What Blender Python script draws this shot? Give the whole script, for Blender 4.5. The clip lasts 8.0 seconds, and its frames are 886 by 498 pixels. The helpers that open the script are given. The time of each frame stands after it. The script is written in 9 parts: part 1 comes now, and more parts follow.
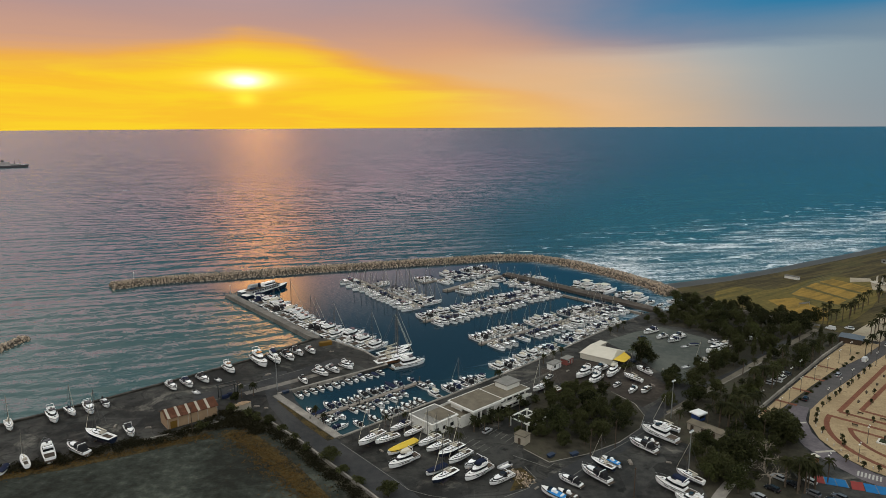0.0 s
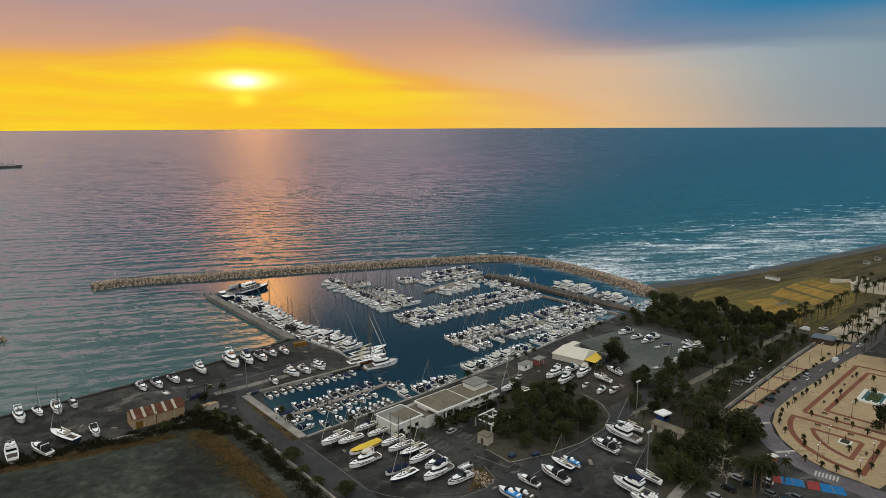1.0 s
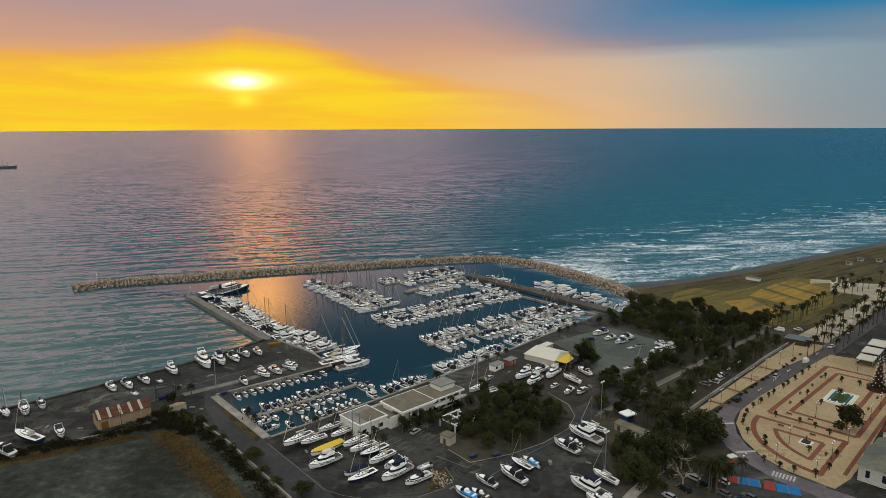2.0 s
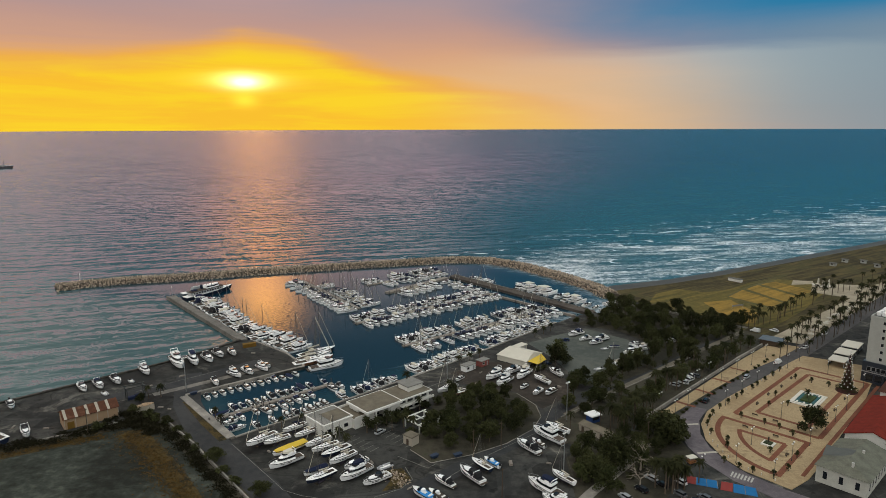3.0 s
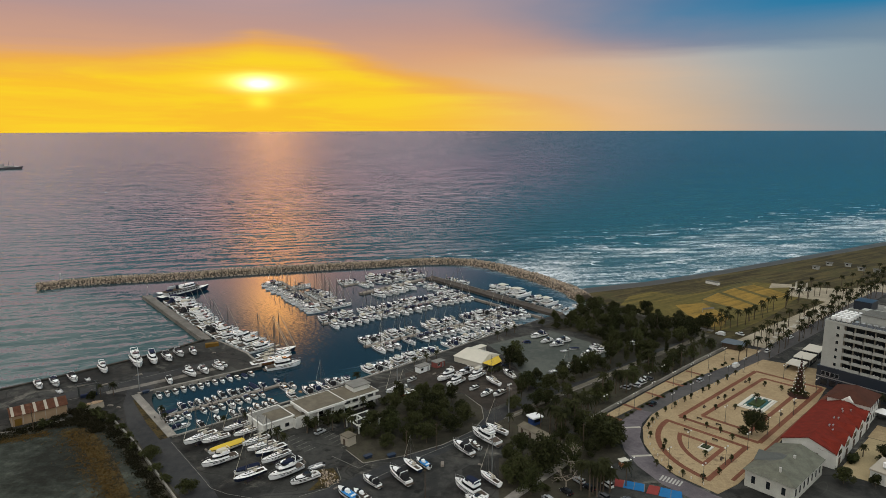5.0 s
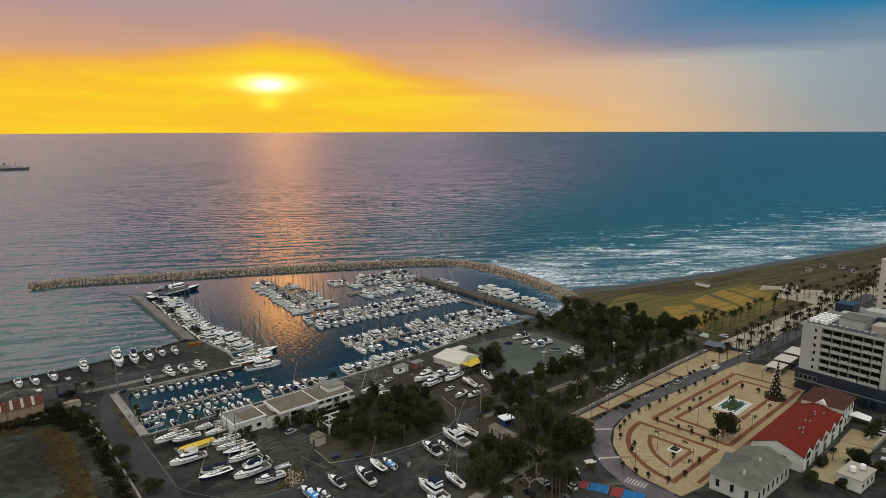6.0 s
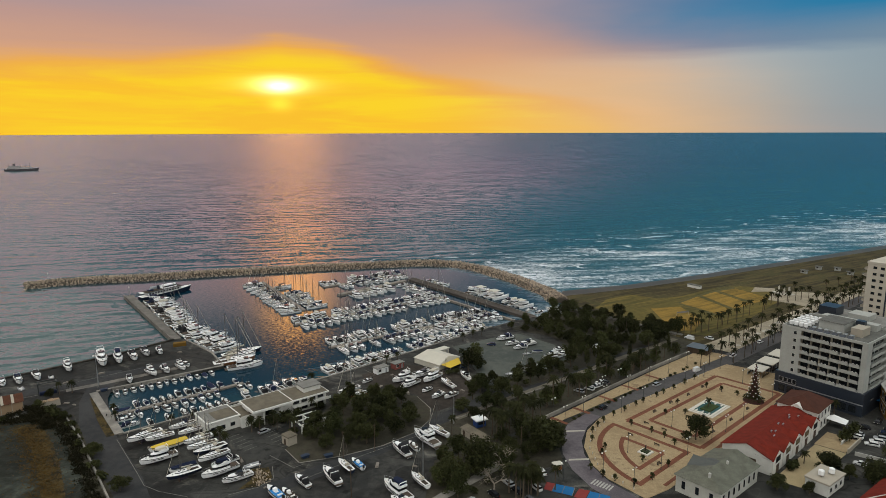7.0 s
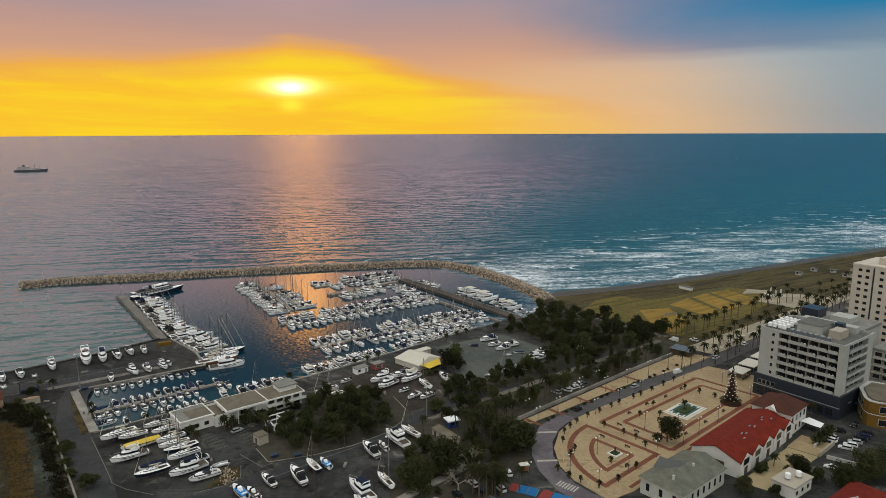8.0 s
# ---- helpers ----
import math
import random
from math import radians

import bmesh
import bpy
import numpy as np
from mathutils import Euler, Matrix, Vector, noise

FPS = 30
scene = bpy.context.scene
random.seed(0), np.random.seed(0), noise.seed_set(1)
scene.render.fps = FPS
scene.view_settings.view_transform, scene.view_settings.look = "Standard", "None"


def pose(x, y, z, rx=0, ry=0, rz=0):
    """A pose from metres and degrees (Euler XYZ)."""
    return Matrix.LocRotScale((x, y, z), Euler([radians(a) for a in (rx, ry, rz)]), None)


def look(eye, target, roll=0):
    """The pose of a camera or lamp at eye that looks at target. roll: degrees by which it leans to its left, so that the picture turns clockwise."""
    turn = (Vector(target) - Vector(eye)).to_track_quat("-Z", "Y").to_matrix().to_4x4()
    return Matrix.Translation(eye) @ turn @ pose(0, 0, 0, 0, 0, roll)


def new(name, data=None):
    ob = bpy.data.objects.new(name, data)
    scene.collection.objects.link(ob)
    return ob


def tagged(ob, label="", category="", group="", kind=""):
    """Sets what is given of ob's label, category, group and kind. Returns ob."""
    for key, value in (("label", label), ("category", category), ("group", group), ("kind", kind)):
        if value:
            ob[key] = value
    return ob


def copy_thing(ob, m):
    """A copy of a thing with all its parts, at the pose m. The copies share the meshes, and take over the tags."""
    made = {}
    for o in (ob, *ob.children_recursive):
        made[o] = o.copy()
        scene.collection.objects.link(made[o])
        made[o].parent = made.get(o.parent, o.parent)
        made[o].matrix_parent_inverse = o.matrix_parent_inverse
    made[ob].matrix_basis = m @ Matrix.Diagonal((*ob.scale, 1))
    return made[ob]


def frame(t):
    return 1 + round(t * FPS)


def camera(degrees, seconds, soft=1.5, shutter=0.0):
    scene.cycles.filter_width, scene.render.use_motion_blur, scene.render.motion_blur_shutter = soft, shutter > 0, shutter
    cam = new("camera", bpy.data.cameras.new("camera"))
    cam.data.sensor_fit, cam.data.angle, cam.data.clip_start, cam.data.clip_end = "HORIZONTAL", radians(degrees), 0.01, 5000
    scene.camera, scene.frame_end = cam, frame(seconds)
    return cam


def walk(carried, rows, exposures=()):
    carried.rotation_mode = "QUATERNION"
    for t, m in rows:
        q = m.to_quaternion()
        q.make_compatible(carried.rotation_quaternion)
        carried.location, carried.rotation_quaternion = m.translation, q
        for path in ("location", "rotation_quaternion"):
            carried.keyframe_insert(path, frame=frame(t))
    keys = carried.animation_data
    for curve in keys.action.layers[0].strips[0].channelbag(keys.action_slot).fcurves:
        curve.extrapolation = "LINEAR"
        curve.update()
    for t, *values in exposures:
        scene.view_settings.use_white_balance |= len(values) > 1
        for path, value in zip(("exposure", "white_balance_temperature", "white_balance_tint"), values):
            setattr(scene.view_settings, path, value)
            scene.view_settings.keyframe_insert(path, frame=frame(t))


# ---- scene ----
cam = camera(69.0, 8.0, soft=0.6)
PATH = [
    (0, (0.404, 2.090, 103.444), (0.382, 21.727, 99.649), -0.27),
    (0.5, (6.241, 1.616, 103.596), (6.235, 21.254, 99.811), -0.25),
    (1, (12.141, 1.185, 103.733), (12.157, 20.825, 99.954), -0.24),
    (1.5, (18.205, 0.806, 103.854), (18.238, 20.447, 100.083), -0.23),
    (3, (36.838, -0.136, 104.151), (36.849, 19.510, 100.405), -0.17),
    (3.5, (43.002, -0.385, 104.221), (42.933, 19.262, 100.484), -0.16),
    (4, (49.284, -0.580, 104.270), (49.117, 19.069, 100.545), -0.15),
    (4.5, (55.670, -0.739, 104.299), (55.392, 18.911, 100.584), -0.15),
    (6, (75.110, -0.896, 104.400), (74.463, 18.752, 100.725), -0.15),
    (6.5, (81.608, -0.835, 104.421), (80.811, 18.811, 100.762), -0.16),
    (7, (88.173, -0.711, 104.412), (87.216, 18.931, 100.768), -0.18),
    (7.5, (94.835, -0.552, 104.382), (93.722, 19.085, 100.755), -0.20),
    (8, (101.518, -0.396, 104.331), (100.246, 19.233, 100.718), -0.22),
]
walk(cam, [(t, look(eye, target, roll)) for t, eye, target, roll in PATH])


# ---- sky, sun and exposure ----
SUN_AZ, SUN_EL = -16.6, 3.6      # degrees from +y towards +x, degrees above the horizon


class Nodes:
    """Short forms for building a node tree."""

    def __init__(self, tree):
        self.tree = tree
        tree.nodes.clear()

    def add(self, kind, **props):
        n = self.tree.nodes.new(kind)
        for k, v in props.items():
            setattr(n, k, v)
        return n

    def put(self, socket, value):
        if hasattr(value, "is_output"):
            self.tree.links.new(value, socket)
        else:
            socket.default_value = value

    def m(self, op, a, b=0.0, c=0.0, clamp=False):
        n = self.add("ShaderNodeMath", operation=op, use_clamp=clamp)
        for s, v in zip(n.inputs, (a, b, c)):
            self.put(s, v)
        return n.outputs[0]

    def step(self, x, lo, hi, a=0.0, b=1.0):
        n = self.add("ShaderNodeMapRange", interpolation_type="SMOOTHSTEP")
        for s, v in zip(n.inputs, (x, lo, hi, a, b)):
            self.put(s, v)
        return n.outputs[0]

    def mix(self, f, a, b, blend="MIX"):
        n = self.add("ShaderNodeMix", data_type="RGBA", blend_type=blend, clamp_factor=True)
        for s, v in ((n.inputs[0], f), (n.inputs[6], a), (n.inputs[7], b)):
            self.put(s, v)
        return n.outputs[2]

    def ramp(self, x, stops, smooth=False):
        n = self.add("ShaderNodeValToRGB")
        n.color_ramp.interpolation = "EASE" if smooth else "LINEAR"
        e = n.color_ramp.elements
        while len(e) < len(stops):
            e.new(0.5)
        for el, (p, c) in zip(e, stops):
            el.position = p
            el.color = (*c, 1) if len(c) == 3 else (c[0], c[0], c[0], 1)
        self.put(n.inputs[0], x)
        return n.outputs[0]

    def xyz(self, x, y, z=0.0):
        n = self.add("ShaderNodeCombineXYZ")
        for s, v in zip(n.inputs, (x, y, z)):
            self.put(s, v)
        return n.outputs[0]

    def noise(self, vec, scale, detail=3.0, rough=0.55, distort=0.0):
        n = self.add("ShaderNodeTexNoise")
        self.put(n.inputs["Vector"], vec)
        for k, v in (("Scale", scale), ("Detail", detail), ("Roughness", rough), ("Distortion", distort)):
            n.inputs[k].default_value = v
        return n.outputs[0]


world = bpy.data.worlds.new("dusk_sky")
scene.world = world
world.use_nodes = True
N = Nodes(world.node_tree)
ray = N.add("ShaderNodeSeparateXYZ")
N.put(ray.inputs[0], N.add("ShaderNodeTexCoord").outputs["Generated"])
el = N.m("MULTIPLY", N.m("ARCSINE", ray.outputs[2]), 57.29578)
az = N.m("MULTIPLY", N.m("ARCTAN2", ray.outputs[0], ray.outputs[1]), 57.29578)
rel = N.m("SUBTRACT", az, SUN_AZ)
streak = N.noise(N.xyz(N.m("MULTIPLY", rel, 0.06), N.m("MULTIPLY", el, 0.55), 1.7), 1.0, 5.0, 0.6, 0.4)
soft_noise = N.noise(N.xyz(N.m("MULTIPLY", rel, 0.05), N.m("MULTIPLY", el, 0.16), 7.1), 1.0, 4.0, 0.55)
elw = N.m("ADD", el, N.m("MULTIPLY", N.m("SUBTRACT", streak, 0.5), 1.6))
h = N.m("SQRT", N.m("DIVIDE", N.m("MAXIMUM", elw, 0.0), 90.0))
TOP = (1.80, 1.84, 1.78)
west = N.ramp(h, [(0.0, (0.86, 0.50, 0.13)), (0.19, (0.80, 0.44, 0.17)), (0.258, (0.66, 0.36, 0.22)), (0.305, (0.50, 0.31, 0.27)),
                  (0.356, (0.33, 0.29, 0.345)), (0.378, (0.84, 0.45, 0.56)), (0.41, (1.16, 0.68, 0.72)), (0.455, (1.10, 0.82, 0.86)), (0.50, (1.04, 1.02, 0.98)),
                  (0.55, (1.12, 1.10, 1.03)), (0.60, (0.86, 0.88, 0.84)), (0.66, (0.66, 0.66, 0.63)), (0.76, (1.0, 1.0, 0.95)), (1.0, TOP)])
east = N.ramp(h, [(0.0, (0.56, 0.43, 0.33)), (0.12, (0.48, 0.43, 0.37)), (0.215, (0.43, 0.47, 0.46)), (0.248, (0.40, 0.46, 0.48)),
                  (0.268, (0.14, 0.23, 0.36)), (0.315, (0.020, 0.195, 0.37)), (0.39, (0.030, 0.14, 0.31)), (0.44, (0.018, 0.105, 0.24)), (0.49, (0.08, 0.32, 0.49)), (0.56, (0.13, 0.38, 0.52)), (0.64, (0.22, 0.40, 0.48)), (0.80, (0.90, 0.92, 0.88)), (1.0, TOP)])
side = N.m("MULTIPLY", N.m("ABSOLUTE", rel), N.m("SUBTRACT", 1.0, N.m("MULTIPLY", N.m("LESS_THAN", rel, 0.0), 0.65)))
side = N.m("ADD", side, N.m("MULTIPLY", N.m("SUBTRACT", soft_noise, 0.5), 16.0))
high = N.m("MULTIPLY", N.m("MINIMUM", N.m("MAXIMUM", N.m("SUBTRACT", el, 11.0), 0.0), 20.0), 2.4)
side = N.m("ADD", side, N.m("MULTIPLY", high, N.step(rel, 6.0, 24.0)))
sky = N.mix(N.step(side, 14.5, 45.0), west, east)
# unseen dark blue zone added above the lit haze to darken the water's reflections
dark_zone = N.m("MULTIPLY", N.step(el, 19.0, 25.0), N.step(el, 46.0, 36.0))
sky = N.mix(N.m("MULTIPLY", dark_zone, N.m("MULTIPLY", N.step(rel, -20.0, -13.0), N.step(rel, 40.0, 25.0))), sky, (0.13, 0.20, 0.27, 1))
# thinner light low down on the land side
sky = N.mix(N.m("MULTIPLY", N.step(rel, 30.0, 54.0, 0.0, 0.80), N.m("MULTIPLY", N.step(el, 9.0, 6.5), N.step(rel, 110.0, 70.0))), sky, (0.20, 0.28, 0.34, 1))
# peach haze low beside the yellow break
haze = N.m("MULTIPLY", N.m("MULTIPLY", N.step(rel, 10.0, 22.0), N.step(rel, 46.0, 26.0)), N.step(el, 7.5, 2.5))
sky = N.mix(N.m("MULTIPLY", haze, N.step(streak, 0.3, 0.7, 0.45, 0.85)), sky, (0.80, 0.50, 0.27, 1))
# the open, paler sky on the land side
inland = N.ramp(h, [(0.0, (0.70, 0.68, 0.63)), (0.3, (0.85, 0.84, 0.79)), (0.62, (1.14, 1.14, 1.08)), (1.0, TOP)])
sky = N.mix(N.step(N.m("ABSOLUTE", N.m("SUBTRACT", rel, 16.0)), 75.0, 120.0), sky, inland)
# the yellow break in the cloud: its upper rim by azimuth
rim = N.ramp(N.m("DIVIDE", N.m("ADD", rel, 70.0), 120.0),
             [(0.0, (0.0,)), (0.43, (0.55,)), (0.50, (0.58,)), (0.55, (0.66,)), (0.583, (0.74,)), (0.62, (0.69,)), (0.65, (0.60,)), (0.687, (0.48,)), (0.74, (0.36,)),
              (0.79, (0.28,)), (0.84, (0.12,)), (0.92, (0.0,))])
rim = N.m("MULTIPLY", rim, 10.0)
gap = N.m("SUBTRACT", N.m("ADD", rim, N.m("MULTIPLY", N.m("SUBTRACT", streak, 0.5), 2.2)), el)
gold = N.mix(N.step(streak, 0.38, 0.66), (0.96, 0.53, 0.03, 1), (0.97, 0.65, 0.025, 1))
warm = N.mix(N.step(gap, 0.2, 2.2), (0.86, 0.42, 0.07, 1), gold)
sky = N.mix(N.m("MULTIPLY", N.step(gap, -0.8, 0.8), N.m("MULTIPLY", N.step(rim, 0.1, 2.5), N.step(rel, 40.0, 8.0))), sky, warm)
# the sun behind thin cloud
dx = N.m("MULTIPLY", rel, 1.0)
dy = N.m("SUBTRACT", el, N.m("ADD", SUN_EL - 0.15, N.m("MULTIPLY", N.m("SUBTRACT", streak, 0.5), 0.5)))


def glow(wx, wy, gain, oy=0.0):
    q = N.m("ADD", N.m("POWER", N.m("DIVIDE", dx, wx), 2.0), N.m("POWER", N.m("DIVIDE", N.m("SUBTRACT", dy, oy), wy), 2.0))
    return N.m("MULTIPLY", N.m("EXPONENT", N.m("MULTIPLY", q, -1.0)), gain)


def added(base, f, colour):
    s = N.add("ShaderNodeMix", data_type="RGBA", blend_type="ADD", clamp_factor=False)
    N.put(s.inputs[0], f)
    N.put(s.inputs[6], base)
    N.put(s.inputs[7], (*colour, 1))
    return s.outputs[2]


sky = added(sky, glow(1.8, 0.6, 1.1, 0.2), (1.0, 0.9, 0.42))
sky = added(sky, glow(0.95, 0.33, 1.3, 0.1), (1.0, 0.92, 0.62))
sky = added(sky, glow(3.4, 0.6, 0.35, 0.25), (1.0, 0.75, 0.2))
sky = added(sky, glow(1.0, 0.5, 0.5, -1.3), (0.6, 0.6, 0.05))
sky = added(sky, glow(2.7, 2.8, 8.0, 17.6), (1.0, 0.42, 0.045))     # unseen orange glow added high over the sun for reflections on the water
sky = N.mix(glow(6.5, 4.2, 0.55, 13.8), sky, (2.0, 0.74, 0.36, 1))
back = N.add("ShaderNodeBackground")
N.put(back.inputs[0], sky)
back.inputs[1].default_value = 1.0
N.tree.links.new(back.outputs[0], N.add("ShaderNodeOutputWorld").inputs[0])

sun_lamp = bpy.data.lights.new("sun", "SUN")
sun_lamp.energy, sun_lamp.angle, sun_lamp.color = 0.008, radians(6.0), (1.0, 0.62, 0.28)
sun = new("sun", sun_lamp)
a, e = radians(SUN_AZ), radians(SUN_EL)
sun.matrix_basis = look((0, 0, 300), (-math.sin(a) * math.cos(e), -math.cos(a) * math.cos(e), 300 - math.sin(e)))


# ---- materials ----
def material(name, build, **kw):
    mt = bpy.data.materials.new(name)
    mt.use_nodes = True
    n = Nodes(mt.node_tree)
    b = n.add("ShaderNodeBsdfPrincipled")
    out = n.add("ShaderNodeOutputMaterial")
    n.tree.links.new(b.outputs[0], out.inputs[0])
    build(n, b, **kw)
    return mt


def bump(n, b, height, strength=0.5, distance=0.05):
    k = n.add("ShaderNodeBump")
    k.inputs["Strength"].default_value, k.inputs["Distance"].default_value = strength, distance
    n.put(k.inputs["Height"], height)
    n.tree.links.new(k.outputs[0], b.inputs["Normal"])


def where(n):
    return n.add("ShaderNodeNewGeometry").outputs["Position"]


def plain(n, b, c=(0.8, 0.8, 0.8), rough=0.5, metal=0.0, vary=0.15, scale=0.6, fine=6.0, jitter=0.0, tint=None, ior=1.45):
    """A worn surface: broad stains, fine grain, and a shift from piece to piece."""
    p = n.add("ShaderNodeTexCoord").outputs["Object"]
    big = n.noise(p, scale, 4.0, 0.6)
    small = n.noise(p, fine, 3.0, 0.6)
    f = n.m("ADD", n.m("MULTIPLY", n.m("SUBTRACT", big, 0.5), 2.2 * vary), n.m("MULTIPLY", n.m("SUBTRACT", small, 0.5), 1.2 * vary))
    if jitter:
        f = n.m("ADD", f, n.m("MULTIPLY", n.m("SUBTRACT", n.add("ShaderNodeObjectInfo").outputs["Random"], 0.5), 2 * jitter))
    g = n.m("ADD", 1.0, f)
    col = n.mix(1.0, (*c, 1), n.xyz(g, g, g), "MULTIPLY")
    if tint:
        col = n.mix(n.step(big, 0.52, 0.72, 0.0, 0.7), col, (*tint, 1))
    n.put(b.inputs["Base Color"], col)
    n.put(b.inputs["Roughness"], n.m("ADD", rough, n.m("MULTIPLY", n.m("SUBTRACT", small, 0.5), 0.2), 0.0, True))
    b.inputs["Metallic"].default_value = metal
    b.inputs["Specular IOR Level"].default_value = 0.5 if rough < 0.6 else 0.2
    b.inputs["IOR"].default_value = ior
    bump(n, b, small, 0.25, 0.02)


def ground(n, b, c=(0.05, 0.05, 0.05), c2=(0.08, 0.075, 0.07), c3=None, s1=0.03, s2=0.35, s3=3.0, rough=0.9, relief=0.1, sharp=0.12):
    """Ground of two or three mingled tones, at three scales."""
    p = where(n)
    a1, a2, a3 = n.noise(p, s1, 4.0, 0.6, 0.5), n.noise(p, s2, 5.0, 0.65), n.noise(p, s3, 2.0, 0.6)
    col = n.mix(n.step(n.m("ADD", n.m("MULTIPLY", a1, 0.6), n.m("MULTIPLY", a2, 0.4)), 0.5 - sharp, 0.5 + sharp), (*c, 1), (*c2, 1))
    if c3:
        col = n.mix(n.step(n.m("ADD", n.m("MULTIPLY", a2, 0.5), n.m("MULTIPLY", a1, 0.5)), 0.53, 0.66), col, (*c3, 1))
    g = n.m("ADD", 0.86, n.m("MULTIPLY", a3, 0.68))
    n.put(b.inputs["Base Color"], n.mix(1.0, col, n.xyz(g, g, g), "MULTIPLY"))
    b.inputs["Roughness"].default_value = rough
    b.inputs["Specular IOR Level"].default_value = 0.15
    bump(n, b, n.m("ADD", a3, a2), 0.5, relief)


def tarmac(n, b, c=(0.020, 0.020, 0.019), c2=(0.046, 0.045, 0.041), c3=(0.115, 0.107, 0.092), marks=1.0):
    """Worn yard surface: broad tones, repair patches, oil stains, curved tyre marks and cracks."""
    p = where(n)
    a1, a2, a3 = n.noise(p, 0.035, 5.0, 0.62, 0.8), n.noise(p, 0.3, 5.0, 0.65), n.noise(p, 3.0, 2.0, 0.6)
    f = n.m("ADD", n.m("MULTIPLY", a1, 0.6), n.m("MULTIPLY", a2, 0.4))
    col = n.mix(n.step(f, 0.40, 0.58), (*c, 1), (*c2, 1))
    col = n.mix(n.step(n.noise(p, 0.055, 6.0, 0.68, 1.2), 0.55, 0.68, 0.0, 0.85), col, (*c3, 1))
    cell = n.add("ShaderNodeTexVoronoi", distance="CHEBYCHEV")
    n.put(cell.inputs["Vector"], p)
    cell.inputs["Scale"].default_value = 0.07
    tone = n.add("ShaderNodeSeparateColor")
    n.put(tone.inputs[0], cell.outputs["Color"])
    g = n.m("ADD", 0.66, n.m("MULTIPLY", tone.outputs[0], 0.62))
    stain = n.step(n.noise(p, 0.22, 3.0, 0.55), 0.60, 0.70, 1.0, 0.45)
    g = n.m("MULTIPLY", g, stain)
    for k, (sc, dist, w) in enumerate(((0.03, 1.2, 0.010), (0.05, 0.9, 0.012), (0.02, 2.0, 0.006))):
        q = n.noise(n.xyz(*[n.m("ADD", o, 31.0 * (k + 1)) for o in split(n, p)]), sc, 1.0, 0.5, dist)
        ridge = n.step(n.m("ABSOLUTE", n.m("SUBTRACT", q, 0.5)), 0.0, w, 1.0, 0.0)
        ridge = n.m("MULTIPLY", ridge, n.step(a1, 0.42, 0.55))
        g = n.m("MULTIPLY", g, n.m("ADD", 1.0, n.m("MULTIPLY", ridge, marks * (-0.45 if k < 2 else 0.35))))
    g = n.m("MULTIPLY", g, n.m("ADD", 0.68, n.m("MULTIPLY", a3, 0.64)))
    n.put(b.inputs["Base Color"], n.mix(1.0, col, n.xyz(g, g, g), "MULTIPLY"))
    b.inputs["Roughness"].default_value = 0.9
    b.inputs["Specular IOR Level"].default_value = 0.15
    bump(n, b, n.m("ADD", a3, a2), 0.5, 0.08)


def split(n, p):
    s = n.add("ShaderNodeSeparateXYZ")
    n.put(s.inputs[0], p)
    return s.outputs[0], s.outputs[1], s.outputs[2]


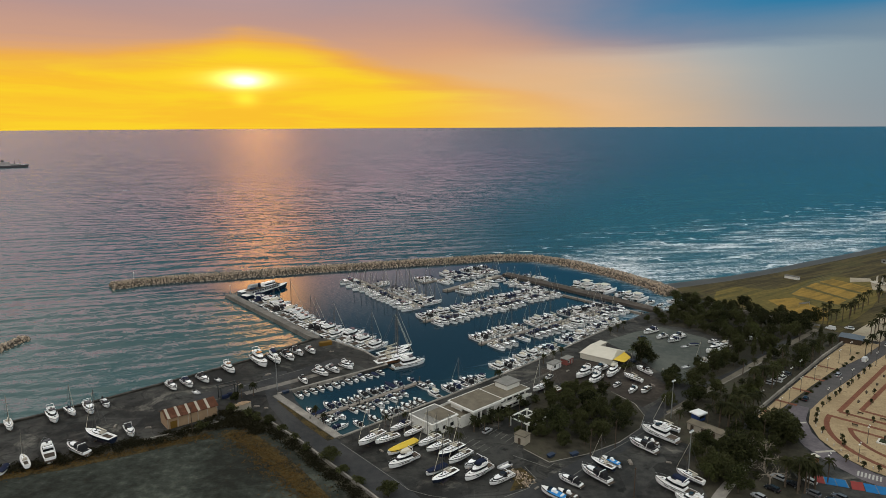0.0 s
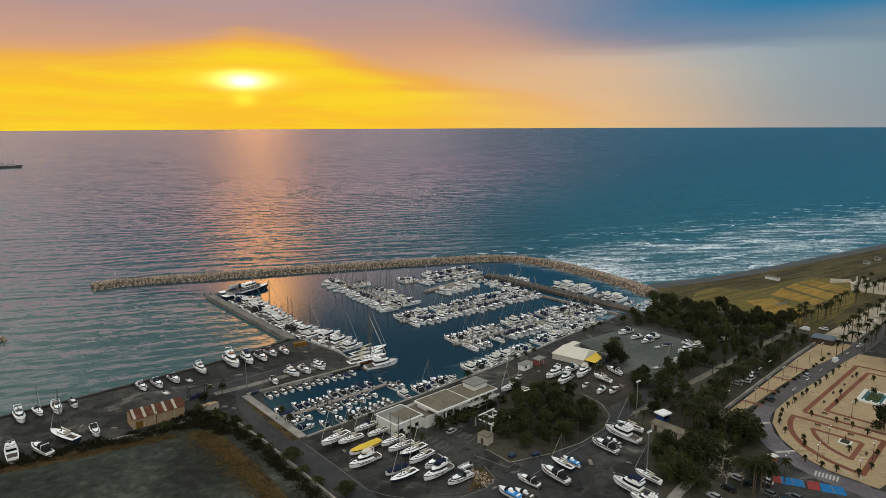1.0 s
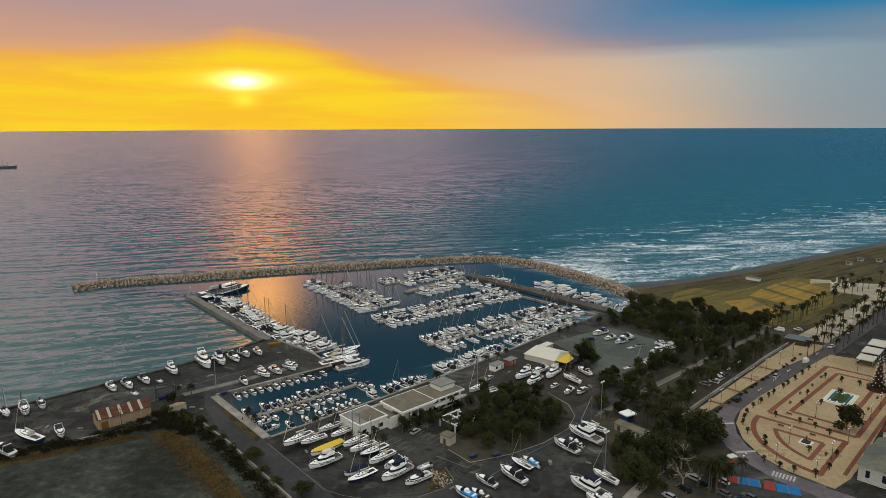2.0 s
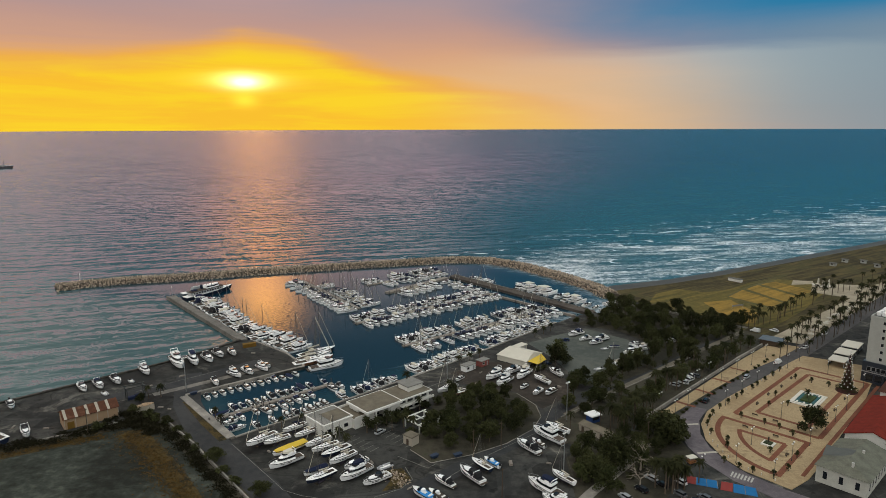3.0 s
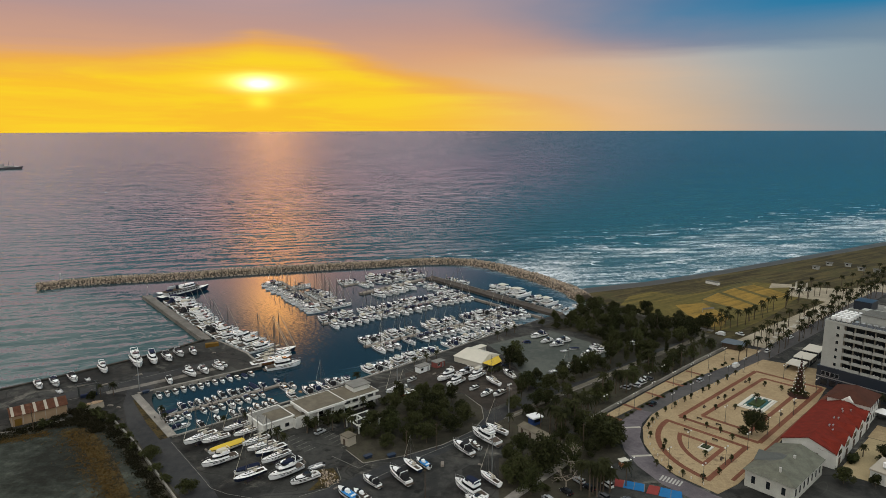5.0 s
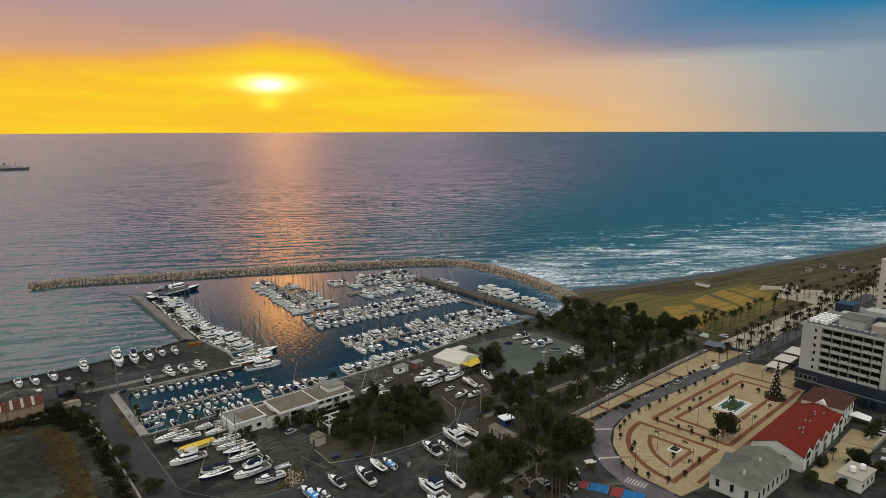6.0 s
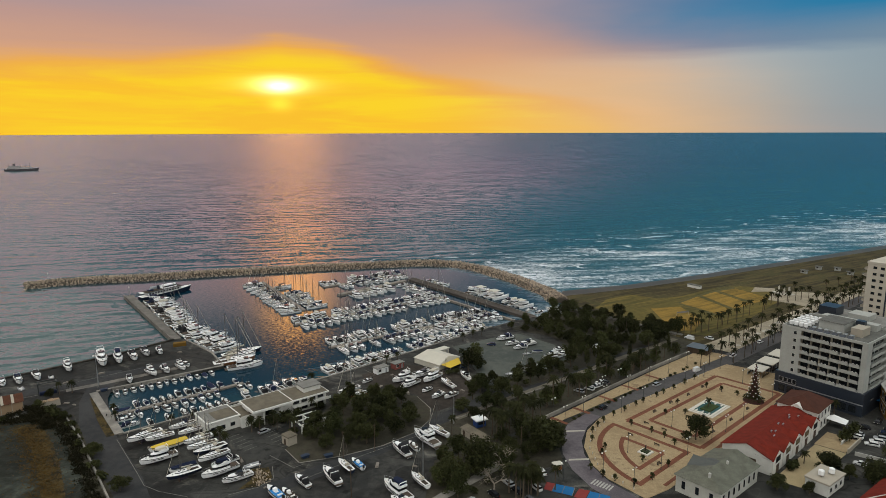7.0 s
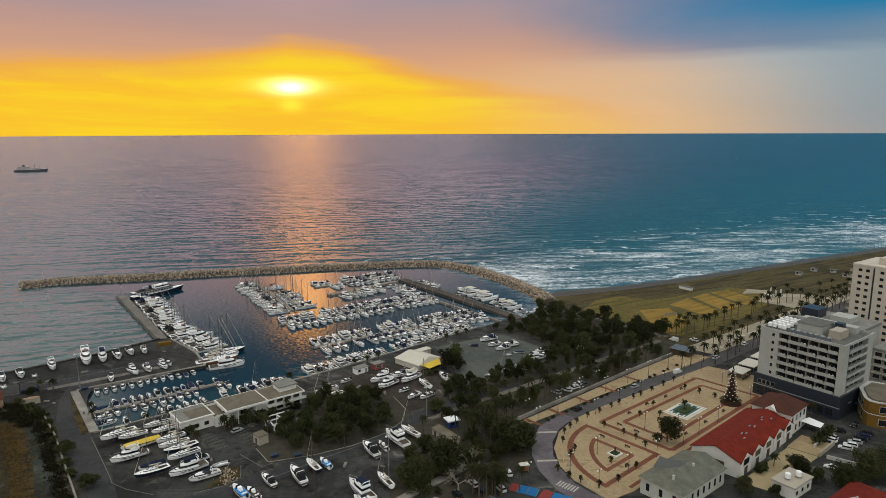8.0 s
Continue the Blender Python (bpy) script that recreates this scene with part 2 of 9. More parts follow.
def sea_water(n, b):
    p = where(n)
    s = n.add("ShaderNodeSeparateXYZ")
    n.put(s.inputs[0], p)
    x, y = s.outputs[0], s.outputs[1]
    along = n.m("ADD", n.m("MULTIPLY", x, 0.94), n.m("MULTIPLY", y, 0.34))
    cross = n.m("ADD", n.m("MULTIPLY", x, -0.34), n.m("MULTIPLY", y, 0.94))
    calm = n.add("ShaderNodeAttribute", attribute_name="shelter").outputs["Fac"]
    shoal = n.add("ShaderNodeAttribute", attribute_name="offshore").outputs["Fac"]
    def wave(fa, fc, seed, detail=2.0):
        w = n.noise(n.xyz(n.m("MULTIPLY", along, fa), n.m("MULTIPLY", cross, fc), seed), 1.0, detail, 0.55, 0.3)
        return n.m("SUBTRACT", w, 0.5)

    open_sea = n.m("SUBTRACT", 1.0, calm)
    small = wave(0.55, 1.4, 5.0)
    small_b = wave(1.1, 0.9, 11.0)
    ripple = n.m("ADD", n.m("MULTIPLY", calm, 0.13), n.m("MULTIPLY", open_sea, 0.52))
    bend = n.m("MULTIPLY", n.noise(n.xyz(n.m("MULTIPLY", along, 0.008), n.m("MULTIPLY", cross, 0.010), 6.0), 1.0, 4.0, 0.60), 22.0)
    swell = n.m("SINE", n.m("ADD", n.m("MULTIPLY", cross, 0.42), bend))
    cross_sea = n.m("SINE", n.m("ADD", n.m("ADD", n.m("MULTIPLY", cross, 0.29), n.m("MULTIPLY", along, 0.07)), n.m("MULTIPLY", bend, 0.7)))
    short = n.m("SINE", n.m("ADD", n.m("ADD", n.m("MULTIPLY", cross, 0.66), n.m("MULTIPLY", along, 0.05)), n.m("MULTIPLY", bend, 1.25)))
    swell = n.m("ADD", n.m("MULTIPLY", swell, 0.62), n.m("MULTIPLY", cross_sea, 0.5))
    swell = n.m("ADD", swell, n.m("MULTIPLY", short, n.step(y, 700.0, 380.0, 0.0, 0.8)))
    gain = n.step(n.noise(n.xyz(n.m("MULTIPLY", along, 0.02), n.m("MULTIPLY", cross, 0.03), 14.0), 1.0, 3.0, 0.6), 0.3, 0.7, 0.055, 0.125)
    lift_c = n.m("MULTIPLY", swell, gain)
    # from long rollers down to chop, each with crests several times longer than its breadth
    for fa, fc, seed, detail, slope in ((0.005, 0.026, 21.0, 2.0, 0.14), (0.014, 0.072, 23.0, 2.0, 0.26), (0.050, 0.24, 25.0, 2.0, 0.50), (0.17, 0.60, 3.0, 3.0, 0.80)):
        lift_c = n.m("ADD", lift_c, n.m("MULTIPLY", wave(fa, fc, seed, detail), slope))
    near = n.m("MULTIPLY", n.step(y, 560.0, 300.0, 1.0, 0.88), n.step(y, 700.0, 2600.0, 1.0, 0.7))
    lift_c = n.m("MULTIPLY", n.m("MULTIPLY", lift_c, near), n.step(x, 40.0, 400.0, 1.0, 2.0))
    slope_c = n.m("ADD", n.m("MULTIPLY", lift_c, open_sea), n.m("MULTIPLY", small, ripple))
    slope_a = n.m("ADD", n.m("MULTIPLY", n.m("MULTIPLY", wave(0.14, 0.25, 8.0), 0.30), open_sea), n.m("MULTIPLY", n.m("MULTIPLY", small_b, ripple), n.m("SUBTRACT", 1.0, n.m("MULTIPLY", calm, 0.6))))
    nx = n.m("ADD", n.m("MULTIPLY", slope_c, -0.34), n.m("MULTIPLY", slope_a, 0.94))
    ny = n.m("ADD", n.m("MULTIPLY", slope_c, 0.94), n.m("MULTIPLY", slope_a, 0.34))
    ny = n.m("SUBTRACT", ny, n.m("ADD", n.m("MULTIPLY", open_sea, n.m("ADD", n.m("ADD", n.step(y, 500.0, 3500.0, 0.122, 0.142), n.step(y, 650.0, 320.0, 0.0, -0.028)), n.step(x, 100.0, 2200.0, 0.0, 0.035))), n.m("MULTIPLY", calm, 0.06)))      # fronts of the swell, steeper towards the shore
    # the backs of the waves hide behind their fronts in so flat a view
    ny = n.m("ADD", n.m("MULTIPLY", n.m("SMOOTH_MIN", ny, n.step(y, 650.0, 300.0, -0.080, -0.030), 0.05), open_sea), n.m("MULTIPLY", ny, calm))
    facet = n.add("ShaderNodeVectorMath", operation="NORMALIZE")
    n.put(facet.inputs[0], n.xyz(nx, ny, 1.0))
    n.tree.links.new(facet.outputs[0], b.inputs["Normal"])
    # surf: rows of breakers, wash between them and a thin edge on the sand
    ua = n.m("ADD", n.m("MULTIPLY", x, 0.99), n.m("MULTIPLY", y, 0.14))
    uc = n.m("ADD", n.m("MULTIPLY", x, -0.14), n.m("MULTIPLY", y, 0.99))
    line = n.noise(n.xyz(n.m("MULTIPLY", ua, 0.017), n.m("MULTIPLY", uc, 0.085), 2.0), 1.0, 4.0, 0.58, 0.5)
    lace = n.noise(n.xyz(n.m("MULTIPLY", ua, 0.16), n.m("MULTIPLY", uc, 0.24), 4.0), 1.0, 7.0, 0.78, 1.4)
    veins = n.noise(n.xyz(n.m("MULTIPLY", ua, 0.07), n.m("MULTIPLY", uc, 0.16), 9.0), 1.0, 5.0, 0.62, 1.8)
    veins = n.step(n.m("ABSOLUTE", n.m("SUBTRACT", veins, 0.5)), 0.0, 0.075, 1.0, 0.0)
    reach = n.m("MULTIPLY", n.step(shoal, 1.0, 16.0, 0.55, 1.0), n.step(shoal, 230.0, 50.0))
    f = n.m("ADD", n.m("MULTIPLY", line, 0.60), n.m("MULTIPLY", lace, 0.40))
    f = n.m("ADD", f, n.m("MULTIPLY", n.m("SUBTRACT", reach, 1.0), 0.22))
    sets = n.noise(n.xyz(n.m("MULTIPLY", ua, 0.007), n.m("MULTIPLY", uc, 0.012), 31.0), 1.0, 2.0, 0.5)
    f = n.m("ADD", f, n.step(sets, 0.35, 0.65, -0.035, 0.060))
    crest = n.m("MULTIPLY", n.step(f, 0.525, 0.615), n.step(lace, 0.34, 0.56))
    front = n.noise(n.xyz(n.m("MULTIPLY", ua, 0.016), n.m("MULTIPLY", uc, 0.055), 17.0), 1.0, 2.0, 0.5, 0.5)
    front = n.m("MULTIPLY", n.step(n.m("ABSOLUTE", n.m("SUBTRACT", front, 0.5)), 0.008, 0.026, 1.0, 0.0), n.step(n.noise(n.xyz(n.m("MULTIPLY", ua, 0.035), n.m("MULTIPLY", uc, 0.05), 19.0), 1.0, 2.0, 0.5), 0.53, 0.60))
    front = n.m("MULTIPLY", front, n.m("MULTIPLY", n.step(shoal, 235.0, 120.0), n.step(lace, 0.36, 0.52)))
    crest = n.m("MAXIMUM", crest, n.m("MULTIPLY", front, 0.9))
    wash = n.m("MULTIPLY", n.m("MULTIPLY", n.step(f, 0.45, 0.57), n.step(lace, 0.38, 0.60)), 0.55)
    web = n.m("MULTIPLY", n.m("MULTIPLY", veins, n.step(f, 0.41, 0.54)), 0.4)
    foam = n.m("MULTIPLY", n.m("MAXIMUM", crest, n.m("MAXIMUM", wash, web)), open_sea)
    edge = n.m("MULTIPLY", n.step(shoal, 9.0, 2.0), n.step(lace, 0.42, 0.58, 0.0, 0.8))
    foam = n.m("MAXIMUM", foam, n.m("MULTIPLY", edge, open_sea))
    deep = n.mix(n.step(n.noise(p, 0.006, 3.0, 0.6), 0.35, 0.65), (0.012, 0.044, 0.058, 1), (0.016, 0.056, 0.068, 1))
    thin = n.m("ADD", n.m("MULTIPLY", swell, 0.5), n.m("MULTIPLY", wave(0.05, 0.24, 25.0), 2.4))      # light through thin crests is put into the colour: paler crests, darker troughs
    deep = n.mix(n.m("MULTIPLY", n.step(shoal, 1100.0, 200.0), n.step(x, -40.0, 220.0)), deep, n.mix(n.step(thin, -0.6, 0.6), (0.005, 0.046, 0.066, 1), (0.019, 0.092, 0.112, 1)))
    deep = n.mix(n.m("MULTIPLY", n.step(x, 40.0, -80.0), n.step(y, 520.0, 320.0)), deep, (0.036, 0.076, 0.078, 1))      # murky water by the boatyard
    deep = n.mix(n.step(shoal, 150.0, 10.0), deep, (0.030, 0.086, 0.104, 1))
    deep = n.mix(calm, deep, (0.003, 0.021, 0.036, 1))
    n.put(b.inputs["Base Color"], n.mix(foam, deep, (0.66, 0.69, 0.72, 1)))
    n.put(b.inputs["Roughness"], n.m("ADD", n.m("ADD", 0.07, n.m("MULTIPLY", foam, 0.6)), n.m("MULTIPLY", calm, -0.02)))
    b.inputs["IOR"].default_value = 1.33
    n.put(b.inputs["Specular IOR Level"], n.m("SUBTRACT", 0.44, n.m("MULTIPLY", calm, 0.12)))


def strand(n, b, c, c2, c3, fine=0.45):
    """Sand and thin grass, raked and washed into streaks along the shore."""
    p = where(n)
    x, y, z = split(n, p)
    u = n.m("ADD", n.m("MULTIPLY", x, 0.84), n.m("MULTIPLY", y, 0.54))
    v = n.m("ADD", n.m("MULTIPLY", x, -0.54), n.m("MULTIPLY", y, 0.84))
    rake = n.noise(n.xyz(n.m("MULTIPLY", u, 0.02), n.m("MULTIPLY", v, 0.28), 3.0), 1.0, 4.0, 0.6, 0.4)
    patch = n.noise(p, 0.035, 5.0, 0.65, 0.8)
    grain = n.noise(p, fine, 4.0, 0.65)
    col = n.mix(n.step(n.m("ADD", n.m("MULTIPLY", rake, 0.55), n.m("MULTIPLY", patch, 0.45)), 0.40, 0.60), (*c, 1), (*c2, 1))
    col = n.mix(n.step(patch, 0.52, 0.64, 0.0, 0.8), col, (*c3, 1))
    g = n.m("ADD", 0.45, n.m("MULTIPLY", grain, 1.1))
    n.put(b.inputs["Base Color"], n.mix(1.0, col, n.xyz(g, g, g), "MULTIPLY"))
    b.inputs["Roughness"].default_value = 0.9
    b.inputs["Specular IOR Level"].default_value = 0.12
    bump(n, b, n.m("ADD", grain, rake), 0.6, 0.15)


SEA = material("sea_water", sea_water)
ASPHALT = material("old_asphalt", tarmac)
QUAY = material("quay_concrete", ground, c=(0.1275, 0.119, 0.1062), c2=(0.204, 0.187, 0.1658), c3=(0.255, 0.2338, 0.204), s1=0.08, relief=0.03)
PIER = material("pier_concrete", ground, c=(0.085, 0.078, 0.070), c2=(0.15, 0.138, 0.122), s1=0.1, relief=0.03)
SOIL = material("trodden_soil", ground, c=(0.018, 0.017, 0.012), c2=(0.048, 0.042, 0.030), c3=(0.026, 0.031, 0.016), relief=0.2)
LOT = material("sparse_dark_turf", ground, c=(0.010, 0.011, 0.008), c2=(0.031, 0.036, 0.029), c3=(0.058, 0.062, 0.050), s1=0.022, s2=0.3, s3=1.6, relief=0.25, sharp=0.10)
DRYGRASS = material("dry_ochre_grass", ground, c=(0.012, 0.011, 0.006), c2=(0.062, 0.042, 0.013), c3=(0.036, 0.029, 0.012), s1=0.18, s2=0.9, relief=0.3, sharp=0.08)


SAND = material("damp_sand", strand, c=(0.032, 0.027, 0.014), c2=(0.085, 0.067, 0.028), c3=(0.052, 0.048, 0.020))
LAWN = material("olive_beach_grass", strand, c=(0.060, 0.053, 0.018), c2=(0.140, 0.105, 0.030), c3=(0.085, 0.072, 0.022))
TURF = material("ochre_beach_turf", strand, c=(0.140, 0.095, 0.024), c2=(0.270, 0.165, 0.036), c3=(0.190, 0.125, 0.032), fine=0.8)
PAVE = material("cream_paving", ground, c=(0.205, 0.148, 0.084), c2=(0.285, 0.215, 0.125), c3=(0.155, 0.108, 0.064), s1=0.05, s2=0.5, s3=2.5, rough=0.8, relief=0.01)
BAND = material("terracotta_paving", ground, c=(0.100, 0.038, 0.022), c2=(0.135, 0.052, 0.030), s1=0.1, s2=0.8, s3=2.5, rough=0.8, relief=0.01)
SETTS = material("grey_setts", ground, c=(0.070, 0.060, 0.066), c2=(0.112, 0.097, 0.102), s1=0.08, s2=0.6, s3=2.5, rough=0.8, relief=0.01)
STREET = material("street_asphalt", ground, c=(0.0488, 0.0459, 0.0459), c2=(0.0703, 0.0651, 0.0636), s1=0.04, relief=0.02)
COURT = material("pale_yard_gravel", ground, c=(0.046, 0.052, 0.047), c2=(0.078, 0.083, 0.072), s1=0.04, relief=0.05)


# ---- mesh building ----
class Mesh:
    """Collects faces of simple solids; make() turns them into one mesh object."""

    def __init__(self):
        self.v, self.f = [], []

    def add(self, verts, faces):
        k = len(self.v)
        self.v += [tuple(p) for p in verts]
        self.f += [tuple(i + k for i in q) for q in faces]
        return self

    def box(self, x0, y0, z0, x1, y1, z1):
        return self.add([(x0, y0, z0), (x1, y0, z0), (x1, y1, z0), (x0, y1, z0), (x0, y0, z1), (x1, y0, z1), (x1, y1, z1), (x0, y1, z1)],
                        [(0, 3, 2, 1), (4, 5, 6, 7), (0, 1, 5, 4), (1, 2, 6, 5), (2, 3, 7, 6), (3, 0, 4, 7)])

    def chamfer(self, x0, y0, z0, x1, y1, z1, c=0.1):
        """A box whose upper rim is bevelled."""
        lo = [(x0, y0), (x1, y0), (x1, y1), (x0, y1)]
        hi = [(x0 + c, y0 + c), (x1 - c, y0 + c), (x1 - c, y1 - c), (x0 + c, y1 - c)]
        v = [(*p, z0) for p in lo] + [(*p, z1 - c) for p in lo] + [(*p, z1) for p in hi]
        f = [(0, 3, 2, 1), (8, 9, 10, 11)]
        for i in range(4):
            j = (i + 1) % 4
            f += [(i, j, j + 4, i + 4), (i + 4, j + 4, j + 8, i + 8)]
        return self.add(v, f)

    def prism(self, pts, z0, z1):
        n = len(pts)
        area = sum(pts[i][0] * pts[(i + 1) % n][1] - pts[(i + 1) % n][0] * pts[i][1] for i in range(n))
        if area < 0:
            pts = pts[::-1]
        v = [(x, y, z0) for x, y in pts] + [(x, y, z1) for x, y in pts]
        f = [tuple(range(n - 1, -1, -1)), tuple(range(n, 2 * n))]
        f += [(i, (i + 1) % n, (i + 1) % n + n, i + n) for i in range(n)]
        return self.add(v, f)

    def tube(self, pts, radii, sides=6, cap=True):
        k, v, f = len(pts), [], []
        for i, (p, r) in enumerate(zip(pts, radii)):
            d = (Vector(pts[min(i + 1, k - 1)]) - Vector(pts[max(i - 1, 0)])).normalized()
            u = d.orthogonal().normalized()
            w = d.cross(u)
            for j in range(sides):
                t = 2 * math.pi * j / sides
                v.append(Vector(p) + r * (math.cos(t) * u + math.sin(t) * w))
        for i in range(k - 1):
            for j in range(sides):
                jj = (j + 1) % sides
                f.append((i * sides + j, i * sides + jj, (i + 1) * sides + jj, (i + 1) * sides + j))
        if cap:
            f += [tuple(range(sides - 1, -1, -1)), tuple(range((k - 1) * sides, k * sides))]
        return self.add(v, f)

    def loft(self, rings, closed=True, cap=True):
        """Skin through rings of equal count."""
        n, v, f = len(rings[0]), [], []
        for r in rings:
            v += r
        for i in range(len(rings) - 1):
            for j in range(n if closed else n - 1):
                jj = (j + 1) % n
                f.append((i * n + j, i * n + jj, (i + 1) * n + jj, (i + 1) * n + j))
        if cap:
            f += [tuple(range(n - 1, -1, -1)), tuple(range((len(rings) - 1) * n, len(rings) * n))]
        return self.add(v, f)

    def data(self, name, mat, smooth=False):
        me = bpy.data.meshes.new(name)
        me.from_pydata(self.v, [], self.f)
        b = bmesh.new()
        b.from_mesh(me)
        bmesh.ops.recalc_face_normals(b, faces=b.faces)
        b.to_mesh(me)
        b.free()
        me.materials.append(mat)
        if smooth:
            for p in me.polygons:
                p.use_smooth = True
        return me

    def make(self, name, mat, parent=None, label="", smooth=False):
        ob = new(name, self.data(name, mat, smooth))
        ob.parent = parent
        return tagged(ob, label)


def thing(name, label, category, group=""):
    return tagged(new(name), label, category, group)


def strip(pts, w):
    """The outline of a strip of width w along a line of points."""
    a, b = [], []
    for i, p in enumerate(pts):
        q0, q1 = Vector(pts[max(i - 1, 0)]), Vector(pts[min(i + 1, len(pts) - 1)])
        d = (q1 - q0).normalized()
        nrm = Vector((-d.y, d.x)) * w / 2
        a.append(tuple(Vector(p) + nrm))
        b.append(tuple(Vector(p) - nrm))
    return a + b[::-1]


def sampled(pts, gap):
    """Points every gap metres along a line, with the direction there."""
    out = []
    for p, q in zip(pts, pts[1:]):
        p, q = Vector(p), Vector(q)
        k = max(1, round((q - p).length / gap))
        out += [(p.lerp(q, i / k), (q - p).normalized()) for i in range(k)]
    return out


def structure(name, mesh, mat, label, category, kind="structure"):
    return tagged(mesh.make(name, mat), label, category, kind=kind)


def sheet(name, pts, z, mat, label, category="ground"):
    return structure(name, Mesh().prism(pts, z - 0.05, z), mat, label, category)


# ---- sea ----
WATER = -1.3
SHORE = [(143, 392), (146, 409), (193, 428), (237, 452), (313, 498), (454, 585), (1300, 1070)]
BREAKWATER = [(-218, 413), (-203, 425), (-178, 434), (-150, 441), (-94, 461), (-36, 478), (35, 498), (54, 500), (74, 496), (96, 478),
              (121, 441), (136, 412), (143, 388)]
HARBOUR = BREAKWATER + [(121, 350), (98, 333), (-35, 202), (-66, 238), (-60, 300), (-131, 392)]


def seg_distance(p, a, b):
    d = b - a
    t = np.clip(((p - a) @ d) / (d @ d), 0, 1)
    return np.linalg.norm(p - (a + t[:, None] * d), axis=1)


def inside(p, poly):
    r = np.zeros(len(p), bool)
    for (x0, y0), (x1, y1) in zip(poly, poly[1:] + poly[:1]):
        c = ((y0 > p[:, 1]) != (y1 > p[:, 1]))
        r ^= c & (p[:, 0] < (x1 - x0) * (p[:, 1] - y0) / ((y1 - y0) or 1e-9) + x0)
    return r


def build_sea():
    radii = np.concatenate([np.arange(120, 700, 9.0), np.geomspace(705, 4940, 40)])
    n, k = len(radii), 360
    ang = np.linspace(0, 2 * np.pi, k, endpoint=False)
    R, A = np.meshgrid(radii, ang, indexing="ij")
    p = np.stack([(50 + R * np.sin(A)).ravel(), (R * np.cos(A)).ravel()], 1)
    rise = np.clip((R.ravel() - 1500) / 3440, 0, None)
    z = WATER + 79.3 * rise ** 1.35
    me = bpy.data.meshes.new("sea")
    faces = [(i * k + j, (i + 1) * k + j, (i + 1) * k + (j + 1) % k, i * k + (j + 1) % k) for i in range(n - 1) for j in range(k)]
    me.from_pydata(np.column_stack([p, z]).tolist(), [], faces)
    edge = np.min([seg_distance(p, np.array(a, float), np.array(b, float)) for a, b in zip(HARBOUR, HARBOUR[1:] + HARBOUR[:1])], axis=0)
    shelter = np.where(inside(p, HARBOUR), np.clip(edge / 25 + 0.35, 0, 1), np.clip(0.35 - edge / 25, 0, 1))
    shore = np.min([seg_distance(p, np.array(a, float), np.array(b, float)) for a, b in zip(SHORE, SHORE[1:])], axis=0)
    for name, values in (("shelter", shelter), ("offshore", shore)):
        at = me.attributes.new(name, "FLOAT", "POINT")
        at.data.foreach_set("value", values.astype(np.float32))
    me.materials.append(SEA)
    for q in me.polygons:
        q.use_smooth = True
    return tagged(new("water", me), "dusk sea with long swells, glitter and surf", "sea", kind="structure")


build_sea()

# ---- land ----
LAND = SHORE[::-1] + [(143, 384), (127, 352), (121, 352), (110, 345), (98, 333), (37, 269.5), (1, 235.5), (-34.9, 202.5), (-65.7, 238.6),
                      (-24, 270), (-36, 287.5), (-58.5, 307), (-64, 305.5), (-81, 281), (-96, 266), (-129, 235), (-157, 211.5), (-420, -20),
                      (-420, -700), (1300, -700)]
structure("ground", Mesh().prism(LAND, -5, 0), ASPHALT, "worn dark asphalt of the boatyard and quays", "ground")

# surface patches of the land
sheet("turf_lot", [(-420, -20), (-137, 176), (-118.6, 186), (-100, 197), (-77, 211), (-66, 212.5), (-60, 207), (-46, 192), (-32, 176), (-20, 162), (40, 60), (40, -200), (-420, -200)],
      0.03, LOT, "vacant lot of sparse dark turf beside the boatyard")
sheet("dry_grass", strip([(-74, 207), (-66, 203.5), (-56, 193), (-45, 180), (-33, 164), (-24, 150)], 6.0), 0.06, DRYGRASS, "dry ochre grass along the lot's edge")
sheet("dry_grass", strip([(-140, 176), (-118, 184), (-100, 193.5), (-82, 204)], 2.6), 0.06, DRYGRASS, "dry ochre grass along the lot's edge")
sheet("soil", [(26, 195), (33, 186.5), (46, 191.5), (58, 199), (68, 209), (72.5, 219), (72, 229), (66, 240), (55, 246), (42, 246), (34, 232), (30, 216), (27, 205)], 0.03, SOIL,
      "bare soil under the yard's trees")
sheet("soil", [(74, 213), (95, 233), (124, 259), (160, 292), (198, 328), (206, 320), (190, 296), (170, 277), (132, 239), (112, 219), (97, 205), (84, 196), (76, 200)], 0.03, SOIL,
      "planted soil strip between marina road and promenade")
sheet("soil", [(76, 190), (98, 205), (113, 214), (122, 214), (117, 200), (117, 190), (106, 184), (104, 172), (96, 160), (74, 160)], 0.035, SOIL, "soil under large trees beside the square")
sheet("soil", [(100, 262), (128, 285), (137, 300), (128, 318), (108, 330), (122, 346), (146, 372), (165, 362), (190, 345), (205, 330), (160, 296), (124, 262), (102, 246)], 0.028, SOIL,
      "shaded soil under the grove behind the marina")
sheet("gravel_yard", [(78, 300), (97, 314), (112, 322), (128, 305), (134, 286), (120, 277), (104, 262), (99, 247), (91, 262), (86, 282)], 0.04, COURT, "pale green-grey gravel boat yard")
DIRT = material("oily_brown_dirt", ground, c=(0.020, 0.017, 0.014), c2=(0.042, 0.034, 0.028), c3=(0.060, 0.050, 0.042), s1=0.06, s2=0.5, relief=0.06)
sheet("dirt_yard", [(40, 262), (56, 276), (72, 271), (86, 262), (90, 246), (82, 233), (74, 226), (66, 241), (54, 248), (44, 250)], 0.011, DIRT, "brown oily dirt of the boat park")
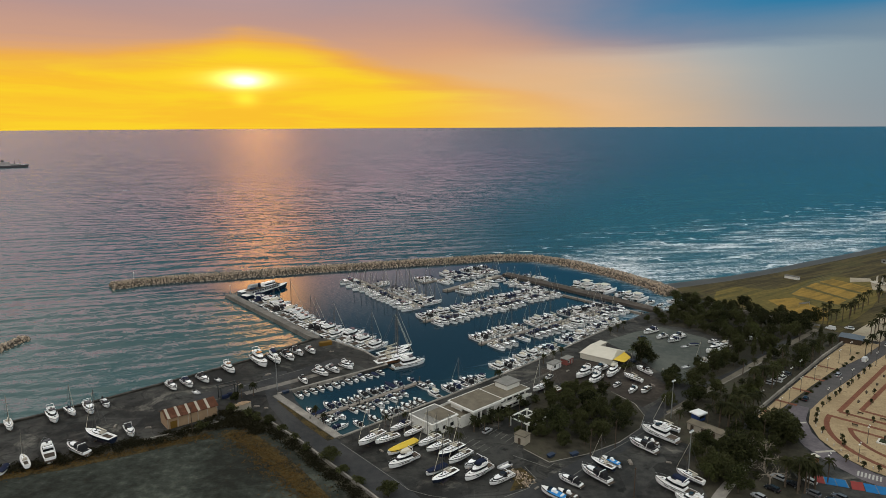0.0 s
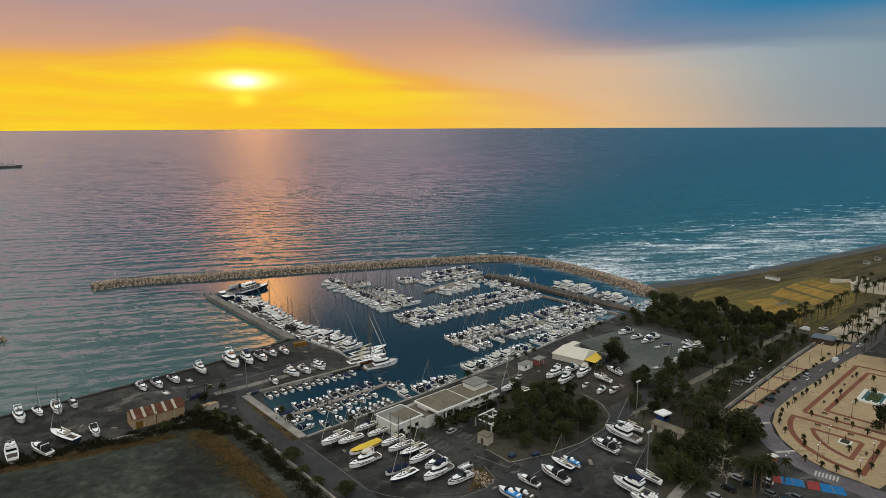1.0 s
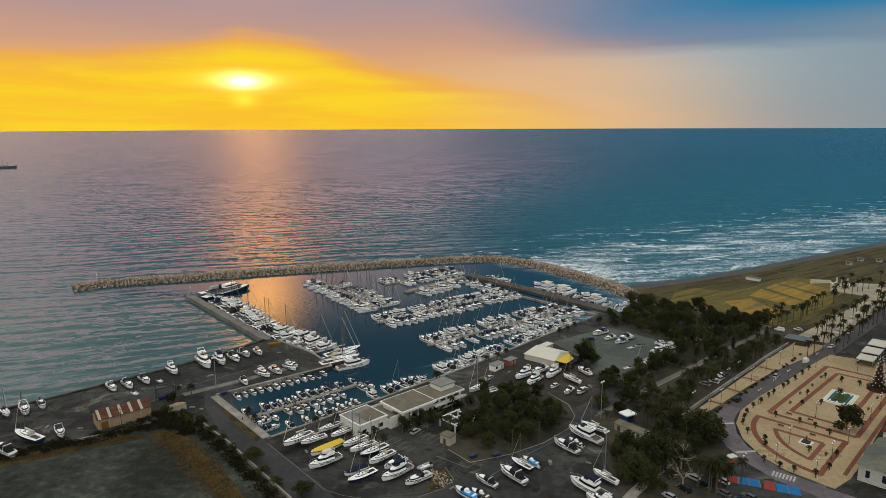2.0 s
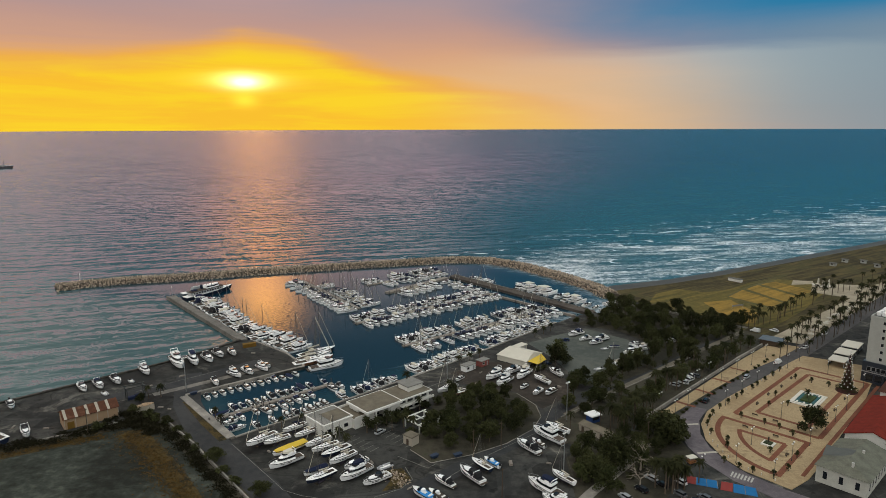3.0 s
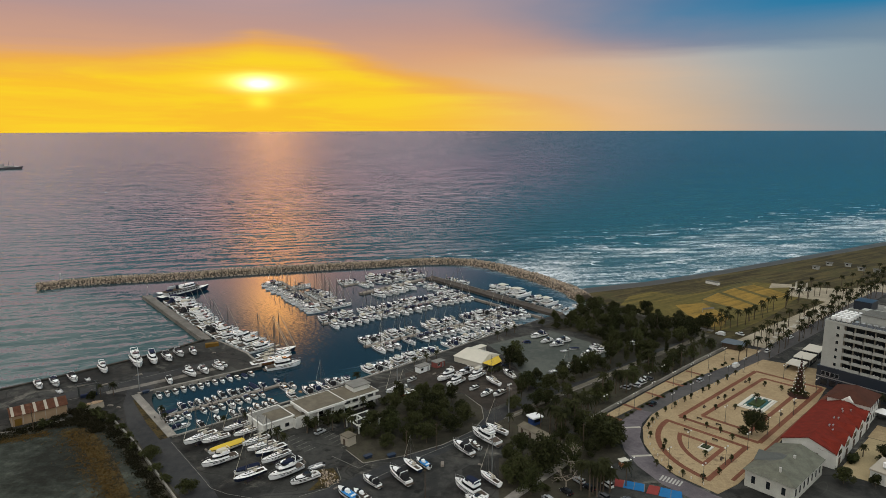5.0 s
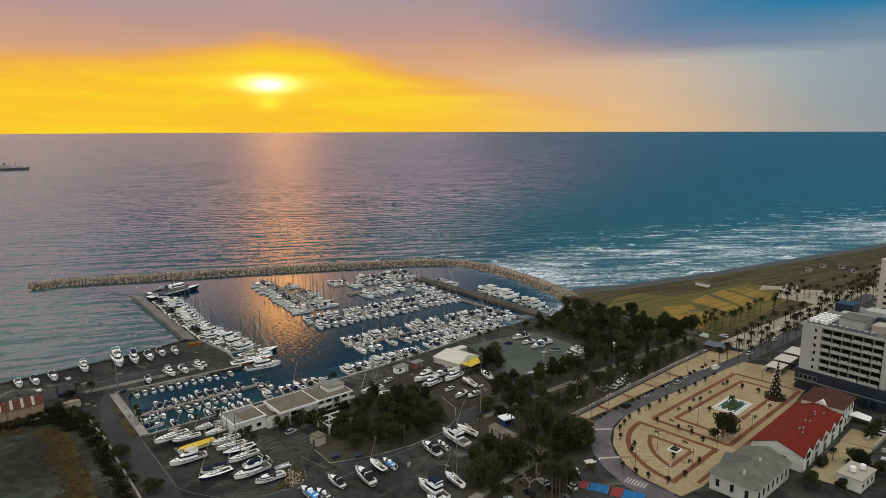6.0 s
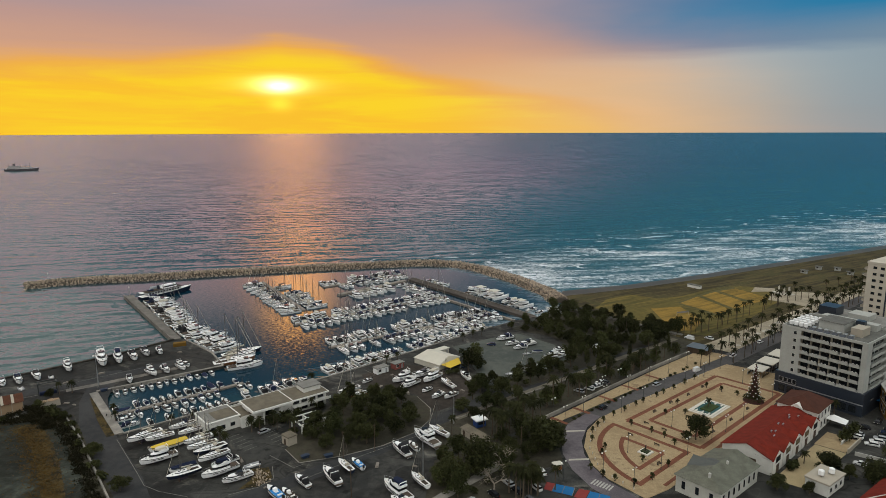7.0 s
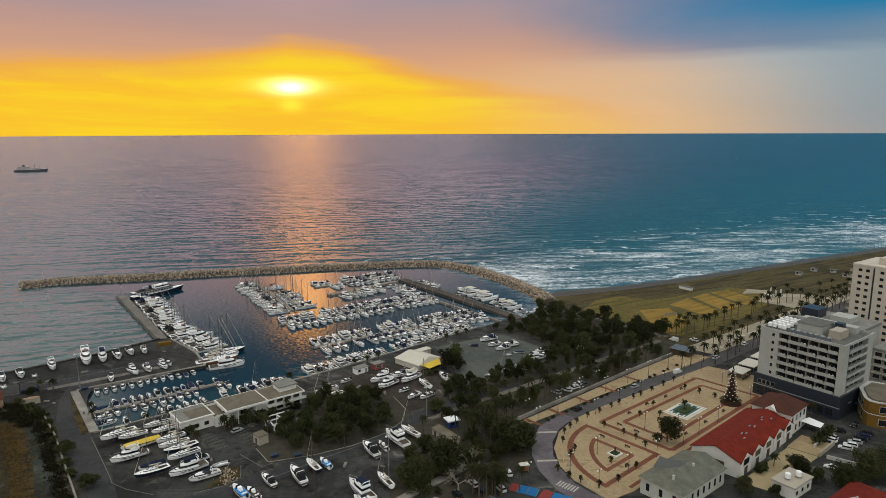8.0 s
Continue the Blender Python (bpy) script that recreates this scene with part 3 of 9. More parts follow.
sheet("path", strip([(70, 158), (80, 170), (86, 176.5), (94, 185), (100, 192)], 3.2), 0.06, QUAY, "pale footpath between trees")

# beach
BEACH = [(146, 409), (193, 428), (237, 452), (313, 498), (454, 585), (1300, 1070), (1300, 930), (520, 565), (338, 421), (262, 352), (208, 303), (196, 314), (164, 362), (143, 384)]
sheet("sand", BEACH, 0.05, SAND, "damp brown beach sand")
WET = material("wet_sand", plain, c=(0.050, 0.044, 0.034), rough=0.55, vary=0.5, scale=0.06, fine=0.5)
sheet("wet_sand", [(145, 400), (193, 421), (237, 445), (313, 491), (454, 577), (1300, 1060), (1300, 1074), (454, 589), (313, 502), (237, 456), (193, 432), (146, 413)], 0.07, WET,
      "wet dark sand along the waterline")
sheet("beach_slope", strip([(144, 410.5), (193, 431.5), (237, 455.5), (313, 501.5), (454, 588.5), (1300, 1074)], 5), -1.1, WET, "wet sand sloping into the surf")
sheet("beach_lawn", [(160, 372), (171, 393), (188, 406), (204, 396), (222, 404), (246, 424), (266, 432), (290, 420), (281, 398), (264, 379), (243, 355), (224, 337), (208, 322), (198, 326), (182, 346)], 0.07, LAWN,
      "olive grass and sand behind the beach")
for q in ([(193, 373), (211.5, 377.5), (214.4, 348), (204, 331), (197, 330), (193, 350)], [(214, 386), (229.5, 402), (239, 371.5), (228.3, 362)], [(233.5, 404.5), (245, 414.5), (255.5, 385.5), (242.4, 373.5)],
          [(249, 417), (262, 424), (273, 398.5), (259.4, 388)]):
    sheet("sand_court", q, 0.085, TURF, "ochre sand court behind the beach")
HEDGE_SOIL = material("dark_hedge_soil", ground, c=(0.05, 0.048, 0.02), c2=(0.08, 0.07, 0.03), relief=0.3)
for q in ([(231.5, 404), (241, 372)], [(247, 416), (258, 387)], [(212.5, 384), (227, 360)], [(213, 386), (231, 404.5), (247, 417.5), (262, 425)]):
    sheet("dark_verge", strip(q, 1.5), 0.1, HEDGE_SOIL, "dark low verge between sand courts")
for k in range(5):
    sheet("sand_furrow", strip([(232 + 5 * k, 405 + 7 * k * 0.9), (262 + 6 * k, 427 + 5.5 * k)], 0.8), 0.09, HEDGE_SOIL, "dark furrow raked into the beach sand")
PALEPLAZA = material("pale_plaza_paving", ground, c=(0.19, 0.16, 0.115), c2=(0.27, 0.235, 0.175), s1=0.06, relief=0.01)
sheet("plaza", [(270.5, 396), (281, 414), (296, 417), (318, 412), (312, 398), (300, 389), (287, 380), (280, 387)], 0.11, PALEPLAZA, "pale paved plaza behind the beach")
sheet("plaza", [(322, 414), (352, 430), (372, 420), (338, 402)], 0.11, PALEPLAZA, "pale paved plaza behind the beach")
sheet("plaza", [(268, 415), (276, 428), (288, 425), (284, 417)], 0.1, PALEPLAZA, "pale sandy apron beside the plaza")
PALESTONE = material("whitewashed_stone", plain, c=(0.46, 0.43, 0.37), rough=0.8, vary=0.15)
crescent = thing("plaza_monument", "whitewashed crescent terrace with three tapered pillars", "monument")
for k, (r0, r1, z1) in enumerate(((4.6, 6.6, 0.5), (3.2, 4.5, 0.9))):
    ring = [(r1 * math.cos(0.14 * q), r1 * math.sin(0.14 * q)) for q in range(23)] + [(r0 * math.cos(0.14 * q), r0 * math.sin(0.14 * q)) for q in range(22, -1, -1)]
    Mesh().prism(ring, 0, z1).make("step", PALESTONE, crescent)
for x, hgt in ((-3.0, 4.6), (0.0, 5.2), (3.0, 4.6)):
    Mesh().loft([[(x - 0.7, -0.4, 0), (x + 0.7, -0.4, 0), (x + 0.7, 0.4, 0), (x - 0.7, 0.4, 0)], [(x - 0.3, -0.3, hgt), (x + 0.5, -0.3, hgt - 0.6), (x + 0.5, 0.3, hgt - 0.6), (x - 0.3, 0.3, hgt)]]).make("pillar", PALESTONE, crescent)
crescent.matrix_basis = pose(288, 413, 0.1, 0, 0, 145)
structure("low_wall", Mesh().prism(strip([(140, 372), (158, 358), (176, 340), (192, 322)], 0.5), 0, 0.9), QUAY, "low pale wall along the beach path", "wall")
sheet("path", strip([(140, 374), (160, 359.5), (178, 341), (196, 323)], 3.0), 0.09, QUAY, "pale footpath behind the beach")

sheet("seafront_paving", [(199, 306), (210, 297), (262, 344), (338, 413), (332, 421), (254, 353)], 0.1, PALEPLAZA, "pale paving of the seafront walk", "pavement")

# ---- streets, promenade and square ----
STREET_MID = [(480, 540), (330, 402), (262, 339), (200, 283), (167.5, 258.2), (146, 239.8), (132.3, 226.8)]
CURVE = [(132.3, 226.8), (125.6, 217), (121.8, 206), (121.1, 196), (122.6, 187), (126.4, 177.5), (134, 168), (150, 154), (190, 118)]
structure("road", Mesh().prism(strip(STREET_MID, 8.6), -0.05, 0.05), STREET, "grey asphalt seafront street", "road")
structure("road", Mesh().prism(strip(CURVE, 7.0), -0.05, 0.055), SETTS, "curved street of mauve-grey setts round the square", "road")
KERB = material("pale_kerb_stone", plain, c=(0.36, 0.33, 0.28), rough=0.8, vary=0.2)
ZEBRA = material("white_crossing_paint", plain, c=(0.34, 0.33, 0.30), rough=0.8, vary=0.4, scale=1.5)
LINE = material("worn_white_paint", plain, c=(0.15, 0.145, 0.13), rough=0.8, vary=0.75, scale=0.8)
for k in range(7):
    c, d = Vector((127.0, 176.6)), Vector((0.60, 0.80))
    c = c + Vector((0.80, -0.60)) * (k - 3) * 0.95 + Vector((-0.2, 1.0))
    sheet("zebra_stripe", strip([tuple(c - d * 1.6), tuple(c + d * 1.6)], 0.5), 0.07, ZEBRA, "white stripe of a pedestrian crossing", "road marking")
for c in ((122.3, 192.5), (124.2, 212.5)):
    sheet("crossing_band", strip([(c[0] - 3.3, c[1] - 0.4), (c[0] + 3.3, c[1] + 0.4)], 1.0), 0.07, KERB, "pale stone band across the street", "road marking")
PROM = [(112.5, 217.6), (131.5, 236.6), (155, 260), (171, 275.8), (197, 300), (207, 293), (187, 276), (168.8, 263), (147, 244.6), (131, 229.9), (121.5, 221.5), (114, 213)]
structure("promenade", Mesh().prism(PROM, -0.05, 0.14), PAVE, "cream paved promenade", "pavement")
for a_ in ((118, 220), (127.5, 229), (139.5, 240.5), (151, 252), (163.5, 264)):
    sheet("paving_band", strip([(a_[0] - 1.2, a_[1] + 2.8), (a_[0] + 4.2, a_[1] - 2.2)], 1.5), 0.155, BAND, "terracotta band across the promenade", "pavement")
sheet("paving_band", strip([(121, 217.5), (132, 229.8), (148, 244.6), (168, 262.2)], 1.2), 0.152, SOIL, "planting bed along the promenade kerb", "planting bed")
structure("promenade_wall", Mesh().prism(strip([(110.5, 217.5), (131, 238), (154.5, 261.2), (170.5, 277), (190, 295)], 0.6), 0, 1.3), QUAY, "low rendered wall along the promenade", "wall")

SQUARE = [(129.2, 181), (126, 189), (125.3, 201), (128.3, 212.8), (134.6, 223), (147, 235), (168, 252.4), (190, 271.5), (202, 281), (226, 266), (214, 250), (211, 247), (199, 232), (168, 199), (160, 190),
          (146, 176), (138, 170.6)]
square = structure("square", Mesh().prism(SQUARE, -0.05, 0.13), PAVE, "large cream paved square with terracotta bands", "pavement")
SO, SA, SB = Vector((159, 198)), Vector((0.707, 0.707)), Vector((-0.707, 0.707))


def on_square(a, b):
    return tuple(SO + SA * a + SB * b)


def band(pts, w=1.7, z=0.146):
    sheet("paving_band", strip([on_square(*q) for q in pts], w), z, BAND, "terracotta paving band in the square", "pavement")


def arc(r, c=(0, 0), t0=90, t1=180, n=14):
    return [(c[0] + r * math.cos(radians(t0 + (t1 - t0) * i / n)), c[1] + r * math.sin(radians(t0 + (t1 - t0) * i / n))) for i in range(n + 1)]


band([(0, 0), (0, 29.5)])
band([(-28.5, 0.9), (0, 0.9)], 1.7, 0.149)
band(arc(28.6), 1.8, 0.152)
band([(-6.4, 5.8), (-6.4, 20.8)], 1.5)
band([(-21.4, 5.8), (-6.4, 5.8)], 1.5, 0.149)
band(arc(21.6, t0=106, t1=165), 1.5, 0.152)
for (a0, b0, a1, b1), w in (((6, -1, 72, 27), 1.7), ((12.5, 4.5, 66, 21.5), 1.6)):
    band([(a0, b0), (a0, b1)], w)
    band([(a0, b1), (a1, b1 - 2)], w, 0.149)
    band([(a1, b1 - 2), (a1, b0)], w)
    band([(a1, b0), (a0, b0)], w, 0.149)
band([(-24, -4.5), (72, -4.5)], 1.2, 0.146)

# kerb round the wooded bed, undergrowth strip beside the lot
RIM = [(26, 195), (33, 186.5), (46, 191.5), (58, 199), (68, 209), (72.5, 219), (72, 229), (66, 240)]
structure("kerb", Mesh().prism(strip(RIM, 0.22), 0, 0.16), QUAY, "pale kerb round a wooded bed", "kerb")
sheet("undergrowth_soil", strip([(-68, 218), (-56, 208), (-44, 193.5), (-30, 177.5), (-16, 161), (0, 140)], 5.5), 0.045, SOIL, "dark undergrowth strip beside the yard road")
sheet("undergrowth_soil", strip([(-140, 181), (-118, 190.5), (-100, 200), (-84, 209), (-72, 216)], 5.0), 0.05, SOIL, "dark undergrowth strip behind the boatyard")
for q in ([(36, 252), (46, 262), (40, 268)], [(30, 246), (44, 259)], [(-92, 231), (-66, 250)], [(-86, 243), (-60, 266)]):
    sheet("worn_line", strip(q, 0.2), 0.026, LINE, "worn pale line on the yard", "road marking")
MARINAWALK = material("dusty_concrete_walk", ground, c=(0.075, 0.066, 0.052), c2=(0.125, 0.110, 0.086), s1=0.08, relief=0.02)
# roads and markings of the yard
sheet("road_line", strip([(-34, 199.5), (-14.8, 177.3), (-10, 171.5), (-4, 168.5), (6, 166)], 0.16), 0.02, LINE, "worn kerb line along the yard road", "road marking")
sheet("road_line", strip([(17, 167.5), (24.4, 171.9), (27.6, 177), (25, 184)], 0.18), 0.02, LINE, "worn kerb line round a rubble bed", "road marking")
sheet("road_line", strip([(22, 191), (32, 183.5), (34.5, 186)], 0.18), 0.02, LINE, "worn kerb line at the car park", "road marking")
sheet("road_line", strip([(36, 176), (52, 192), (70, 207.5), (86, 221.5)], 0.18), 0.02, LINE, "worn white road line", "road marking")
for k in range(11):
    p, d = Vector((12.2 + 1.72 * k, 208.6 - 1.72 * k)), Vector((0.62, 0.78))
    sheet("parking_line", strip([tuple(p), tuple(p + d * 4.6)], 0.14), 0.021, LINE, "worn white parking line", "road marking")
for k in range(6):
    p, d = Vector((3.6 + 1.8 * k, 201.8 - 1.7 * k)), Vector((0.66, 0.75))
    sheet("parking_line", strip([tuple(p), tuple(p + d * 4.6)], 0.14), 0.021, LINE, "worn white parking line", "road marking")
DARKASPH = material("fresh_dark_asphalt", ground, c=(0.022, 0.023, 0.024), c2=(0.038, 0.038, 0.038), s1=0.06)
sheet("asphalt_road", strip([(-72, 262), (-66, 244), (-61, 231), (-47, 208), (-32, 190), (-16, 172), (0, 150)], 10.0), 0.012, DARKASPH, "darker asphalt road round the basin", "road")
sheet("asphalt_road", strip([(-96, 235), (-70, 253), (-46, 276)], 7.0), 0.016, DARKASPH, "darker asphalt road round the basin", "road")
sheet("asphalt_road", strip([(-78, 240), (-62, 252), (-40, 270)], 3.4), 0.02, PIER, "paler concrete apron strip of the quay", "road")
sheet("asphalt_road", strip([(16, 160), (34, 176), (51, 191.5), (70, 208), (79, 223), (88, 233), (122, 262), (160, 296), (198, 331)], 6.5), 0.014, DARKASPH, "darker asphalt marina road", "road")
sheet("path", strip([(82, 220.5), (95, 232.8), (122.5, 257), (152.8, 284.3), (190, 316.3)], 2.8), 0.16, MARINAWALK, "pale concrete walk beside the marina road", "pavement")
structure("kerb", Mesh().prism(strip([(79.7, 218.5), (94.5, 231.3), (122.5, 255.2), (152.8, 282)], 0.35), 0, 0.35), QUAY, "concrete kerb of the marina road", "kerb")

# quay edges
for q, w in (([(-65.2, 238.0), (-35.4, 203.6)], 3.0), ([(-34.2, 204.0), (1, 236.0), (37, 270.0), (98, 333.8)], 1.0), ([(-65, 239.4), (-24.6, 270.4)], 1.1), ([(-24.8, 270.9), (-36, 286.6), (-57, 305.2)], 1.0)):
    structure("quay_kerb", Mesh().prism(strip(q, w), -1.9, 0.28), QUAY, "pale concrete coping of the quay", "quay")
structure("seawall", Mesh().prism(strip([(-63.4, 305), (-81, 281.6), (-96, 266.6), (-129, 235.6), (-157, 212), (-300, 86)], 1.2), -3, 0.7), material("dark_wet_concrete", ground, c=(0.020, 0.019, 0.017), c2=(0.050, 0.046, 0.040), s1=0.2, relief=0.05), "dark rough sea wall of the boatyard", "wall")
sheet("verge", strip([(-62.5, 233.5), (-47.5, 213.5), (-37.5, 201.8)], 2.6), 0.03, DRYGRASS, "dry verge between road and basin")

# ---- breakwater and groyne ----
ROCK = material("pale_limestone_rock", plain, c=(0.075, 0.062, 0.050), rough=0.9, vary=0.35, scale=0.5, fine=2.5)


def tinted_rock(n, b):
    r = n.add("ShaderNodeNewGeometry").outputs["Random Per Island"]
    p = where(n)
    col = n.ramp(r, [(0.0, (0.10, 0.080, 0.062)), (0.4, (0.27, 0.21, 0.155)), (0.75, (0.42, 0.33, 0.245)), (1.0, (0.18, 0.145, 0.12))])
    g = n.m("ADD", 0.65, n.m("MULTIPLY", n.noise(p, 1.2, 4.0), 0.7))
    n.put(b.inputs["Base Color"], n.mix(1.0, col, n.xyz(g, g, g), "MULTIPLY"))
    b.inputs["Roughness"].default_value = 0.9
    bump(n, b, n.noise(p, 3.0, 3.0), 0.6, 0.1)


ROCKS = material("breakwater_rock", tinted_rock)


def rock_shape(rng):
    b = bmesh.new()
    bmesh.ops.create_icosphere(b, subdivisions=1, radius=1.0)
    for v in b.verts:
        v.co *= rng.uniform(0.72, 1.2)
    shape = [tuple(v.co) for v in b.verts], [tuple(v.index for v in f.verts) for f in b.faces]
    b.free()
    return shape


def rock_mound(name, line, half, crest, label, seed, density=1.0):
    """Armour stones tipped along a line: a ridge of separate boulders on a core."""
    rng = random.Random(seed)
    shapes = [rock_shape(rng) for _ in range(8)]
    me = Mesh()
    for p, d in sampled(line, 1.12 / density):
        side = Vector((-d.y, d.x))
        k = -half
        while k < half:
            t = k / half
            z = WATER - 0.6 + (crest - WATER + 0.3) * max(0.0, min(1.0, (1 - abs(t)) * 1.7)) + rng.uniform(-0.4, 0.4)
            c = p + side * (k + rng.uniform(-0.5, 0.5)) + d * rng.uniform(-0.8, 0.8)
            vs, fs = rng.choice(shapes)
            m = Matrix.LocRotScale((c.x, c.y, z), Euler([rng.uniform(0, 6) for _ in range(3)]),
                                   Vector((rng.uniform(0.45, 1.05), rng.uniform(0.42, 0.85), rng.uniform(0.4, 0.8))))
            me.add([m @ Vector(v) for v in vs], fs)
            k += rng.uniform(0.85, 1.4)
    core = Mesh()
    rings = []
    for p, d in sampled(line, 6) + [(Vector(line[-1]), (Vector(line[-1]) - Vector(line[-2])).normalized())]:
        side = Vector((-d.y, d.x))
        rings.append([(*(p + side * s), z) for s, z in ((-half, WATER - 1.5), (-half * 0.4, crest - 0.9), (half * 0.4, crest - 0.9), (half, WATER - 1.5))])
    core.loft(rings)
    structure(name, core, ROCK, label, "breakwater")
    tagged(me.make("armour_stones", ROCKS), "pale limestone boulders tipped on the " + name, "boulders", kind="stuff")


rock_mound("breakwater", BREAKWATER, 7.0, 2.3, "long curved breakwater of pale boulders", 3)
rock_mound("groyne", [(-213, 284), (-211, 300), (-209, 311)], 4.0, 0.8, "short groyne of dark boulders in the sea", 5)

# ---- piers and pontoons ----
WPIER = [(-135.5, 389.5), (-131.6, 392.8), (-60.8, 307.8), (-64.7, 304.5)]
west_pier = structure("west_pier", Mesh().prism(WPIER, -3, 0.25), PIER, "long concrete pier sheltering the harbour", "pier")
structure("pier_wall", Mesh().prism(strip([(-135, 388.8), (-64.2, 304.8)], 0.7), -3.0, 0.9), PIER, "low concrete wave wall along the pier", "wall")
MPIER = [(41.2, 443), (45, 446.5), (79.5, 407), (107, 374), (124, 353), (119.6, 349.6), (102.6, 370.2), (75.8, 402)]
structure("main_pier", Mesh().prism(MPIER, -3, 0.3), material("brown_grey_pier_deck", ground, c=(0.045, 0.038, 0.033), c2=(0.075, 0.064, 0.055), s1=0.1, relief=0.03), "brown-grey pier through the marina", "pier")
structure("pier_wall", Mesh().prism(strip([(45, 446), (79, 406.6), (106.5, 373.4), (123, 353)], 0.6), 0.2, 1.0), PIER, "low dark wall along the pier's edge", "wall")
DECK = material("pontoon_decking", plain, c=(0.20, 0.175, 0.15), rough=0.85, vary=0.3, scale=0.8, fine=4)
PILE = material("dark_steel_pile", plain, c=(0.05, 0.045, 0.04), rough=0.6, vary=0.3)


def pontoon(a, b, w, top=-0.6, label="grey decked floating pontoon on steel piles"):
    root = thing("pontoon", label, "pontoon", "pontoons of the marina")
    a, b = Vector(a), Vector(b)
    d = (b - a)
    n = max(2, round(d.length / 10))
    side = Vector((-d.y, d.x)).normalized() * (w / 2 + 0.25)
    for i in range(n):
        p, q = a.lerp(b, (i + 0.004) / n), a.lerp(b, (i + 0.996) / n)
        Mesh().prism(strip([tuple(p), tuple(q)], w), WATER - 0.35, top).make("deck_section", DECK, root)
    for i in range(n + 1):
        c = a.lerp(b, i / n) + side * (1 if i % 2 else -1)
        Mesh().tube([(c.x, c.y, -4), (c.x, c.y, 1.1)], [0.2, 0.2], 8).make("pile", PILE, root)
    return root


P0, P2, P1 = ((-61, 435.5), (-12.5, 365)), ((-14, 421), (37, 463)), ((1, 400), (39.5, 441))
P3, P4, P5 = ((-10.5, 335.5), (68.5, 399)), ((17.5, 299), (97.5, 361.5)), ((-48.5, 218.0), (-9, 253))
for q, w in ((P0, 2.4), (P2, 2.2), (P3, 2.4), (P4, 2.4), (P5, 2.0)):
    pontoon(*q, w)
pontoon(*P1, 4.2, -0.1, "broad concrete-edged floating pontoon")
pontoon((67.5, 395.5), (111, 347.5), 1.8, -0.2, "pale walkway pontoon beside the main pier")

# ---- buildings ----
WHITE = material("white_render", plain, c=(0.43, 0.42, 0.39), rough=0.85, vary=0.14, scale=0.25, fine=3)
CREAM = material("cream_render", plain, c=(0.33, 0.295, 0.24), rough=0.85, vary=0.14, scale=0.25, fine=3)
NAVY = material("dark_navy_cladding", plain, c=(0.018, 0.024, 0.035), rough=0.35, vary=0.25, scale=0.4)
GLASS = material("dark_window_glass", plain, c=(0.012, 0.015, 0.018), rough=0.08, vary=0.3, ior=1.5)
ROOFWHITE = material("flat_roof_membrane", plain, c=(0.18, 0.175, 0.16), rough=0.9, vary=0.45, scale=0.3, fine=2)
ROOFBEIGE = material("beige_gravel_roof", plain, c=(0.13, 0.112, 0.084), rough=0.95, vary=0.5, scale=0.3, fine=4)
ROOFGREY = material("grey_green_roof_sheets", plain, c=(0.115, 0.115, 0.090), rough=0.8, vary=0.5, scale=0.4, fine=2, jitter=0.06)
REDROOF = material("red_clay_roof", plain, c=(0.125, 0.014, 0.007), rough=0.85, vary=0.5, scale=0.5, fine=4)
BROWNROOF = material("brown_clay_tiles", plain, c=(0.055, 0.021, 0.014), rough=0.85, vary=0.5, scale=0.5, fine=4, jitter=0.12)
RUST = material("rusty_corrugated_iron", plain, c=(0.075, 0.029, 0.016), rough=0.85, vary=0.5, scale=0.6, fine=3, tint=(0.12, 0.065, 0.04))
OCHRE = material("ochre_render", plain, c=(0.14, 0.078, 0.015), rough=0.85, vary=0.3, scale=0.3)
PEACH = material("peach_panels", plain, c=(0.29, 0.20, 0.125), rough=0.85, vary=0.2, scale=0.3)
CANVAS = material("cream_canvas", plain, c=(0.50, 0.47, 0.40), rough=0.8, vary=0.12, scale=0.3)
YELLOW = material("yellow_canvas", plain, c=(0.58, 0.40, 0.05), rough=0.8, vary=0.15, scale=0.4)
METAL = material("galvanised_steel", plain, c=(0.42, 0.43, 0.44), rough=0.4, metal=0.8, vary=0.15)
PLASTIC = material("white_plastic", plain, c=(0.75, 0.75, 0.74), rough=0.5, vary=0.08)
BLUEPAINT = material("blue_paint", plain, c=(0.015, 0.045, 0.16), rough=0.5, vary=0.15)
CYAN = material("bright_blue_coating", plain, c=(0.012, 0.11, 0.27), rough=0.7, vary=0.2)
REDCOAT = material("red_court_coating", plain, c=(0.20, 0.035, 0.03), rough=0.8, vary=0.2)
WOODDARK = material("dark_timber", plain, c=(0.07, 0.05, 0.035), rough=0.8, vary=0.3)


def house(name, corner, turn, label, category="building"):
    """An empty at a ground corner; x runs along the front, y into the house."""
    root = thing(name, label, category)
    root.matrix_basis = pose(corner[0], corner[1], 0, 0, 0, turn)
    return root


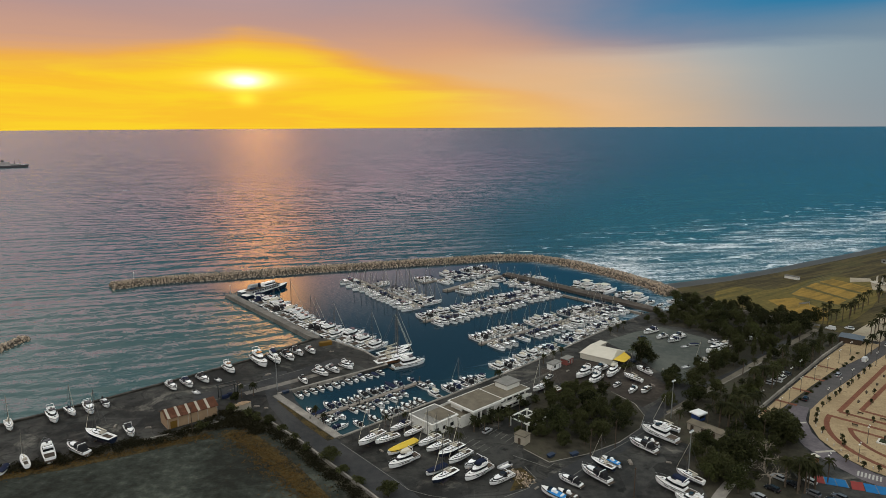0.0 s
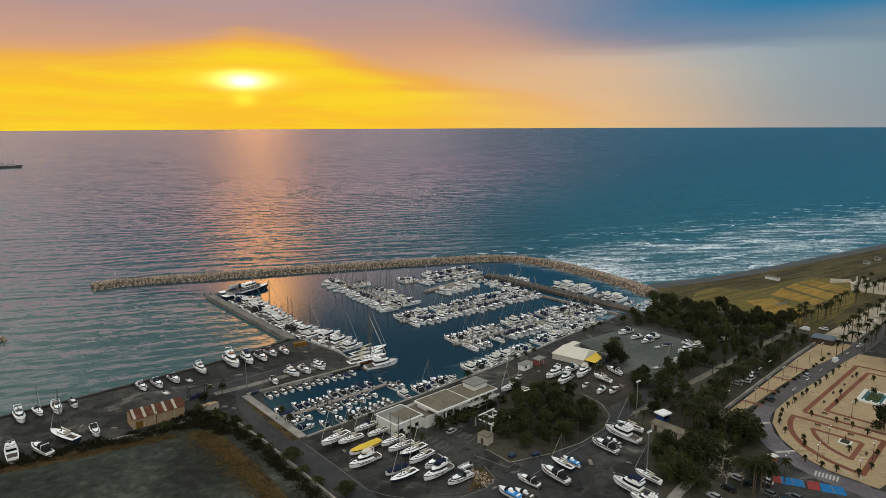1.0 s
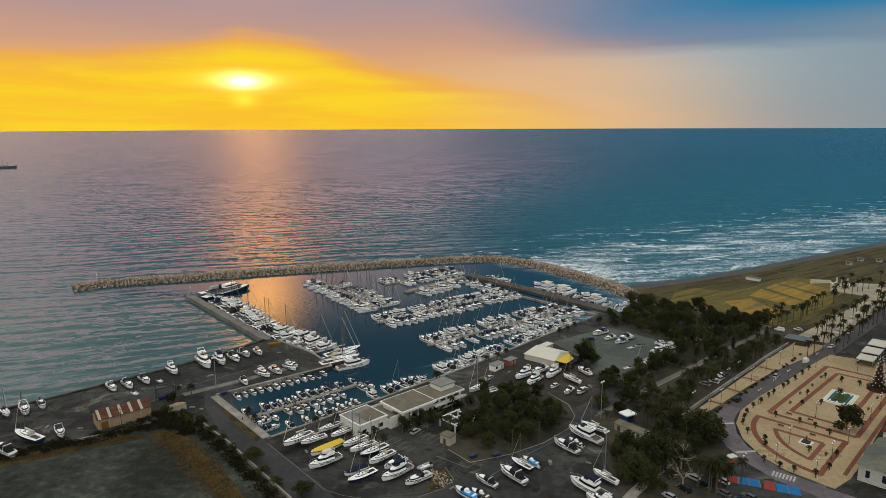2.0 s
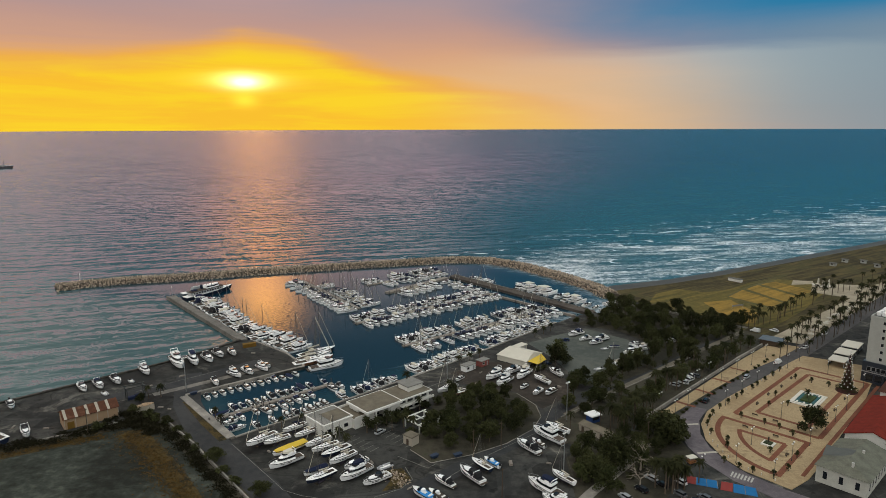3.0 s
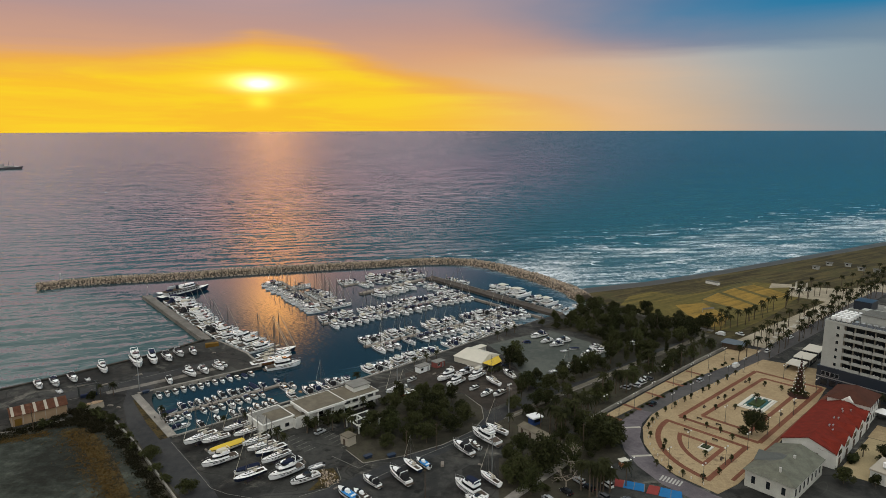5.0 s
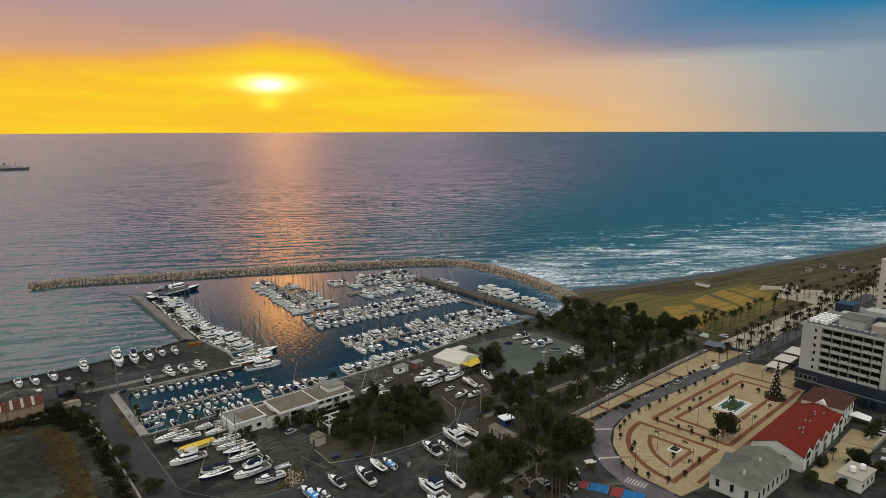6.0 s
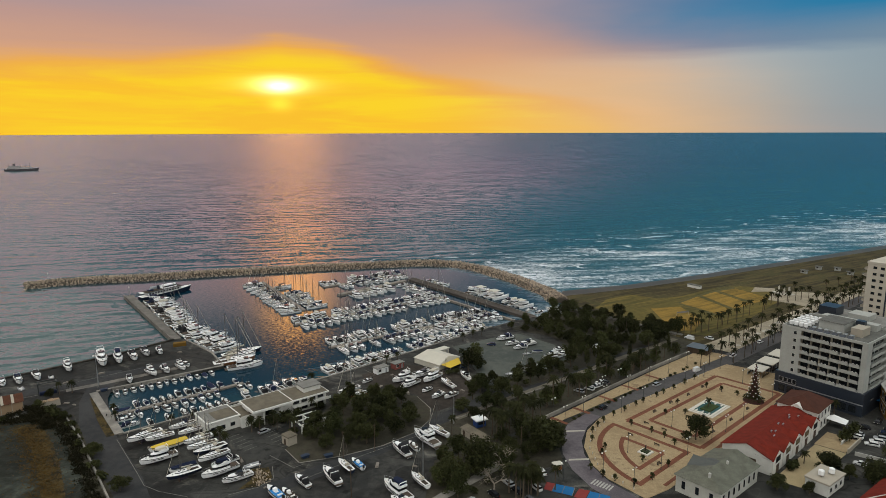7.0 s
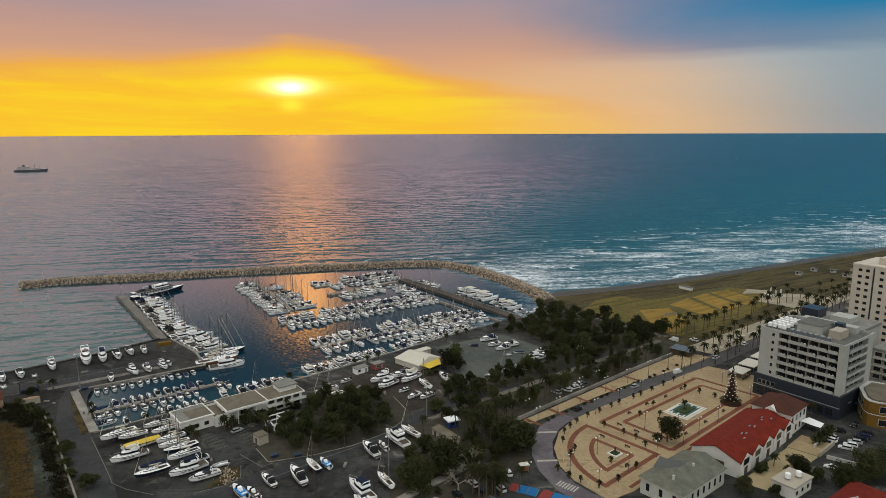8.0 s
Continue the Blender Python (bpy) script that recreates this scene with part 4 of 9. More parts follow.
def window(parent, x, y, z, w, h, axis="x", frame_mat=WHITE, out=-1):
    """A framed dark pane set in a wall; axis: the wall's run; out: the side it faces."""
    t = 0.07
    ob = Mesh()
    fr = 0.12
    if axis == "x":
        for bx in ((x - fr, z - fr, x + w + fr, z), (x - fr, z + h, x + w + fr, z + h + fr), (x - fr, z, x, z + h), (x + w, z, x + w + fr, z + h)):
            ob.box(bx[0], min(y, y + out * t), bx[1], bx[2], max(y, y + out * t), bx[3])
        pane = Mesh().box(x, min(y, y + out * 0.03), z, x + w, max(y, y + out * 0.03), z + h)
    else:
        for bx in ((x - fr, z - fr, x + w + fr, z), (x - fr, z + h, x + w + fr, z + h + fr), (x - fr, z, x, z + h), (x + w, z, x + w + fr, z + h)):
            ob.box(min(y, y + out * t), bx[0], bx[1], max(y, y + out * t), bx[2], bx[3])
        pane = Mesh().box(min(y, y + out * 0.03), x, z, max(y, y + out * 0.03), x + w, z + h)
    wdw = ob.make("window", frame_mat, parent)
    pane.make("pane", GLASS, wdw)
    return wdw


def roof_tank(x, y, z, m):
    k = thing("water_tank", "white cylindrical water tank on a roof", "water tank", "roof tanks")
    Mesh().tube([(0, 0, 0.5), (0, 0, 0.6), (0, 0, 1.9), (0, 0, 2.1)], [0.75, 0.8, 0.8, 0.45], 12).make("tank", PLASTIC, k)
    s = Mesh()
    for ax, ay in ((-0.6, -0.6), (0.6, -0.6), (0.6, 0.6), (-0.6, 0.6)):
        s.box(ax - 0.05, ay - 0.05, 0, ax + 0.05, ay + 0.05, 0.55)
    s.make("stand", METAL, k)
    k.matrix_basis = m @ pose(x, y, z)
    return k


HT = -50.0
HOTELWALL = material("grey_white_render", plain, c=(0.33, 0.335, 0.31), rough=0.85, vary=0.2, scale=0.22, fine=2)
HOTELROOF = material("dusty_roof_felt", plain, c=(0.11, 0.108, 0.098), rough=0.9, vary=0.5, scale=0.35, fine=2)
hotel = house("hotel", (211, 252), HT, "white eight-storey hotel with balconies over a dark podium", "hotel")
W, D, PZ, FH = 30.4, 25.5, 8.8, 3.05
Mesh().box(-0.8, -0.8, 0, W + 0.8, D, PZ).make("podium", NAVY, hotel, "dark navy clad podium")
Mesh().box(-0.84, -0.9, 4.3, W + 0.84, -0.8, 4.7).make("fascia", METAL, hotel)
for k in range(9):
    window(hotel, 1.0 + 3.2 * k, -0.8, 1.0, 2.4, 2.6, "x", NAVY)
for k in range(4):
    window(hotel, 1.0 + 1.7 * k, -0.8, 5.2, 1.3, 1.6, "x", METAL)
TOPZ = PZ + 6 * FH
Mesh().box(0, 0, PZ, 7.2, D, TOPZ).make("wall", HOTELWALL, hotel)
Mesh().box(7.2, 2.4, PZ, 28.6, D - 2, TOPZ).make("wall", HOTELWALL, hotel)
Mesh().box(28.6, 0, PZ, W - 1.8, 8, TOPZ).make("wall", HOTELWALL, hotel)
Mesh().box(28.6, 8, PZ, W - 1.8, D, TOPZ).make("wall", HOTELWALL, hotel)
Mesh().box(W - 1.8, 0, PZ, W, 4.5, TOPZ).make("wall", HOTELWALL, hotel)
Mesh().box(W - 1.8, D - 5, PZ, W, D, TOPZ).make("wall", HOTELWALL, hotel)
par = Mesh()
for bx in ((-0.1, -0.1, W + 0.1, 0.25), (-0.1, D - 0.25, W + 0.1, D + 0.1), (-0.1, 0.25, 0.25, D - 0.25), (W - 0.25, 0.25, W + 0.1, D - 0.25)):
    par.box(bx[0], bx[1], TOPZ, bx[2], bx[3], TOPZ + 1.0)
par.make("parapet", HOTELWALL, hotel)
Mesh().box(0.25, 0.25, TOPZ - 0.2, W - 0.25, D - 0.25, TOPZ + 0.12).make("roof", HOTELROOF, hotel)
for f in range(6):
    z = PZ + f * FH
    window(hotel, 4.6, 0, z + 1.0, 1.0, 1.3)
    Mesh().box(7.2, -0.3, z - 0.12, 28.6, 2.4, z + 0.12).make("floor_slab", HOTELWALL, hotel)
    Mesh().box(W - 2.6, 4.5, z - 0.12, W + 0.3, D - 5, z + 0.12).make("floor_slab", HOTELWALL, hotel)
    for b in range(6):
        x = 7.2 + b * 3.55
        bal = Mesh().box(x + (0.03 if (f + b) % 2 else 0.25), -0.42, z + 0.1, x + (3.2 if (f + b) % 2 else 3.5), -0.28, z + 1.25).make("balcony", HOTELWALL, hotel)
        rail = Mesh().box(x + 0.1, -0.44, z + 1.14, x + 3.25, -0.38, z + 1.2)
        for q in (0.2, 1.1, 2.0, 2.9):
            rail.box(x + q, -0.42, z + 1.0, x + q + 0.05, -0.38, z + 1.16)
        rail.make("rail", METAL, bal)
        Mesh().box(x + 0.1, 1.9, z + 0.14, x + 3.25, 1.98, z + FH - 0.2).make("balcony_door", GLASS, hotel)
        Mesh().box(x - 0.05, 0.3, z + 0.12, x + 0.05, 1.9, z + FH - 0.12).make("divider", CREAM, hotel)
        if (f * 7 + b * 3) % 4 < 2:
            ch = Mesh()
            for q in (0.7, 1.9):
                ch.box(x + q, 0.5, z + 0.5, x + q + 0.5, 1.0, z + 0.58).box(x + q, 0.95, z + 0.5, x + q + 0.5, 1.0, z + 1.05)
                for lx, ly in ((0, 0.5), (0.45, 0.5), (0, 0.95), (0.45, 0.95)):
                    ch.box(x + q + lx, ly, z + 0.12, x + q + lx + 0.05, ly + 0.05, z + 0.5)
            ch.make("balcony_seating", PLASTIC, hotel)
    for b in range(4):
        y = 4.6 + b * 4.0
        Mesh().box(W + 0.25, y, z + 0.12, W + 0.38, y + 3.6, z + 1.05).make("balcony", HOTELWALL, hotel)
        Mesh().box(W - 1.8, y + 0.3, z + 0.14, W - 1.74, y + 3.3, z + 2.4).make("balcony_door", GLASS, hotel)
Mesh().box(10, 8, TOPZ, 19, 18, TOPZ + 3.6).make("penthouse", HOTELWALL, hotel, "white roof plant room")
Mesh().box(21.4, 8, TOPZ, 25.5, 15, TOPZ + 3.2).make("plant_room", CREAM, hotel)
Mesh().box(6, 20, TOPZ, 26, 24, TOPZ + 2.6).make("rear_room", HOTELWALL, hotel)
Mesh().box(20, 16, TOPZ + 0.1, 23, 18.5, TOPZ + 4.2).make("lift_tower", NAVY, hotel)
for k in range(7):
    Mesh().chamfer(9.2 + 2.2 * k, 4.2, TOPZ + 0.12, 10.6 + 2.2 * k, 5.6, TOPZ + 1.3, 0.1).make("cooling_unit", METAL, hotel)
Mesh().chamfer(9.7, 7.7, TOPZ + 3.6, 19.3, 18.3, TOPZ + 3.9, 0.2).make("plant_roof", HOTELROOF, hotel)
pan = Mesh()
for k in range(6):
    pan.add([(9.0 + 2.7 * k, 1.2, TOPZ + 0.3), (11.2 + 2.7 * k, 1.2, TOPZ + 0.3), (11.2 + 2.7 * k, 2.7, TOPZ + 1.3), (9.0 + 2.7 * k, 2.7, TOPZ + 1.3),
             (9.0 + 2.7 * k, 1.2, TOPZ + 0.2), (11.2 + 2.7 * k, 1.2, TOPZ + 0.2), (11.2 + 2.7 * k, 2.7, TOPZ + 1.2), (9.0 + 2.7 * k, 2.7, TOPZ + 1.2)],
            [(0, 1, 2, 3), (7, 6, 5, 4), (0, 4, 5, 1), (1, 5, 6, 2), (2, 6, 7, 3), (3, 7, 4, 0)])
pan.make("solar_array", NAVY, hotel)
rng = random.Random(11)
for k in range(20):
    roof_tank(1.6 + (k % 4) * 1.8 + rng.uniform(-0.2, 0.2), 4.0 + (k // 4) * 3.1, TOPZ + 0.12, pose(211, 252, 0, 0, 0, HT))

TOWERCREAM = material("pale_cream_render", plain, c=(0.46, 0.42, 0.35), rough=0.85, vary=0.14, scale=0.25, fine=3)
tower = house("apartment_tower", (273.5, 305.5), -52, "cream high apartment tower behind the hotel", "apartment tower")
Mesh().box(0, 0, 0, 30, 24, 42).make("wall", TOWERCREAM, tower)
Mesh().box(-0.2, -0.2, 42, 30.2, 24.2, 43).make("parapet", TOWERCREAM, tower)
Mesh().box(8, 6, 43, 18, 16, 46).make("roof_room", TOWERCREAM, tower)
Mesh().box(8.6, 5.9, 0, 9.2, 0.02 - 0.2, 42).make("shadow_joint", NAVY, tower)
for f in range(13):
    z = 2.2 + f * 3.05
    for x in (2.5, 5.6, 11.5, 15.0, 20.0, 24.5):
        window(tower, x, 0, z + 0.9, 1.5, 1.2, "x", CREAM)
    bl = Mesh().box(-1.6, 1.0, z - 0.1, 0, 9.0, z + 0.1).make("balcony", TOWERCREAM, tower)
    Mesh().box(-1.65, 0.95, z + 0.1, -1.5, 9.0, z + 1.0).make("parapet", CREAM, bl)
    Mesh().box(-1.5, 0.95, z + 0.1, 0, 1.1, z + 1.0).make("parapet", CREAM, bl)
    for y in (2.0, 6.0):
        Mesh().box(-0.06, y, z + 0.1, 0, y + 2.0, z + 2.3).make("balcony_door", GLASS, tower)

annex = house("white_annex", (238, 281), HT, "white flat-roofed block behind the hotel", "building")
Mesh().box(0, 0, 0, 26, 18, 23).make("wall", HOTELWALL, annex)
Mesh().chamfer(-0.4, -0.4, 23, 26.4, 18.4, 24.2, 0.15).make("roof", ROOFWHITE, annex)
Mesh().box(1, 2, 24.2, 8, 10, 28).make("plant_room", NAVY, annex, "dark roof plant room")
Mesh().box(12, 4, 24.2, 20, 12, 26.6).make("stair_house", HOTELWALL, annex)
for f in range(7):
    Mesh().box(12, -1.3, 2 + 3.05 * f, 26, 0, 2.2 + 3.05 * f).make("balcony", HOTELWALL, annex)
    for b in range(4):
        window(annex, 12.6 + 3.3 * b, 0, 2.9 + 3.05 * f, 2.2, 1.6)
grey_flats = house("grey_flats", (258, 258), HT, "grey-white apartment block with long balconies", "apartment building")
Mesh().box(0, 0, 0, 30, 16, 17).make("wall", CREAM, grey_flats)
Mesh().chamfer(-0.3, -0.3, 17, 30.3, 16.3, 18, 0.1).make("roof", ROOFWHITE, grey_flats)
for f in range(5):
    Mesh().box(0.5, -1.4, 1.8 + 3.05 * f, 29, 0, 2.0 + 3.05 * f).make("balcony", HOTELWALL, grey_flats)
    for b in range(8):
        window(grey_flats, 1.0 + 3.5 * b, 0, 2.6 + 3.05 * f, 2.4, 1.6)
shop_row = house("low_shop_row", (236, 232.5), 42, "low white shop row with blue awning beside the hotel", "shop")
Mesh().box(0, 0, 0, 34, 7, 4.6).make("wall", WHITE, shop_row)
Mesh().chamfer(-0.3, -0.3, 4.6, 34.3, 7.3, 5.1, 0.1).make("roof", ROOFWHITE, shop_row)
for k in range(8):
    window(shop_row, 1.2 + 4.1 * k, 0, 0.6, 2.6, 2.4)
Mesh().box(6, -2.2, 3.0, 18, -0.05, 3.15).make("awning", CYAN, shop_row, "pale blue awning")

# the restaurants' terraces along the street
for (cx, cy), (w, d), hgt in (((206, 269), (8.5, 6.5), 3.0), ((213, 276.5), (10, 7), 3.4), ((222, 286), (11, 7), 3.4)):
    tr = house("restaurant_terrace", (cx, cy), 46, "restaurant terrace under a flat white canopy", "restaurant terrace")
    Mesh().box(0, -d, hgt - 0.25, w, 0, hgt).make("canopy", CANVAS, tr)
    for x in (0.3, w / 2, w - 0.3):
        for y in (-d + 0.3, -0.3):
            Mesh().box(x - 0.07, y - 0.07, 0, x + 0.07, y + 0.07, hgt - 0.25).make("post", METAL, tr)
    Mesh().box(0.2, -d + 0.1, 0.1, w - 0.2, -d + 0.2, 1.0).make("screen", GLASS, tr)
    Mesh().box(0.2, -0.2, 0.1, w - 0.2, -0.1, 1.0).make("screen", GLASS, tr)

# old warehouse with the red roof
OLDWHITE = material("limewashed_wall", plain, c=(0.56, 0.55, 0.51), rough=0.9, vary=0.22, scale=0.3, fine=3)
ware = house("old_warehouse", (168.3, 195.6), 45.5, "white warehouse with a wide red roof and gabled bays", "warehouse")
WL, WD, EZ = 41.0, 15.2, 5.0
# local x runs along the square side, -y towards the rear gables
Mesh().box(0, -WD, 0, WL, 0, EZ).make("wall", OLDWHITE, ware)
roof = Mesh()
roof.loft([[(-0.5, 0.5, EZ), (WL + 0.2, 0.5, EZ), (WL + 0.2, 0.5, EZ + 0.25), (-0.5, 0.5, EZ + 0.25)],
           [(-0.5, -WD * 0.5, EZ + 3.0), (WL + 0.2, -WD * 0.5, EZ + 3.0), (WL + 0.2, -WD * 0.5, EZ + 3.25), (-0.5, -WD * 0.5, EZ + 3.25)],
           [(-0.5, -WD, EZ + 0.2), (WL + 0.2, -WD, EZ + 0.2), (WL + 0.2, -WD, EZ + 0.45), (-0.5, -WD, EZ + 0.45)]])
roof.make("roof", REDROOF, ware, "faded red roof")
for x0, x1 in ((0, 0.25), (WL - 0.25, WL)):
    Mesh().loft([[(x0, 0, EZ), (x0, -WD, EZ), (x0, -WD / 2, EZ + 2.9)], [(x1, 0, EZ), (x1, -WD, EZ), (x1, -WD / 2, EZ + 2.9)]]).make("gable_wall", OLDWHITE, ware)
for k in range(5):
    x = k * WL / 5
    gw = WL / 5
    face = Mesh()
    ring = [(x + 0.2, 0.0), (x + gw - 0.2, 0.0), (x + gw - 0.2, EZ - 0.3), (x + gw / 2, EZ + 2.2), (x + 0.2, EZ - 0.3)]
    face.loft([[(p, -WD - 0.35, q) for p, q in ring], [(p, -WD + 0.02, q) for p, q in ring]])
    gb = face.make("gabled_bay", OLDWHITE, ware)
    cap = Mesh()
    for s in (0, 1):
        xa, xb = (x, x + gw / 2) if s == 0 else (x + gw, x + gw / 2)
        cap.loft([[(xa, -WD - 0.5, EZ - 0.3), (xa, -WD + 5, EZ + 0.1), (xa, -WD + 5, EZ + 0.3), (xa, -WD - 0.5, EZ - 0.1)],
                  [(xb, -WD - 0.5, EZ + 2.3), (xb, -WD + 5, EZ + 2.4), (xb, -WD + 5, EZ + 2.5), (xb, -WD - 0.5, EZ + 2.5)]])
    cap.make("bay_roof", REDROOF, ware)
    window(gb, x + 2.2, -WD - 0.35, 3.4, gw - 4.4, 2.0)
    Mesh().box(x + gw / 2 - 1.1, -WD - 0.42, 0, x + gw / 2 + 1.1, -WD - 0.35, 2.7).make("door", WOODDARK, gb)
Mesh().box(-0.06, -10.6, 0.2, 0, -7.2, 3.6).make("door", WOODDARK, ware, "wide dark timber door")
for x, y in ((14, -9.5), (15.6, -10.2), (12.4, -11), (21, -9.0), (22.5, -10.0), (29, -9.6), (30.5, -9.0), (33.5, -11.0)):
    z = EZ + 3.2 - abs(y + WD / 2) * 0.36
    v = Mesh().tube([(x, y, z - 0.2), (x, y, z + 0.45)], [0.12, 0.12], 8).box(x - 0.6, y - 0.18, z + 0.45, x + 0.6, y + 0.18, z + 0.65)
    v.make("roof_vent", METAL, ware, "grey roof vent")
# neighbour with the brown hipped roof
brown = house("brown_roofed_house", (197.5, 222.5), 45.5, "two-storey white house with a brown hipped roof", "house")
BW, BD, BZ = 14.5, 13.0, 8.0
Mesh().box(0, -BD, 0, BW, 0, BZ).make("wall", OLDWHITE, brown)
Mesh().add([(-0.7, 0.7, BZ), (BW + 0.7, 0.7, BZ), (BW + 0.7, -BD - 0.7, BZ), (-0.7, -BD - 0.7, BZ), (4.5, -BD / 2, BZ + 3.2), (BW - 4.5, -BD / 2, BZ + 3.2)],
           [(0, 1, 5, 4), (1, 2, 5), (2, 3, 4, 5), (3, 0, 4), (3, 2, 1, 0)]).make("roof", BROWNROOF, brown)
for k in range(4):
    for z in (1.0, 4.6):
        window(brown, 1.3 + 3.5 * k, -BD, z, 1.3, 2.1)
        if k < 3:
            window(brown, -BD + 1.6 + 4.0 * k, 0, z, 1.3, 2.1, "y")
Mesh().box(-1.8, -BD + 1, 4.2, 0, -2, 4.4).make("balcony", OLDWHITE, brown)
Mesh().loft([[(-0.8, -8.5, BZ + 0.05), (-0.8, -4.5, BZ + 0.05), (-0.8, -6.5, BZ + 1.5)], [(3.0, -8.5, BZ + 0.05), (3.0, -4.5, BZ + 0.05), (3.0, -6.5, BZ + 1.5)]]).make("gable", OLDWHITE, brown)
# grey-roofed hall in front
HALLWALL = material("weathered_grey_plaster", plain, c=(0.42, 0.415, 0.37), rough=0.85, vary=0.3, scale=0.35, fine=3)
hall = house("grey_roofed_hall", (147.6, 175.6), 43.0, "white hall with grey-green hipped roofs", "hall")
HL, HD, HZ = 23.0, 13.4, 5.2
Mesh().box(0, -HD, 0, HL, 0, HZ).make("wall", HALLWALL, hall)
Mesh().add([(-0.6, 0.6, HZ), (HL + 0.5, 0.6, HZ), (HL + 0.5, -HD - 0.6, HZ), (-0.6, -HD - 0.6, HZ), (6.0, -HD / 2, HZ + 2.4), (HL + 0.5, -HD / 2, HZ + 2.4)],
           [(0, 1, 5, 4), (1, 2, 5), (2, 3, 4, 5), (3, 0, 4), (3, 2, 1, 0)]).make("roof", ROOFGREY, hall)
Mesh().add([(7.5, 0.8, HZ + 0.02), (14.5, 0.8, HZ + 0.02), (14.5, -HD / 2, HZ + 2.35), (7.5, -HD / 2, HZ + 2.35), (11.0, 0.8, HZ + 2.2), (11.0, -HD / 2, HZ + 2.45)],
           [(0, 4, 5, 3), (1, 2, 5, 4), (0, 1, 4)]).make("cross_gable", material("dark_slate_sheets", plain, c=(0.08, 0.085, 0.08), rough=0.7), hall)
Mesh().loft([[(HL - 0.25, 0, HZ), (HL - 0.25, -HD, HZ), (HL - 0.25, -HD / 2, HZ + 2.3)], [(HL, 0, HZ), (HL, -HD, HZ), (HL, -HD / 2, HZ + 2.3)]]).make("gable_wall", HALLWALL, hall)
for k in range(7):
    window(hall, 1.4 + 3.1 * k, -HD, 1.6, 1.1, 2.3)
for k in range(3):
    window(hall, -HD + 2.0 + 4.2 * k, 0, 1.6, 1.1, 2.3, "y")
for x in (3.0, 13.5):
    Mesh().box(x, -HD / 2 - 2, HZ + 1.2, x + 0.6, -HD / 2 - 1.4, HZ + 2.7).make("chimney", WHITE, hall)

# ochre corner building, its yard and the small houses
ochre = house("ochre_corner_building", (238.5, 227), -20, "ochre two-storey corner building with white trim", "building")
ring = [(0, 0), (1.0, -2.6), (3.4, -3.6), (26, -3.6), (26, 14), (4, 18), (0, 10)]
Mesh().prism(ring, 0, 9.2).make("wall", OCHRE, ochre)
Mesh().prism([(x * 1.02 - 0.2, y * 1.04) for x, y in ring], 9.2, 9.6).make("cornice", WHITE, ochre)
Mesh().prism([(x * 1.01 - 0.1, y * 1.02) for x, y in ring], 4.6, 4.85).make("string_course", WHITE, ochre)
Mesh().prism([(x * 0.9 + 1, y * 0.85) for x, y in ring], 9.6, 10.3).make("roof", ROOFBEIGE, ochre)
for k in range(5):
    for z in (1.0, 5.8):
        window(ochre, 4.2 + 4.3 * k, -3.6, z, 2.4, 2.2)
for z in (1.0, 5.8):
    window(ochre, 1.5, 0, z, 2.0, 2.2, "y")
    window(ochre, 5.5, 0, z, 2.0, 2.2, "y")
cot = house("flat_roofed_cottage", (186, 178.5), 40, "small cream cottage with a flat roof and tank", "house")
Mesh().box(0, -6.5, 0, 10.5, 0, 3.6).make("wall", OLDWHITE, cot)
Mesh().chamfer(-0.3, -6.8, 3.6, 10.8, 0.3, 4.1, 0.1).make("roof", CREAM, cot)
for k in range(3):
    window(cot, 1.0 + 3.3 * k, -6.5, 1.2, 1.2, 1.3)
roof_tank(3.0, -3.0, 4.1, pose(186, 178.5, 0, 0, 0, 40))
roof_tank(6.6, -4.4, 4.1, pose(186, 178.5, 0, 0, 0, 40))
redh = house("red_roofed_house", (194.5, 166.5), 40, "house with a bright red hipped roof", "house")
Mesh().box(0, -12, 0, 20, 0, 3.4).make("wall", WHITE, redh)
Mesh().add([(-0.6, 0.6, 3.4), (20.6, 0.6, 3.4), (20.6, -12.6, 3.4), (-0.6, -12.6, 3.4), (6, -6, 6.4), (14, -6, 6.4)],
           [(0, 1, 5, 4), (1, 2, 5), (2, 3, 4, 5), (3, 0, 4), (3, 2, 1, 0)]).make("roof", REDROOF, redh)
Mesh().tube([(-0.6, 0.6, 3.5), (6, -6, 6.5)], [0.16, 0.16], 6).make("ridge", WHITE, redh)
Mesh().tube([(-0.6, -12.6, 3.5), (6, -6, 6.5)], [0.16, 0.16], 6).make("ridge", WHITE, redh)

# ---- harbour buildings ----
CLUBWHITE = material("fresh_white_render", plain, c=(0.62, 0.61, 0.57), rough=0.85, vary=0.16, scale=0.3, fine=3)
club = house("harbour_club", (-11.5, 211.5), 43.5, "low white harbour club with flat beige roof terraces", "club house")
Mesh().box(0, -11.5, 0, 11.5, 0, 4.2).make("wall", CLUBWHITE, club)
Mesh().box(11.5, -13.5, 0, 20, -1.5, 3.4).make("terrace_wall", CLUBWHITE, club)
Mesh().box(11.8, -13.2, 3.4, 19.7, -1.8, 3.55).make("terrace", ROOFBEIGE, club)
Mesh().box(-0.4, -11.9, 4.2, 11.9, 0.4, 4.6).make("roof_edge", CLUBWHITE, club)
Mesh().box(3.6, -10.8, 4.6, 11.2, -3.2, 4.72).make("roof", ROOFBEIGE, club)
Mesh().box(0.2, -11.2, 4.6, 11.4, -0.2, 4.66).make("roof_border", ROOFWHITE, club)
for k in range(3):
    window(club, 1.2 + 3.5 * k, -11.5, 1.2, 1.6, 1.3)
